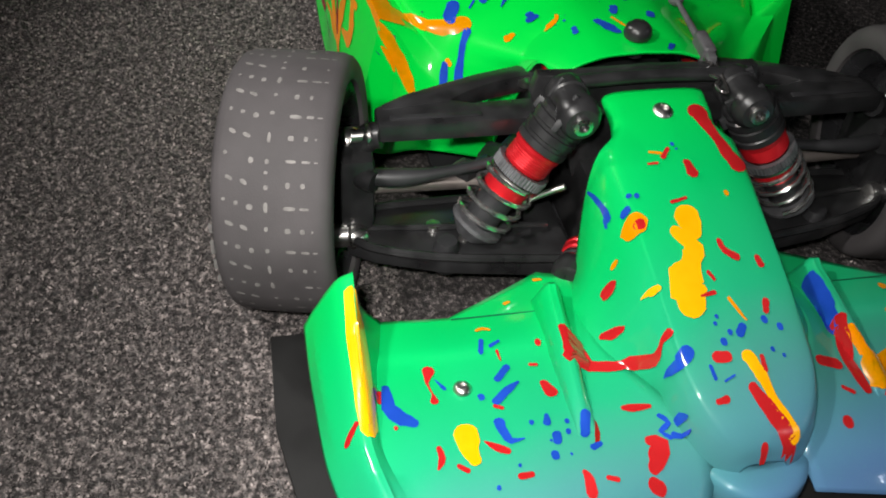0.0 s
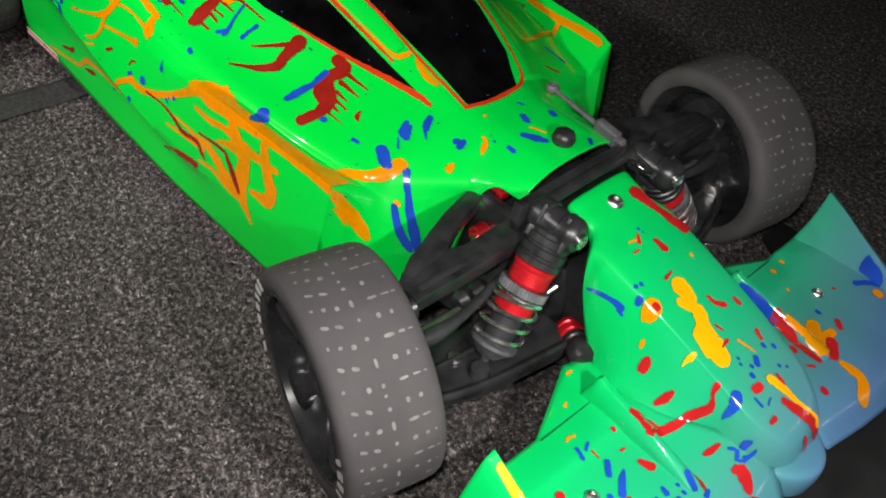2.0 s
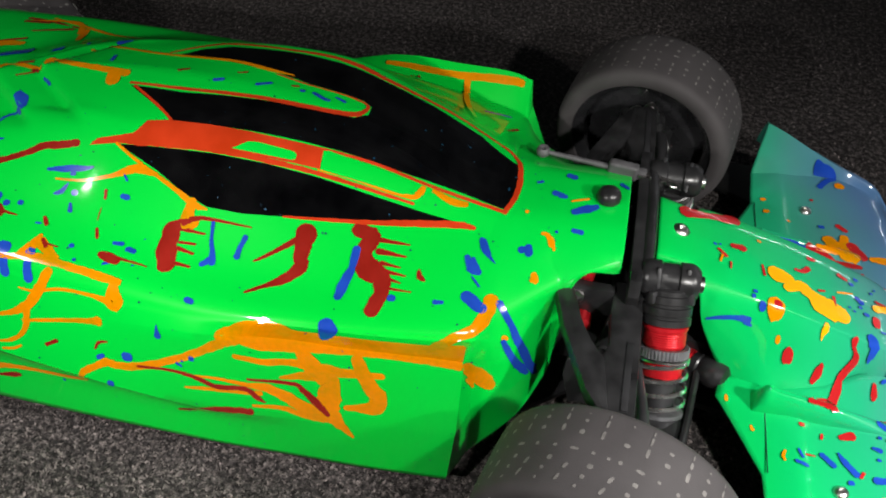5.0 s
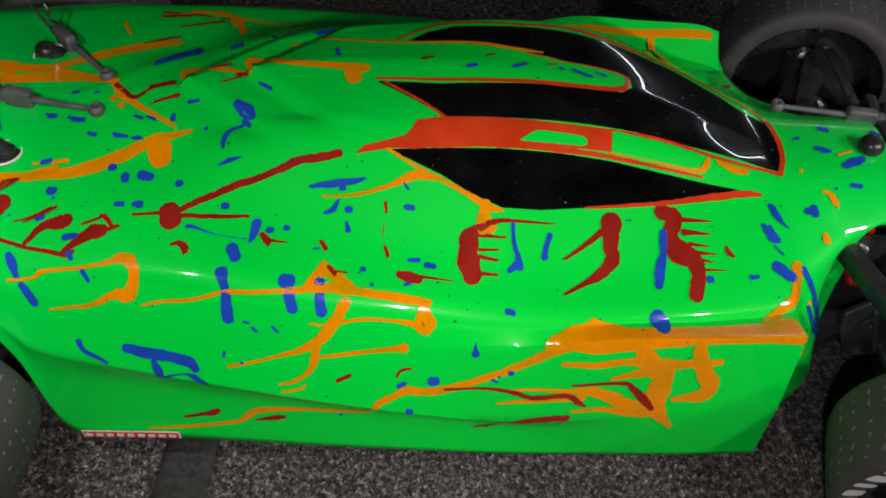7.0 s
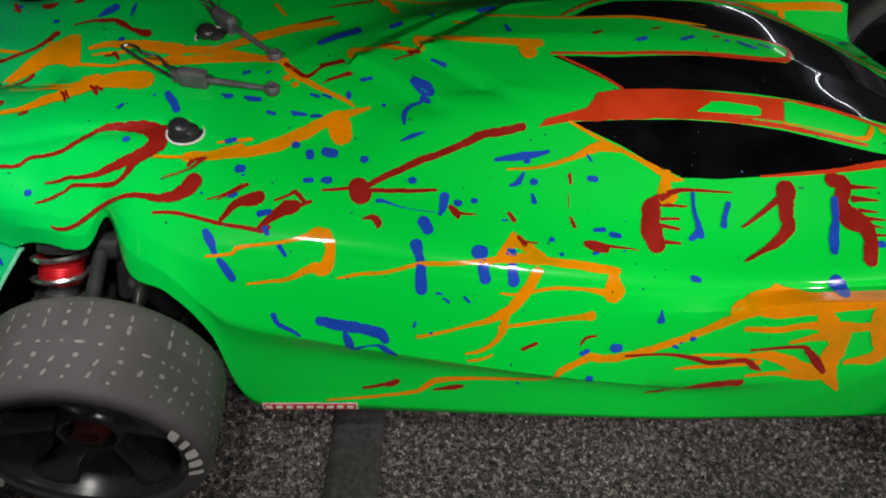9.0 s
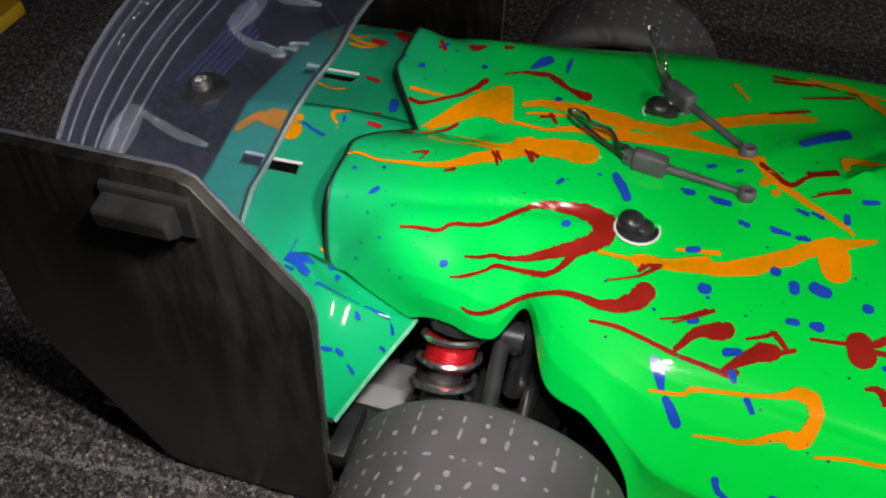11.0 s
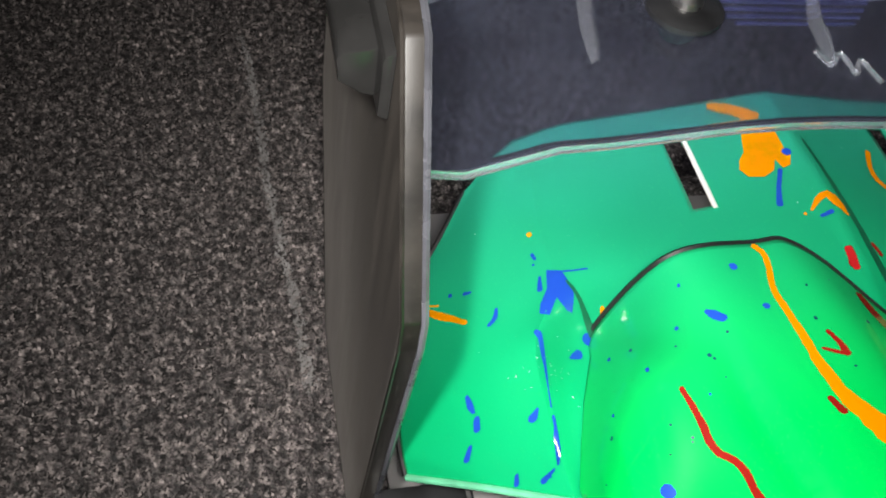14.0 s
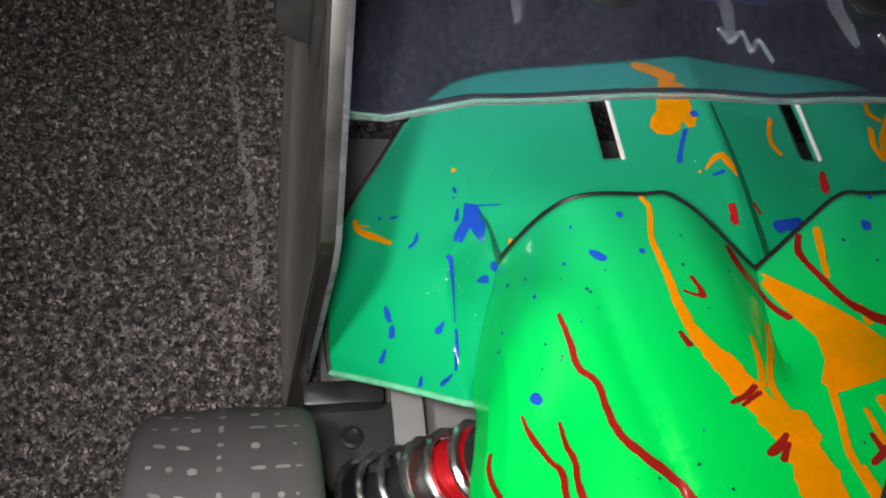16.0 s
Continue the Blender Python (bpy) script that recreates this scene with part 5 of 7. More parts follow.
def film(targets, way, rings, faces, mat, name, label):
    """A thin film of paint over the surface, from points in the stroke's plane."""
    lift = .00010 if mat is WINDOW else .00020 + .000003 * LAYER[0] + (.00025 if mat is GREEN else 0)
    spots = [lay(targets, way, u, v, lift) for u, v in rings]
    bm = bmesh.new()
    vs = [bm.verts.new(s[0]) if s else None for s in spots]
    for f in faces:
        q = [vs[i] for i in f]
        if all(q) and len(set(q)) == len(q):
            far = [spots[i][2] for i in f]
            if max(far) - min(far) < .02 and bm.faces.get(q) is None:
                bm.faces.new(q)
    loose = [v for v in bm.verts if not v.link_faces]
    bmesh.ops.delete(bm, geom=loose, context="VERTS")
    if not bm.faces:
        bm.free()
        return
    bmesh.ops.recalc_face_normals(bm, faces=bm.faces)
    if sum((f.normal.dot(way[2])) for f in bm.faces) > 0:
        bmesh.ops.reverse_faces(bm, faces=bm.faces)
    owners = [s[1] for s in spots if s]
    part(name, bm, mat, max(set(owners), key=owners.count), label)


def stroke_points(pts, rnd):
    """Rows of points across one stroke, with round ends."""
    if len(pts) == 1:
        u, v, w = pts[0]
        pts = [(u - w * .12, v, w), (u + w * .12, v, w * .94)]
    length = sum(math.dist(a[:2], b[:2]) for a, b in zip(pts, pts[1:]))
    sub = max(2, min(9, int(length / len(pts) / 1.2)))
    line = smooth_line(pts, sub)
    rows = []
    for k, p in enumerate(line):
        a, b = line[max(0, k - 1)], line[min(len(line) - 1, k + 1)]
        d = np.array([b[0] - a[0], b[1] - a[1]])
        d /= max(1e-6, np.hypot(*d))
        rows.append((p[:2], d, max(.25, p[2]) / 2))
    # each side of the stroke runs unevenly
    waves = [[(rnd.uniform(.5, 1.6) / (1.2 + q), rnd.uniform(0, 6.28), rnd.uniform(.035, .075)) for q in range(3)] for _ in range(2)]
    step = max(.3, length / max(1, len(line)))
    rag = [[1 + sum(g * math.sin(k * step * 2.2 * w + h) for w, h, g in side) for side in waves] for k in range(len(line))]
    out = []
    across = np.linspace(-1, 1, 5)
    c, d, r = rows[0]
    for t in (.95, .75, .4):
        h = math.sqrt(1 - t * t)
        out.append([c - d * r * t + np.array((-d[1], d[0])) * r * h * s for s in across])
    for (c, d, r), g in zip(rows, rag):
        out.append([c + np.array((-d[1], d[0])) * r * s * g[int(s > 0)] for s in across])
    for t in (.4, .75, .95):
        h = math.sqrt(1 - t * t)
        out.append([c + d * r * t + np.array((-d[1], d[0])) * r * h * s for s in across])
    return out


def splash(target, mat, way, *strokes):
    """One splash of paint: strokes of (u, v, width) in millimetres."""
    rnd = random.Random(int(sum(abs(p[0]) for s in strokes for p in s)))
    LAYER[0] += 1
    for s in strokes:
        LAYER[0] += .1
        if mat is ORANGE and way is SIDE:
            s = [(u, v, w * .9) for u, v, w in s]
        rows = stroke_points(s, rnd)
        pts = [tuple(q) for row in rows for q in row]
        faces = [(5 * i + j, 5 * i + j + 1, 5 * i + j + 6, 5 * i + j + 5) for i in range(len(rows) - 1) for j in range(4)]
        film(target if isinstance(target, list) else [target], way, pts, faces, mat, "paint_splash", "")


def belt(mat, rows, lift=.0003):
    """Paint that wraps the pod's ridge: rows of (x, upper, lower) line numbers of the shell's right half."""
    LAYER[0] += 1
    rnd = random.Random(int(rows[0][0] * 1e4))
    grid = GRIDS[0]
    xs = [q[0] for q in rows]
    bm = bmesh.new()
    last = None
    for line in grid:
        x = line[54][0]
        if not xs[0] <= x <= xs[-1] or x > .1404:
            continue
        lo, hi = (float(np.interp(x, xs, [q[k] for q in rows])) + rnd.uniform(-.05, .05) for k in (1, 2))
        cols = [lo + (48 - lo) * k / 8 for k in range(8)] + [48 + (54 - 48) * k / 8 for k in range(9)]
        outer = [54 + (hi - 54) * k / 6 for k in range(7)]
        rings = []
        for some, below in ((cols, False), (outer, True)):
            ring = []
            for v in some:
                i = min(len(line) - 2, int(v) if below or v < 54 else 53)
                p = line[i] + (line[i + 1] - line[i]) * (v - i)
                d = line[i + 1] - line[i]
                up = np.array((0.0, d[2], -d[1])) / max(1e-9, math.hypot(d[1], d[2]))
                if v == 54:
                    up = np.array((0.0, -.6, .8))
                elif up[2] < 0 or (abs(up[2]) < .3 and up[1] > 0):
                    up = -up
                ring.append(bm.verts.new(tuple(p + up * lift)))
            rings.append(ring)
        if last:
            for one, two in zip(last, rings):
                for a, b, c, d in zip(one, one[1:], two[1:], two):
                    bm.faces.new((a, b, c, d))
        last = rings
    bmesh.ops.recalc_face_normals(bm, faces=bm.faces)
    if sum(f.normal.z for f in bm.faces) < 0:
        bmesh.ops.reverse_faces(bm, faces=bm.faces)
    part("paint_splash", bm, mat, BODY)


def patch(target, mat, way, outline, step=2.2):
    """A filled area of paint inside an outline in millimetres."""
    LAYER[0] += 1
    edge = []
    for a, b in zip(outline, outline[1:] + outline[:1]):
        n = max(1, int(math.dist(a, b) / 2))
        edge += [(a[0] + (b[0] - a[0]) * t / n, a[1] + (b[1] - a[1]) * t / n) for t in range(n)]
    us, vs = [p[0] for p in edge], [p[1] for p in edge]
    inner = [(u, v) for u in np.arange(min(us), max(us), step) for v in np.arange(min(vs), max(vs), step)]
    pts = [Vector(p) for p in edge] + [Vector((float(u), float(v))) for u, v in inner]
    ring = [(i, (i + 1) % len(edge)) for i in range(len(edge))]
    v2, _, f2, *_ = delaunay_2d_cdt(pts, ring, [list(range(len(edge)))], 1, 1e-4)
    name = "window_panel" if mat is WINDOW else "paint_patch"
    film(target if isinstance(target, list) else [target], way, [tuple(v) for v in v2], [tuple(f) for f in f2], mat, name, "glossy black painted window" if mat is WINDOW else "")


splash(BODY, ORANGE, SIDE, [(-191.5, 81.8, 5.5), (-167.4, 83.1, 4.8), (-144.5, 82.7, 3.7), (-139, 79.6, 3.6), (-135, 75.2, 4.1), (-125, 68.9, 2.5), (-111.6, 62.1, 1.9), (-108.4, 59.6, 1.2)], [(-137.3, 72.7, 3.5)], [(-133.4, 69.5, 3)])
splash(BODY, RED, SIDE, [(-138.8, 79.6, 2.1), (-133.9, 76.3, 2), (-128.7, 73.4, 2), (-122.7, 78.1, 1.3), (-113.8, 80.6, 1.3)])
splash(BODY, RED, SIDE, [(-121.9, 70.3, 0.7), (-115.4, 73.1, 1), (-111.7, 74.8, 2.2)])
splash(BODY, ORANGE, SIDE, [(-173.5, 37, 4.5), (-155.6, 38.2, 3.9), (-141.1, 41.4, 6.2), (-127.3, 47.9, 6.2), (-119.2, 52.9, 5.3), (-108.2, 56.7, 3.3), (-101.6, 58.8, 1.4)], [(-114.5, 53, 10.5), (-112.3, 47.1, 9.9)], [(-161.8, 43.2, 1.2), (-148.7, 44.7, 1.9)])
splash(BODY, RED, SIDE, [(-172.4, 33.6, 1.5), (-169.9, 36.4, 2.5), (-166.6, 36.9, 2.5)])
splash(BODY, BLUE, SIDE, [(-151.2, 32.3, 3.8)], [(-130.4, 42.5, 3.1)], [(-124.6, 39.2, 3.3), (-124.2, 37.8, 3.3)], [(-118.1, 39.8, 4.2), (-114.8, 39, 3.7)], [(-102.5, 36.7, 3)], [(-125.1, 27.7, 2.1), (-122.9, 27.8, 2.3)], [(-118.2, 27.9, 2.1), (-116.1, 28, 3.2)], [(-158.3, 43.7, 2), (-155.4, 44.5, 2.2)], [(-162.1, 64.1, 2.3), (-160.2, 64.2, 2.3)], [(-152.3, 63.1, 2.3), (-147.8, 62.6, 2.3)])
splash(BODY, BLUE, SIDE, [(-132.5, 56.2, 2.2), (-127.8, 55.8, 1.5)], [(-124.2, 55.1, 1.7), (-121.4, 55.2, 1.2)], [(-121.1, 64.6, 1.2), (-118, 63.4, 1.5)], [(-110.6, 65.6, 1.9), (-110.4, 63.6, 2.2)], [(-141.1, 56.2, 2)], [(-95.7, 59.8, 1.7)], [(-146.3, 75.3, 1.3), (-145, 75.9, 1)], [(-149.8, 29.6, 1.2)])
splash(BODY, BLUE, SIDE, [(-105.3, 71.7, 2), (-101.5, 72.4, 1.7)])
splash(BODY, BLUE, SIDE, [(-76.1, 79.8, 1.4), (-70.9, 77.2, 2.1)])
splash(BODY, BLUE, SIDE, [(-83.1, 69.8, 4.2), (-79.4, 67, 6.5), (-76.7, 64.6, 3.7)], [(-79.6, 62.5, 2.8), (-77.5, 61, 2.3)])
splash(BODY, BLUE, SIDE, [(-87, 51.5, 1.4), (-87.1, 55.8, 2.3), (-84.6, 59.3, 1.6), (-80.6, 60.8, 1.6)])
splash(BODY, BLUE, SIDE, [(-88.2, 44.3, 0.7), (-83.4, 46.4, 2), (-79, 47.8, 0.7)])
splash(BODY, RED, SIDE, [(-100.2, 26.2, 2.2), (-96.3, 28.6, 2.7), (-88.1, 32.6, 2.7), (-79.7, 36.6, 3.1), (-71.1, 39.7, 2.7), (-62.5, 43.6, 3.1), (-56, 46.8, 3.5), (-49.4, 47.8, 3.5), (-40.8, 49.8, 3.5)])
splash(BODY, RED, SIDE, [(-104.3, 25.2, 8.1), (-103.2, 22.6, 8.5)], [(-118, 23.9, 1.1), (-108.5, 24.7, 1.4)], [(-99.8, 24.1, 1.8), (-84.9, 24.1, 1.8), (-74.2, 24.6, 1.3)])
splash(BODY, BLUE, SIDE, [(-96.6, 20, 1.8), (-93.8, 19.7, 1.3), (-86, 17.3, 0.4), (-74.2, 15.8, 0.4)])
splash(BODY, BLUE, SIDE, [(-70.7, 21.9, 3.9), (-71.3, 18, 3.1), (-72.4, 15, 1.5)], [(-65.5, 19.5, 2.8)], [(-59.2, 20.5, 2.4)], [(-83.3, 28.3, 2.9)], [(-78.7, 12, 4.8), (-77.2, 9.3, 4.7)])
splash(BODY, RED, SIDE, [(-101.5, 13, 1.1), (-98.4, 13.7, 2.2), (-95.9, 11.3, 3.1), (-96.3, 9.6, 1.1)])
splash(BODY, RED, SIDE, [(-68.3, 17.7, 2.2), (-65.9, 15.2, 3), (-65.5, 13.9, 1.5)], [(-65.1, 15.6, 1.3), (-58.7, 15, 0.6)])
splash(BODY, RED, SIDE, [(-183.9, 14.4, 1.1), (-175.7, 14.5, 1.5), (-164.6, 12.3, 1.5), (-155.5, 10.1, 1.6), (-148.5, 9.2, 1.6), (-139.9, 7.8, 2), (-137.9, 9.2, 1.8)])
splash(BODY, RED, SIDE, [(-156.6, 12, 1.9), (-151.4, 18.2, 3.3), (-145.3, 19.9, 5.6), (-142.7, 21, 5.1)])
splash(BODY, RED, SIDE, [(-141.5, 8.9, 2.1), (-136.4, 13.7, 3.7), (-131.6, 16.6, 5.9), (-128.5, 17.5, 5)], [(-128, 17.1, 1.6), (-122.5, 19.4, 1.4)])
splash(BODY, RED, SIDE, [(-136.5, 19.7, 0.9), (-130.5, 22, 1.4), (-128.8, 23.2, 2.1), (-125, 19.4, 1.6)])
splash(BODY, RED, SIDE, [(-162.9, 19.8, 0.7), (-155.7, 22.2, 0.9), (-149.8, 25.2, 2.1)])
splash(BODY, BLUE, SIDE, [(-141.7, 14.4, 2.8), (-138, 15.3, 2.1)], [(-154.1, 21.1, 1.7), (-152.1, 22, 2.1)], [(-139.3, 8.7, 2.3), (-138.1, 6.6, 1.8)])
splash(BODY, BLUE, SIDE, [(-162.1, 7.2, 2.8), (-159.7, 3, 3.5), (-158.3, -1.1, 2.1)], [(-156.5, -3.6, 2.3), (-154, -6.9, 3.5), (-151.8, -10.3, 3)])
splash(BODY, BLUE, SIDE, [(-133.6, 2.2, 1.8), (-131.4, -1.1, 1.8)])
splash(BODY, ORANGE, SIDE, [(-161.5, -2.1, 1.2), (-151.9, -0.9, 1.4), (-148.7, 1.5, 1.8), (-132.7, 3.7, 1.4), (-124.3, 5.6, 2.2), (-119.4, 7.4, 4.5), (-115.4, 6.1, 4.9), (-113.8, 0.7, 4.4), (-116.3, -6.2, 5.8), (-120.1, -5.9, 4.5), (-123.3, -7, 3.2), (-131, -10.5, 1.8), (-137.4, -11.3, 1.4), (-146.1, -12.5, 0.9)])
splash(BODY, BLUE, SIDE, [(-81.3, 3, 5.1), (-80, -1.6, 3), (-79.5, -4.9, 3.9), (-79.2, -13.5, 4.8)])
splash(BODY, BLUE, SIDE, [(-57.2, 0.8, 5.5)], [(-56.1, -3.8, 4.2), (-55.1, -9, 4.7)])
splash(BODY, BLUE, SIDE, [(-45.2, 0.7, 3.4)], [(-44.9, -4.5, 3.8), (-44.3, -10.2, 4.2)])
splash(BODY, ORANGE, SIDE, [(-111.3, -9.8, 0.9), (-103.2, -8.1, 1.5), (-92.4, -7.1, 1.5), (-81.6, -4.1, 1.7), (-77.4, -3.6, 2.1), (-69, -3.5, 1.7), (-54.5, -2.5, 2.5), (-46.3, -1.4, 3.8), (-38, -1.6, 4.2), (-27.6, -2.8, 3.4), (-17.1, -4.1, 3.8), (-4.9, -5.9, 3.4)], [(-49.5, -0.5, 3), (-45.5, 3.8, 5.1), (-44.2, 7.8, 2.1)], [(-43.1, 5.3, 5.1), (-33.9, -0.7, 3.8)])
splash(BODY, ORANGE, SIDE, [(-35.3, -6.3, 4.6), (-39.5, -13.9, 4.7), (-45.2, -21.2, 4.7), (-53, -25.5, 2.8), (-59.6, -27.5, 1.8), (-70.5, -30.6, 1.3), (-80.4, -32.8, 1.8)])
splash(BODY, ORANGE, SIDE, [(-48.8, -14.7, 0.9), (-42.1, -15.1, 1.3), (-29.4, -12.5, 1.5), (-16.8, -12.8, 1.7), (-9.5, -13.9, 3.4), (-5.9, -14, 9.3), (-6.5, -7.6, 4.2)])
splash(BODY, ORANGE, SIDE, [(-48.9, -28.5, 1.3), (-38.1, -26.8, 1.7), (-27.4, -25.1, 1.9), (-16.7, -23.7, 2.8), (-13.7, -23.3, 4.7)])
splash(BODY, ORANGE, SIDE, [(-46.1, -22.5, 3.5), (-47.6, -29.9, 3.1), (-50.2, -34.6, 2.2), (-55.8, -38.2, 1.8), (-61.3, -39.6, 1.1)], [(-60.4, -42.6, 1.1), (-54.9, -41.8, 1.3), (-51.3, -40, 1.1)])
splash(BODY, BLUE, SIDE, [(-136.6, -24.8, 2.6), (-134.9, -28.3, 1.9), (-129.8, -30.9, 1.6), (-126.8, -32.8, 1.2)])
splash(BODY, BLUE, SIDE, [(-118.7, -26.8, 3.9), (-111.4, -28.3, 4.6), (-102.9, -29.6, 4.5), (-95.5, -31.4, 4.5), (-93.3, -34.1, 3.6)], [(-109.1, -31.4, 1.8), (-107.7, -35.3, 3.7), (-105.9, -38.4, 2.1), (-102.5, -37.2, 0.9), (-97, -36.5, 0.9), (-93.8, -37.8, 2.5), (-88.8, -40.6, 0.9)])
splash(BODY, BLUE, SIDE, [(-73.3, -15, 1.1), (-71.6, -15.2, 1.1)], [(-70.5, -17.1, 1.1), (-68.9, -18.4, 1.3)], [(-62.8, -16.4, 1.1), (-60.8, -18.3, 1.1)], [(-81.5, -26.9, 1.1), (-82, -28.7, 1.1)], [(-75.3, -31.2, 1.1)])
splash(BODY, RED, SIDE, [(-103.2, -57.3, 1.2), (-95.5, -55.7, 1.7), (-91.7, -55, 2.9), (-89.2, -53.9, 2.4)])
splash(BODY, RED, SIDE, [(-73.7, -57.6, 1), (-65.4, -56.2, 2.4), (-62.1, -55.8, 1.7)])
splash(BODY, ORANGE, SIDE, [(-119, -63.3, 1), (-98.7, -61.2, 1.5), (-82, -58.7, 1.9), (-77, -55.8, 2.9), (-72, -52.9, 2.9), (-58, -51.8, 1.9), (-48.8, -51.7, 1.6), (-28.2, -51.3, 1.9), (-22.7, -46.5, 3.2), (-16.6, -43.1, 3.1), (-11.8, -40.6, 4), (-6.7, -41.2, 3.6), (1, -40.3, 3.8), (11.8, -37, 3.5), (26.5, -31, 3.5), (38.7, -24.7, 4.3), (46.5, -20.2, 6.4), (54.9, -16.6, 7.3)])
splash(BODY, ORANGE, SIDE, [(42.1, -20.5, 6.1), (49.2, -16.8, 7.4), (56.5, -14.3, 6.4)])
belt(ORANGE, [(.0440, 52.0, 54.3), (.0500, 48.0, 54.8), (.0545, 44.0, 55.2), (.0575, 38.5, 55.4), (.0610, 42.0, 55.4), (.0700, 47.6, 55.3), (.0850, 50.0, 54.9), (.0950, 51.0, 54.7), (.1100, 51.4, 54.6), (.1220, 49.5, 54.7), (.1300, 47.2, 54.8), (.1390, 47.5, 55.0), (.1404, 49, 54.9)])
splash(BODY, ORANGE, SIDE, [(106.3, -15.1, 2.0), (98.1, -13.8, 1.4), (85.2, -14.6, 1.1)])
splash(BODY, ORANGE, SIDE, [(47.3, -27.7, 2.2), (59.5, -27.9, 2.9), (71.9, -26.0, 3.4), (84.8, -26.8, 5.0), (95.6, -26.8, 4.0), (108.3, -25.8, 2.6)], [(66.6, -33.4, 1.5), (74.8, -31.3, 3.5), (81.0, -29.8, 5.5), (85.9, -27.2, 6.5)])
splash(BODY, ORANGE, SIDE, [(76.3, -20.7, 7.2), (81.0, -27.5, 8.5), (86.8, -32.0, 9.2), (86.4, -38.1, 10.4), (85.7, -43.9, 11.2), (88.3, -48.2, 7.6), (92.2, -52.0, 3.8), (95.3, -55.2, 1.8)])
splash(BODY, ORANGE, SIDE, [(98.6, -20.9, 6.0), (102.1, -28.9, 7.2), (106.8, -36.0, 8.4), (104.6, -40.3, 6.9), (98.6, -41.3, 4.0), (93.2, -42.1, 2.4)])
splash(BODY, ORANGE, SIDE, [(50.1, -39.5, 2.0), (59.8, -39.2, 4.3), (67.7, -41.5, 5.7), (74.8, -44.9, 6.3), (82.9, -47.1, 6.4)], [(53.2, -48.4, 1.3), (66.3, -47.1, 2.4), (75.4, -48.7, 3.2), (84.3, -48.6, 4.3)], [(23.3, -45.5, 1.0), (33.1, -44.4, 1.8), (44.0, -43.7, 1.5), (56.9, -42.1, 2.6)], [(56.6, -39.6, 2.5), (39.3, -39.0, 1.5), (28.5, -39.5, 1.0)])
splash(BODY, ORANGE, SIDE, [(126.5, -11.6, 3.6), (129.4, -9.6, 4.6), (134.2, -6.0, 4.9), (140.9, -1.5, 5.1), (144.2, 6.1, 6.2), (145.0, 10.9, 6.7)])
splash(BODY, ORANGE, SIDE, [(141.4, -16.4, 3.9), (143.4, -18.8, 6.5), (146.4, -21.4, 7.6), (149.1, -23.6, 5.5)], [(141.9, -22.1, 2.5), (143.0, -24.9, 1.4)], [(152.6, -3.5, 2.6)])
splash(BODY, BLUE, SIDE, [(134.9, 11.1, 4.8), (139.1, 8.4, 5.4), (141.8, 7.2, 4.2)])
splash(BODY, BLUE, SIDE, [(148.5, 10.4, 3.1), (153.5, 3.5, 2.8), (159.1, -5.7, 3.5), (162.9, -12.0, 3.8), (166.1, -16.9, 2.6)], [(163.6, -12.6, 1.9), (166.4, -13.9, 1.2)], [(152.5, -5.5, 2.6), (156.0, -10.8, 2.9), (160.2, -15.1, 3.8), (162.7, -17.1, 2.5)])
splash(BODY, BLUE, SIDE, [(82.7, -9.7, 6.6), (84.2, -11.9, 6.8)])
splash(FRONT, BLUE, SIDE, [(237.8, 18.9, 1.1), (244.4, 20.5, 1.9), (250.8, 21.3, 2.4), (254.9, 21.0, 3.5)], [(254.3, 19.7, 1.9), (256.7, 18.9, 1.4)])
patch(FRONT, YELLOW, TOP, [(275.4, -123.6), (274.6, -122.4), (274.6, -121.0), (275.6, -120.3), (279.5, -120.1), (280.5, -118.3), (289.7, -117.9), (304.1, -117.8), (312.7, -118.0), (316.6, -119.6), (316.6, -121.6), (314.6, -123.2), (307.4, -123.8), (297.1, -123.9), (288.1, -124.3)], .7)
splash(FRONT, BRIGHT_RED, TOP, [(312.4, -124.3, 1.7), (313.7, -125.8, 2.0), (315.2, -127.2, 1.8)])
splash(FRONT, BRIGHT_RED, TOP, [(299.0, -115.5, 4.4)])
splash(FRONT, BLUE, TOP, [(295.6, -113.0, 2.8), (302.8, -112.9, 4.7), (307.0, -110.3, 5.5), (309.6, -106.1, 3.5)])
splash(FRONT, ORANGE, TOP, [(252.2, -51.1, 1.7), (252.2, -48.9, 1.5)], [(263.1, -65.1, 1.7), (262.5, -63.5, 1.2)], [(269.9, -29.8, 1.8)])
splash(FRONT, RED, TOP, [(318.0, -49.3, 1.0), (322.1, -49.6, 1.8), (325.1, -50.6, 1.5)])
splash(FRONT, BLUE, TOP, [(316.3, -52.1, 3.2), (321.5, -53.7, 2.9)], [(326.4, -52.2, 2.3), (325.7, -49.8, 1.7)])
splash(BODY, RED, SIDE, [(52, -36.8, 1.1), (71.1, -35.2, 1.8), (75.8, -37.6, 2.7), (80.9, -42.1, 3.6), (85.3, -46.5, 2.3)])
splash(BODY, RED, SIDE, [(2.5, -39.9, 1.1), (17.7, -39, 1.3), (28.5, -40.3, 2), (37.4, -42.6, 2.2), (50.3, -41.3, 2.2), (54.9, -44, 2.7), (58.4, -45.8, 0.9)])
splash(BODY, RED, SIDE, [(15.6, -57.7, 0.9), (38, -53, 2.5), (51.7, -51.4, 3)])
splash(BODY, RED, SIDE, [(-38.8, -37.3, 1.8), (-34, -35, 1.5)])
splash(BODY, RED, SIDE, [(-16.2, -35.2, 0.9), (-14.5, -32.4, 1.3), (-10.6, -31.5, 0.9)])
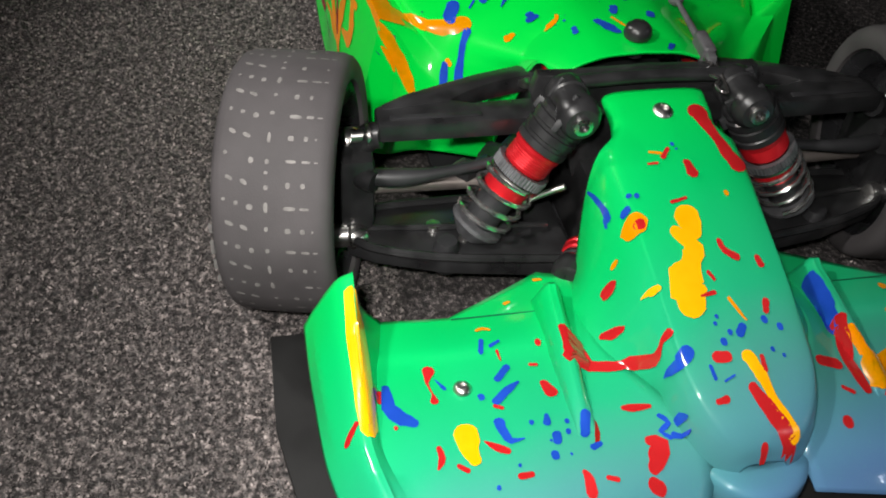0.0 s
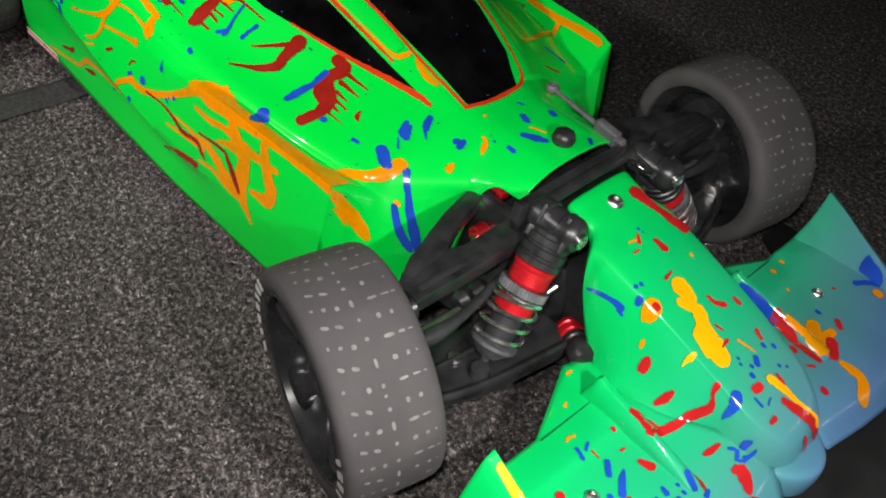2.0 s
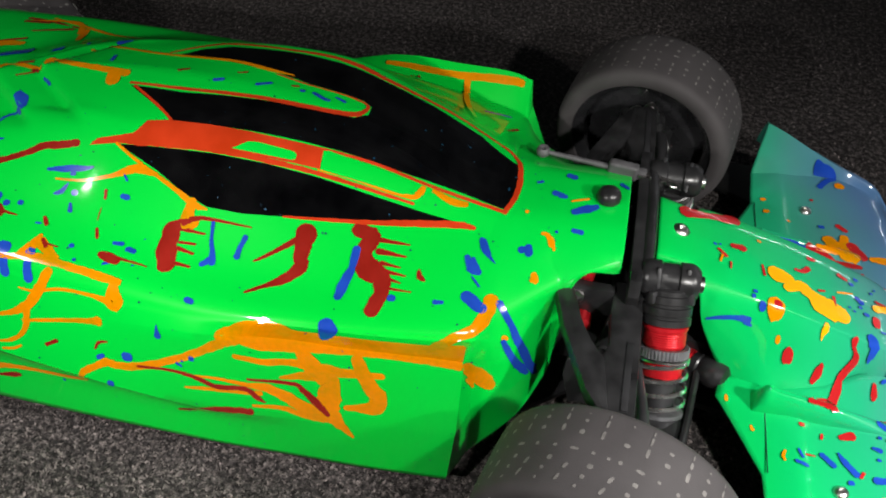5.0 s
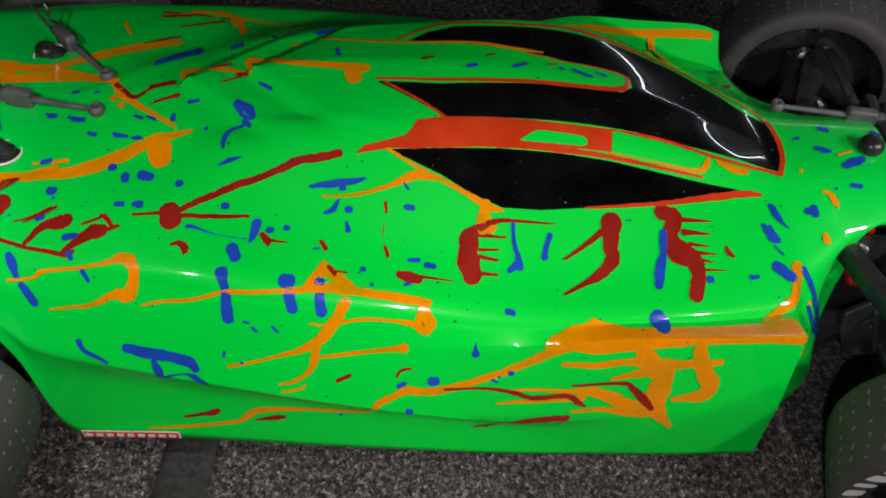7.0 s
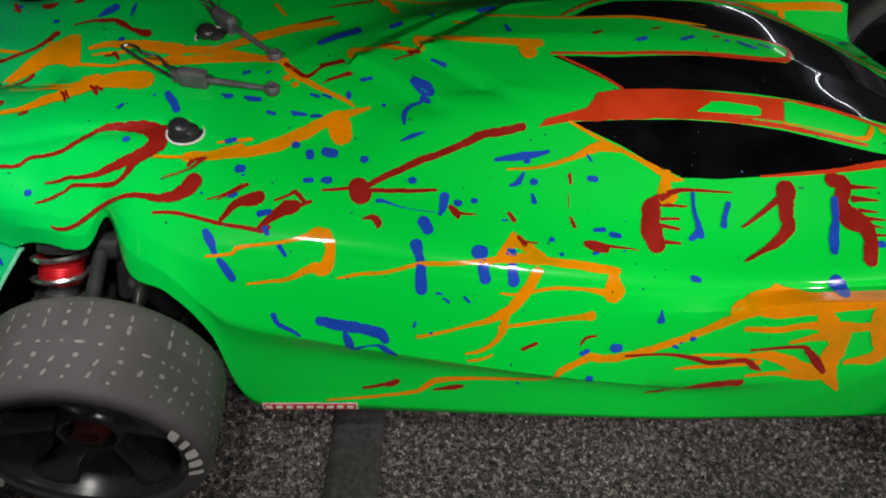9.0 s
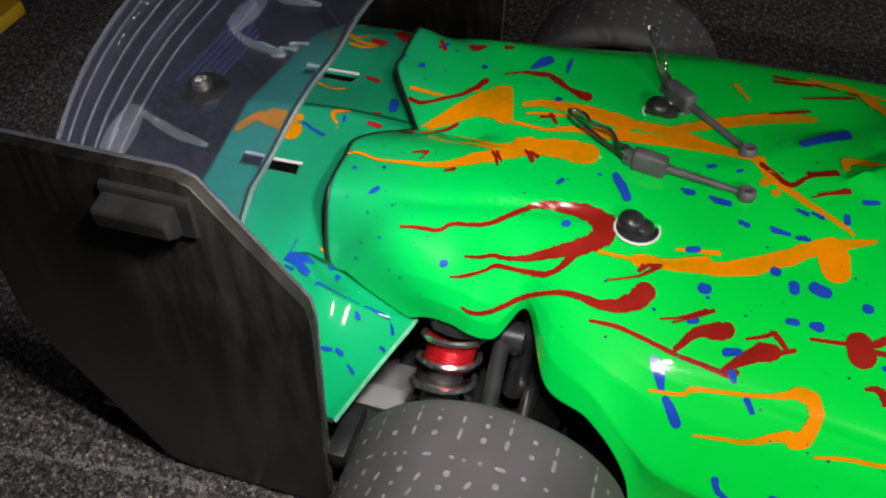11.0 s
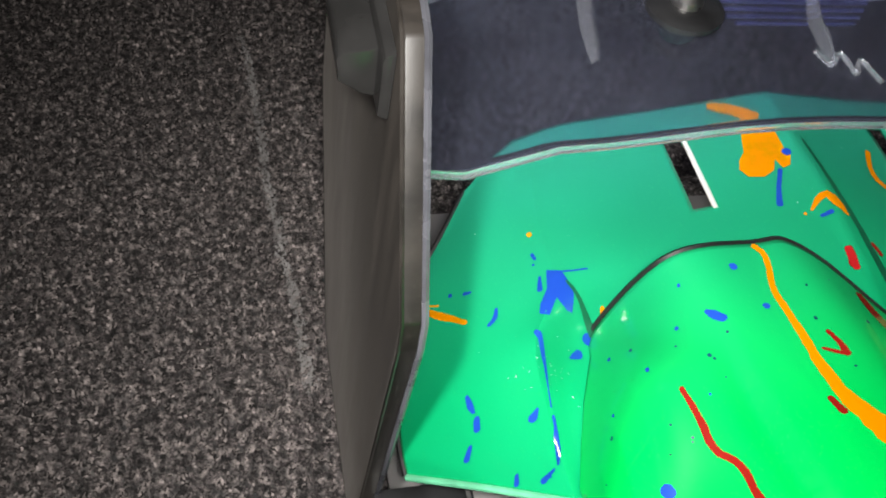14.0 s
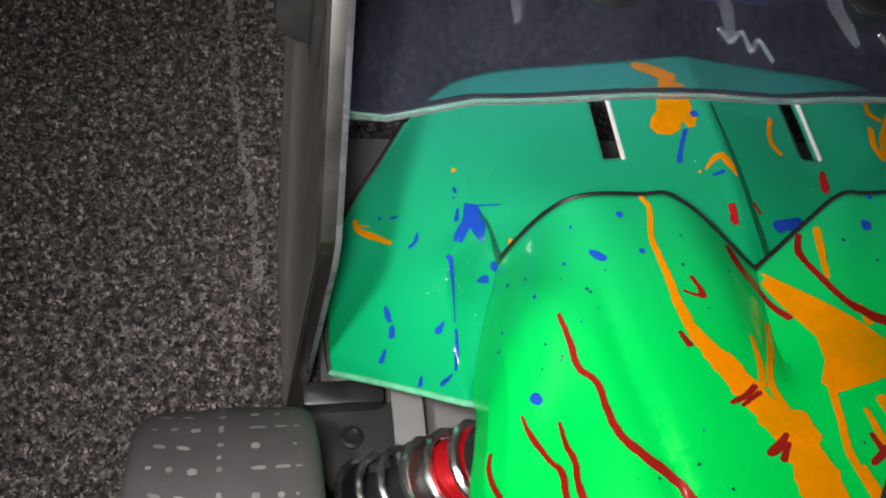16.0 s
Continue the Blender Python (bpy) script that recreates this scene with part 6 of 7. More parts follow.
splash(BODY, BLUE, SIDE, [(13.4, -20.6, 0.6), (13.5, -22.8, 1.5), (13.6, -24.6, 3.2)], [(24.8, -8.3, 2.3), (26.9, -8.9, 2.3)], [(-15.3, -39, 2), (-13.1, -37.8, 1.8)], [(-1.8, -36.5, 4.2)], [(27.7, -32.2, 2.2)], [(20.8, -35.3, 1.3), (22.6, -36.2, 1.1)], [(23.3, -34, 1.1)], [(-11, -49.9, 2.7)], [(-38.9, -53.8, 1.2)])
splash(BODY, BLUE, SIDE, [(-45.2, 26.6, 1.1), (-42, 28, 2.6), (-40, 31.7, 0.9)], [(-36, 28.2, 2.8)], [(-36.7, 23.2, 1.3), (-35.9, 20.4, 2.2)], [(-14.2, 29.9, 2.4), (-12, 29.6, 2.4)])
splash(BODY, RED, SIDE, [(-22.2, 31.2, 1.5), (-21.8, 27.9, 1.3)], [(-22.5, 23.6, 0.4), (-22.8, 18.2, 0.4)], [(-21.8, 14.4, 1.3), (-20.5, 10.8, 1.3)])
splash(BODY, RED, SIDE, [(-45.8, 15.6, 1.7), (-44, 13.1, 1.9)])
splash(BODY, BLUE, SIDE, [(-48.4, 12.9, 0.9), (-46.3, 13, 0.6)], [(-12.6, 9.7, 1.5), (-9.2, 9.8, 2.1)], [(-6, 8, 2.3), (-3.2, 7.5, 2.1)], [(-29.5, 5.7, 2.1)], [(-26, 0.2, 1.5)], [(-13.5, 0.5, 1.3), (-11.4, 1, 0.8)], [(-1.5, 1.6, 0.8)], [(-0.3, 13.3, 0.6)])
splash(BODY, RED, SIDE, [(-42.4, 6.4, 1.5), (-40.1, 3.9, 1.9)], [(-40.6, 4.9, 0.8), (-35.1, 4.3, 0.6)])
splash(BODY, RED, SIDE, [(-16.2, 4.2, 2.5), (-12.8, 3.4, 4.2), (-8.9, 2.5, 3.4)], [(-9, 3.7, 1.3), (1.7, 2.5, 0.6), (4.2, 2, 0.4)])
splash(BODY, ORANGE, SIDE, [(16.1, 32.1, 4.3), (15.5, 27.1, 5.6), (16.2, 22.2, 7.3), (18.7, 23.6, 4.3)])
splash(BODY, RED, SIDE, [(10.3, 19.3, 7.3), (9.6, 11.7, 8.2), (11.3, 4.7, 7.7)], [(11.5, 21.9, 3.5), (20.6, 25.7, 2), (29.3, 25.9, 1.3), (42.6, 25.3, 0.7)], [(14.2, 20, 1.7), (24, 19.5, 0.9)], [(14.3, 14.4, 1.3), (20.9, 14.6, 1.1)], [(14.4, 11.8, 1.9), (20.9, 10.5, 1.1)], [(14.5, 5.4, 1.7), (21, 4.9, 1.1)])
splash(BODY, BLUE, SIDE, [(26.7, 24.6, 1.7), (27.3, 17.6, 1.5), (29.2, 11.2, 2.6), (29.7, 8.2, 3)], [(25.7, 6.8, 2.2), (28.4, 9, 3)])
splash(BODY, BLUE, SIDE, [(41.1, 20.7, 2.4), (39.7, 15.8, 2), (39.3, 12.3, 2.8)])
splash(BODY, RED, SIDE, [(65.4, 26.6, 8.5), (65.4, 22.4, 7.6), (65.2, 16.6, 5.8), (66, 11.8, 5.8), (60.5, 6, 4), (53.7, 2, 2), (46.9, -1.6, 1.1)], [(62, 23.1, 2.7), (55, 17.4, 2), (49.4, 13.3, 1.3), (46.8, 11.7, 0.9)])
splash(BODY, RED, SIDE, [(86, 31.6, 5.6), (91.8, 29.6, 7), (90, 21.9, 6.9), (93.5, 15.7, 9.7), (99, 13.2, 7.9), (100.7, 6.6, 6), (98.9, -0.4, 6.4)], [(95, 28.8, 2.3), (107.6, 28.7, 0.7)], [(95.9, 23.9, 2.8), (107.1, 23.4, 0.7)], [(98, 19.2, 1.9), (105.7, 18.5, 0.7)], [(99, 16.1, 2.1), (108.7, 15.3, 0.7)], [(101.1, 13.2, 1.9), (107.4, 12.1, 0.5)], [(101.9, 9.1, 1.4), (112.5, 9.1, 0.5)])
splash(BODY, BLUE, SIDE, [(86.9, 23.1, 3.5), (86.6, 15.1, 3), (85.1, 8.4, 4.5), (84.1, 2.7, 3.4)])
splash(BODY, RED, SIDE, [(113.7, 18.6, 1), (114.6, 15.9, 2.6), (116.6, 14.8, 1.2)])
splash(BODY, BLUE, SIDE, [(136.3, 36.3, 2.3), (138.5, 31.6, 2.3), (143.7, 27, 0.5)], [(134.5, 27.6, 1.5), (135.1, 23.4, 5.4), (137.4, 22.1, 3)], [(135.3, 19.7, 0.7), (139, 16.1, 1)], [(156.5, 36.2, 3.4), (156.8, 33.8, 3.4)], [(123, 6.7, 2.1), (125.7, 7, 1.7)], [(105.4, 5.4, 3)])
splash(BODY, BLUE, SIDE, [(153.6, 34.8, 3.3), (155.2, 35, 3.1)], [(173.5, 55.5, 2.9), (179.3, 57.7, 3.9), (182.8, 59.3, 2.5)], [(166.2, 62.1, 2), (168.6, 62.2, 2)], [(155.3, 67.6, 1.5), (157.2, 68.2, 1.5)], [(192.8, 72.8, 1.8), (195.8, 71.3, 1.5)], [(137.2, 36.2, 1.9), (140.4, 30.7, 1.6)], [(131.8, 27.7, 2.3), (134, 24.2, 3.7)], [(122.8, 6.5, 1.6), (125.4, 7.1, 0.9)], [(175.7, 46.6, 1.2), (178.1, 46.2, 1.4)])
splash(BODY, ORANGE, SIDE, [(160.6, 24.7, 3.1), (161.6, 22.3, 2.8)], [(161.3, 43.4, 1.4), (163.7, 43.1, 2.2), (165.7, 38.8, 2.1)], [(153, 52.1, 1.5)], [(171.9, 60.5, 1.2), (178.9, 62.7, 1)])
splash(BODY, BLUE, SIDE, [(168.6, 73.4, 2.5), (171.5, 72.9, 2.5)], [(163.6, 63.2, 2.7), (167.3, 62.5, 2.4)], [(174.4, 46.8, 2.1), (177.8, 46.4, 2.4)], [(167.3, 45.1, 1.3)])
splash(BODY, ORANGE, SIDE, [(162.2, 43.7, 1), (165.6, 41.4, 2.6), (167.3, 37.1, 1.3)], [(160.8, 24.8, 2.3), (160.1, 22.4, 2.3)], [(153.1, 52.4, 1.6)])
splash(BODY, VERMILION, TOP, [(-27.7, -11, 1.4), (-2.7, -10.7, 1.8), (30.8, -7.5, 2.3), (53.6, -5.9, 2.5), (70, -2.7, 2.8), (75, 1.9, 2.1), (73.4, 8.2, 1.2), (49, 8.4, 0.9), (32.6, 11.1, 1)])
splash(BODY, VERMILION, TOP, [(-21.3, 16.3, 1.2), (-8.7, 27.6, 1.7), (2.9, 33.1, 2), (29.7, 34, 2), (49.3, 35.4, 2.5), (63, 34.3, 3.3), (76.8, 31.9, 2.8), (92.6, 31.7, 2.3), (114.4, 30.9, 1.8), (133.2, 26.4, 1.3), (143.8, 18.1, 1.9), (146.9, 4.7, 2.6), (146.6, -7.9, 2.5), (143.5, -18.6, 2.2)])
splash(BODY, VERMILION, TOP, [(-1, -29, 1.3), (-10.4, -22.2, 1.3), (-24.8, -12.8, 1.4)])
patch(BODY, WINDOW, TOP, [(-27.6, -12.3), (-2.5, -12.5), (30.8, -8.4), (53.6, -6.2), (72.3, -3.4), (77.4, 1.6), (77.3, 7.9), (73, 9.9), (49, 9.6), (32.6, 12.8), (9, 15.3), (-16.9, 15.6), (-8.4, 24.8), (3.1, 30.6), (37, 33), (56.7, 32.4), (76.7, 30.3), (100.4, 29.6), (124.8, 26.2), (144.2, 14.9), (147.6, -0.8), (143.7, -16.5), (125.8, -17.3), (102.8, -20.8), (78.6, -23.2), (64.8, -24.7), (31.5, -26.8), (-1, -29), (-12.7, -21.5)])
patch(BODY, VERMILION, SIDE, [(-34.4, 49.7), (-31.2, 53.1), (-21.9, 55.7), (-15.5, 57.6), (-12.9, 60.8), (-11.2, 63.7), (-1, 65.4), (16.3, 66), (31.5, 65.7), (65.5, 63.6), (65.5, 54.5), (42.9, 55.7), (21.2, 55.5), (-0.2, 54.3), (-19.5, 52.6)])
patch(BODY, GREEN, SIDE, [(34.4, 61.1), (39.3, 61.4), (53.7, 60), (55.3, 58.8), (55.1, 56.8), (53.4, 56.2), (42.8, 56.6), (28.1, 57.1)])
patch(BODY, GREEN, SIDE, [(65.5, 62.2), (67.5, 62.8), (88.1, 59.3), (102.6, 56.1), (104.3, 54.3), (103.4, 51), (100.3, 49.9), (88.3, 51.5), (65.8, 54.3)])
splash(BODY, VERMILION, SIDE, [(65.5, 63.3, 1.1), (88.1, 60.7, 1.4), (112.7, 55.4, 1.4), (144, 50.3, 1.7)])
splash(BODY, ORANGE, SIDE, [(65.1, 54.1, 1.1), (78.8, 53.2, 1.6), (90.7, 50.9, 1.8), (103.9, 49.5, 2.1), (107, 51.8, 3.3), (108.1, 54.2, 2.4)], [(112.6, 54, 1.7), (120.1, 50.9, 3.4), (126.5, 50.5, 2.9)])
patch(BODY, WINDOW, SIDE, [(-21.6, 52), (-0.1, 53.2), (21.3, 53.8), (43, 53.1), (65.2, 51), (88.4, 47.3), (107.7, 44.3), (125.4, 42.1), (100.4, 37.5), (65.9, 32.9), (37.6, 30.5), (22.6, 30.9), (11.6, 35.3), (-1.6, 42.9), (-12.7, 47.9)])
splash(BODY, VERMILION, SIDE, [(-23.8, 53.5, 2.6), (-13.1, 54, 3.3), (-0.2, 54.7, 3), (21.2, 55.3, 2.6), (43, 54.4, 2.4), (65.2, 52.5, 2), (88.4, 49.3, 1.6), (105.2, 46.8, 1.2)])
splash(BODY, VERMILION, SIDE, [(131.9, 40.8, 1.9), (124.9, 40.9, 3.1), (107.6, 38.3, 3), (88.6, 35.3, 2), (65.9, 32.9, 1.3), (54.9, 32, 0.9)])
splash(BODY, ORANGE, SIDE, [(-22, 52, 1.3), (-8.1, 44.1, 1.7), (5.1, 37.7, 2.1), (17.2, 31.1, 3), (22.6, 29.9, 1.1)])
splash(BODY, ORANGE, SIDE, [(-46.2, 33, 0.9), (-33.3, 34.1, 1.5), (-20.6, 38, 2.2), (-11.2, 42.2, 4.3), (-1.5, 41.2, 2.1)])
splash(BODY, BLUE, SIDE, [(-50.9, 36.7, 1.3), (-42.3, 38, 3.1), (-33.7, 39.3, 2.2), (-30.3, 40.3, 1.1)], [(-38.7, 36.4, 2.4)], [(-15.3, 38.9, 0.9), (-13.7, 36.9, 1.1)])
splash(BODY, ORANGE, TOP, [(-66.9, 22.3, 1.3), (-28.6, 14.3, 1.7), (9, 15.7, 2.2), (27.9, 13.4, 2.4), (39.6, 12.8, 1)])
splash(BODY, BLUE, TOP, [(-45.3, 8.3, 1.7), (-44.3, 3.3, 1.9)], [(8.4, -2.2, 2.1), (11.5, -1.1, 2.1)], [(27.3, 0.1, 1.9), (32.3, 3, 1.9)], [(47.1, 2.9, 2.1)], [(52.2, 3.4, 1.9), (56.4, 1.6, 2.3), (59.5, 1.2, 1.6)], [(61.9, 4.9, 1.2), (65.9, 3.8, 1.7)])
splash(BODY, RED, TOP, [(-9.6, 0.5, 1.6), (-6.2, 2.4, 1.6)], [(16.1, 6.3, 1.2), (19.2, 7.8, 1.4)], [(42, 4.7, 1.4), (44.3, 5.4, 1.2)])
splash(BODY, ORANGE, SIDE, [(-79.9, 85, 2.4), (-82.7, 90.8, 3), (-66.1, 88.4, 2.6), (-49, 86.9, 3.1), (-32.6, 85.8, 4.2)], [(-38.2, 84.8, 7), (-36.9, 81.7, 7.4)])
splash(BODY, ORANGE, SIDE, [(-111.1, 83.2, 2.6), (-110.6, 86.4, 3.4), (-100, 86.7, 2.3), (-84, 84.7, 2.2)])
splash(BODY, RED, SIDE, [(-86, 83.5, 1.5), (-81.6, 83.7, 2)], [(-92, 79.8, 0.7), (-84.4, 82.4, 1)], [(-123.5, 78.5, 1.3), (-114.5, 80.9, 1.8)], [(-119.6, 71.5, 1), (-110.5, 74.5, 2)], [(-97.1, 87.2, 1), (-90.3, 88.7, 1.5)])
splash(BODY, RED, TOP, [(-135.2, 71.1, 2.4), (-120.6, 69.6, 2.4), (-110.2, 67.1, 1.2)], [(-107.3, 66.7, 1.7), (-100.1, 65.4, 1.7)])
splash(BODY, ORANGE, TOP, [(-122.2, 74.2, 1.8), (-98.1, 68.1, 2.3), (-80.4, 63.1, 2.3), (-58.6, 62.7, 1.4)], [(-98.4, 64.2, 4), (-92.8, 47.8, 2.8)])
splash(BODY, BLUE, SIDE, [(-120.4, 92.6, 1.3), (-115.7, 95.7, 3.2), (-109.4, 98.3, 3)])
splash(BODY, BLUE, SIDE, [(-94.3, 100, 2.4), (-90.5, 101.6, 2.6)], [(-55.6, 105.9, 2.3), (-49.6, 107.2, 2.3)], [(-76.2, 105.4, 1.6)])
splash(BODY, RED, SIDE, [(-255.1, 31.3, 0.9), (-248.3, 32.3, 1.4), (-242.3, 32.7, 1.5), (-237.7, 36.0, 1.4), (-231.0, 37.1, 1.5), (-224.9, 38.8, 1.7), (-218.5, 43.1, 1.9), (-212.6, 47.6, 2.3), (-206.9, 49.5, 3.2), (-199.7, 49.6, 4.6), (-193.3, 49.4, 6.1), (-188.2, 47.6, 7.7), (-185.9, 44.6, 8.3), (-187.5, 41.0, 7.1), (-191.5, 37.9, 5.7), (-197.8, 34.9, 4.5), (-202.9, 32.5, 3.6), (-209.8, 29.7, 2.3), (-216.7, 28.4, 1.5), (-221.1, 28.4, 1.5), (-225.6, 26.8, 1.2), (-230.7, 26.0, 0.8)])
splash(BODY, RED, SIDE, [(-234.0, 17.9, 0.7), (-228.8, 19.4, 1.2), (-222.6, 22.7, 1.2), (-219.4, 25.1, 1.5), (-212.6, 25.3, 1.6), (-205.9, 25.4, 2.0), (-201.2, 26.0, 2.1), (-197.2, 29.3, 2.1), (-194.3, 34.2, 3.3), (-191.3, 37.5, 4.7)])
splash(BODY, RED, SIDE, [(-227.6, 8.7, 0.9), (-223.9, 7.7, 1.5), (-218.4, 9.3, 1.5), (-213.2, 12.8, 1.5), (-207.7, 17.0, 1.7), (-199.6, 19.9, 1.7), (-193.9, 21.2, 1.9), (-187.5, 20.8, 2.5), (-181.9, 20.0, 3.2), (-175.9, 21.1, 4.8), (-171.5, 23.8, 6.4), (-169.3, 26.6, 7.4)])
splash(BODY, RED, SIDE, [(-261.4, 59.2, 0.8), (-258.7, 60.1, 1.0), (-256.2, 60.5, 1.5)], [(-257.7, 57.1, 0.6), (-256.6, 58.9, 0.8), (-255.9, 60.4, 1.0)])
splash(BODY, ORANGE, SIDE, [(-283.7, 53.8, 1.3), (-280.4, 54.8, 1.2), (-272.3, 53.6, 1.3), (-263.1, 54.6, 1.6), (-253.8, 55.5, 2.2), (-245.4, 57.5, 3.2), (-238.3, 61.1, 5.4), (-231.0, 64.2, 5.8), (-224.1, 67.9, 7.1), (-216.7, 70.6, 7.9), (-208.6, 71.8, 9.1), (-201.7, 71.5, 9.9), (-198.6, 71.4, 9.4)], [(-250.4, 70.1, 1.0), (-241.4, 69.5, 1.2), (-232.7, 68.4, 1.5), (-225.4, 70.1, 2.1)], [(-245.8, 67.0, 0.7), (-238.7, 67.3, 1.2), (-232.6, 66.8, 1.5)], [(-224.2, 71.2, 5.5), (-220.5, 72.6, 4.6)])
patch(BODY, ORANGE, SIDE, [(-264.7, 73.7), (-256.3, 81.7), (-248.3, 89.2), (-239.9, 95.5), (-234.9, 95.3), (-232.1, 87.9), (-229.8, 79.8), (-232.7, 77.8), (-238.4, 79.9), (-244.8, 79.8), (-252.9, 75.7), (-263.1, 71.1)])
splash(BODY, ORANGE, SIDE, [(-275.3, 87.9, 2.0), (-265.8, 86.8, 1.7), (-260.8, 86.5, 1.1)], [(-252.5, 90.9, 0.9), (-247.5, 91.2, 1.9)], [(-265.7, 72.4, 0.8), (-259.6, 76.2, 1.7)])
splash(BODY, ORANGE, SIDE, [(-230.7, 79.4, 1.7), (-223.1, 79.0, 1.7), (-215.7, 78.7, 1.7), (-206.0, 80.6, 2.2), (-197.8, 81.3, 4.3), (-190.9, 80.7, 4.3)])
splash(BODY, ORANGE, SIDE, [(-227.7, 88.2, 2.7), (-221.6, 90.1, 3.7), (-214.4, 90.3, 4.6), (-205.4, 90.2, 5.6), (-194.2, 88.4, 6.9), (-188.3, 87.2, 7.8)], [(-225.6, 84.4, 1.1), (-219.1, 85.4, 1.8), (-210.6, 86.3, 2.0)], [(-213.0, 80.4, 0.9), (-206.5, 81.5, 1.7)])
splash(BODY, RED, SIDE, [(-271.8, 67.2, 0.8), (-266.5, 68.3, 1.5), (-260.3, 70.5, 1.5), (-254.6, 73.1, 1.6), (-251.7, 75.4, 1.8)])
splash(BODY, RED, SIDE, [(-274.4, 83.3, 1.7), (-269.6, 82.1, 1.7), (-262.2, 84.5, 1.5), (-253.9, 88.2, 1.8), (-249.3, 92.5, 2.6), (-246.8, 96.2, 3.4)])
splash(BODY, RED, SIDE, [(-240.2, 101.2, 0.8), (-232.7, 103.8, 1.5), (-226.6, 104.1, 2.8), (-223.3, 104.5, 2.3), (-217.9, 101.9, 3.0), (-213.2, 99.1, 2.0), (-205.5, 96.6, 4.3)])
splash(BODY, RED, SIDE, [(-246.6, 54.5, 1.0), (-243.5, 55.6, 1.4)], [(-232.5, 65.2, 1.3), (-230.5, 63.4, 1.4), (-229.1, 60.6, 1.0)], [(-231.0, 65.8, 1.1), (-228.3, 62.3, 0.8)], [(-221.1, 68.3, 1.2), (-218.6, 66.4, 2.0), (-217.3, 64.7, 1.6)], [(-219.0, 68.3, 1.0), (-215.9, 66.7, 1.6)], [(-216.5, 85.6, 1.8), (-213.6, 82.3, 1.3)], [(-219.8, 83.8, 1.1), (-215.3, 85.0, 1.3)])
splash(BODY, RED, SIDE, [(-258.8, 112.6, 2.8), (-256.1, 112.4, 3.5), (-253.5, 113.7, 1.9)], [(-244.6, 115.2, 2.1), (-242.0, 115.7, 1.8)], [(-272.3, 113.0, 1.4), (-268.8, 108.7, 2.0)], [(-271.1, 109.5, 1.3)])
splash(BODY, BLUE, SIDE, [(-237.5, 21.9, 2.7), (-237.1, 22.1, 2.5)], [(-270.1, 40.9, 1.1), (-269.0, 41.9, 2.0), (-267.8, 43.1, 1.6)], [(-278.8, 48.6, 1.4)], [(-268.8, 51.1, 1.2)], [(-261.7, 26.1, 0.9)], [(-199.8, 43.8, 2.1), (-198.7, 44.1, 2.1)], [(-205.9, 58.0, 1.5), (-204.6, 59.5, 1.5)], [(-192.4, 64.1, 1.2)], [(-249.6, 103.2, 2.2)], [(-230.7, 106.7, 1.8), (-228.3, 109.6, 4.0), (-225.5, 111.9, 4.8)], [(-216.3, 114.7, 1.0), (-216.5, 111.0, 1.8), (-216.5, 107.2, 1.0)], [(-274.4, 98.5, 1.5)], [(-269.2, 111.3, 1.9)], [(-215.8, 93.3, 2.3)], [(-165.2, 22.2, 1.0)])
splash(BODY, BLUE, SIDE, [(-186.9, 64.9, 2.7), (-184.2, 61.4, 3.4), (-181.4, 57.4, 3.0)])
splash(BODY, BLUE, SIDE, [(-269.0, 34.0, 0.9)], [(-277.7, 37.9, 0.7)], [(-261.6, 26.2, 0.8)], [(-270.5, 17.1, 1.0)], [(-256.2, 15.8, 0.7)], [(-252.5, 35.6, 0.5)])
patch(DECKOB, BLUE, TOP, [(-295.8, -63.4), (-294.8, -60.4), (-289.8, -58.7), (-285.9, -59.6), (-286.1, -61.1), (-288.3, -63.3), (-284.5, -65.9), (-284.8, -67.5), (-287.3, -66.7), (-290.7, -64.5)])
splash(DECKOB, BLUE, TOP, [(-294.8, -62.4, 0.5), (-294.5, -58.5, 0.4), (-294.6, -54.3, 0.4)], [(-281.5, -55.6, 2.7), (-280.9, -53.8, 3.2)], [(-277.1, -61.0, 0.7), (-277.9, -58.7, 2.4)], [(-294.4, -65.2, 0.7), (-291.3, -65.9, 1.2)], [(-301.2, -65.4, 0.8), (-299.8, -65.1, 0.7)], [(-298.3, -65.8, 0.6)], [(-290.4, -75.6, 0.7), (-288.5, -76.2, 1.0), (-287.3, -77.7, 0.8)], [(-297.6, -81.2, 0.9), (-297.3, -80.1, 0.6)], [(-299.0, -84.2, 0.9)])
splash(DECKOB, BLUE, TOP, [(-280.5, -69.2, 1.1), (-277.7, -69.1, 1.3), (-274.0, -68.8, 0.8), (-269.7, -68.6, 0.4), (-265.8, -68.5, 0.4)], [(-263.7, -68.3, 0.8), (-259.4, -68.2, 0.6), (-254.1, -68.4, 0.5)], [(-274.7, -84.1, 0.7), (-272.8, -83.6, 1.1), (-271.3, -83.1, 0.7)], [(-269.7, -82.6, 1.1), (-267.8, -82.6, 1.4)], [(-265.1, -84.3, 0.8), (-263.3, -85.1, 1.4)], [(-266.2, -70.8, 0.6), (-264.9, -71.8, 1.9)], [(-255.5, -76.1, 0.7), (-254.0, -76.3, 1.1)], [(-253.4, -69.3, 0.5), (-252.2, -71.4, 1.2)], [(-252.3, -70.1, 0.4)])
splash(DECKOB, ORANGE, TOP, [(-301.5, -90.4, 1.3), (-298.5, -89.7, 1.3), (-294.8, -86.3, 1.6), (-290.7, -82.2, 1.0)], [(-307.0, -64.7, 1.3)], [(-287.1, -51.3, 1.1), (-286.0, -51.3, 1.1)], [(-284.2, -51.0, 1.8)], [(-299.4, -89.0, 0.4), (-298.1, -87.0, 0.4)])
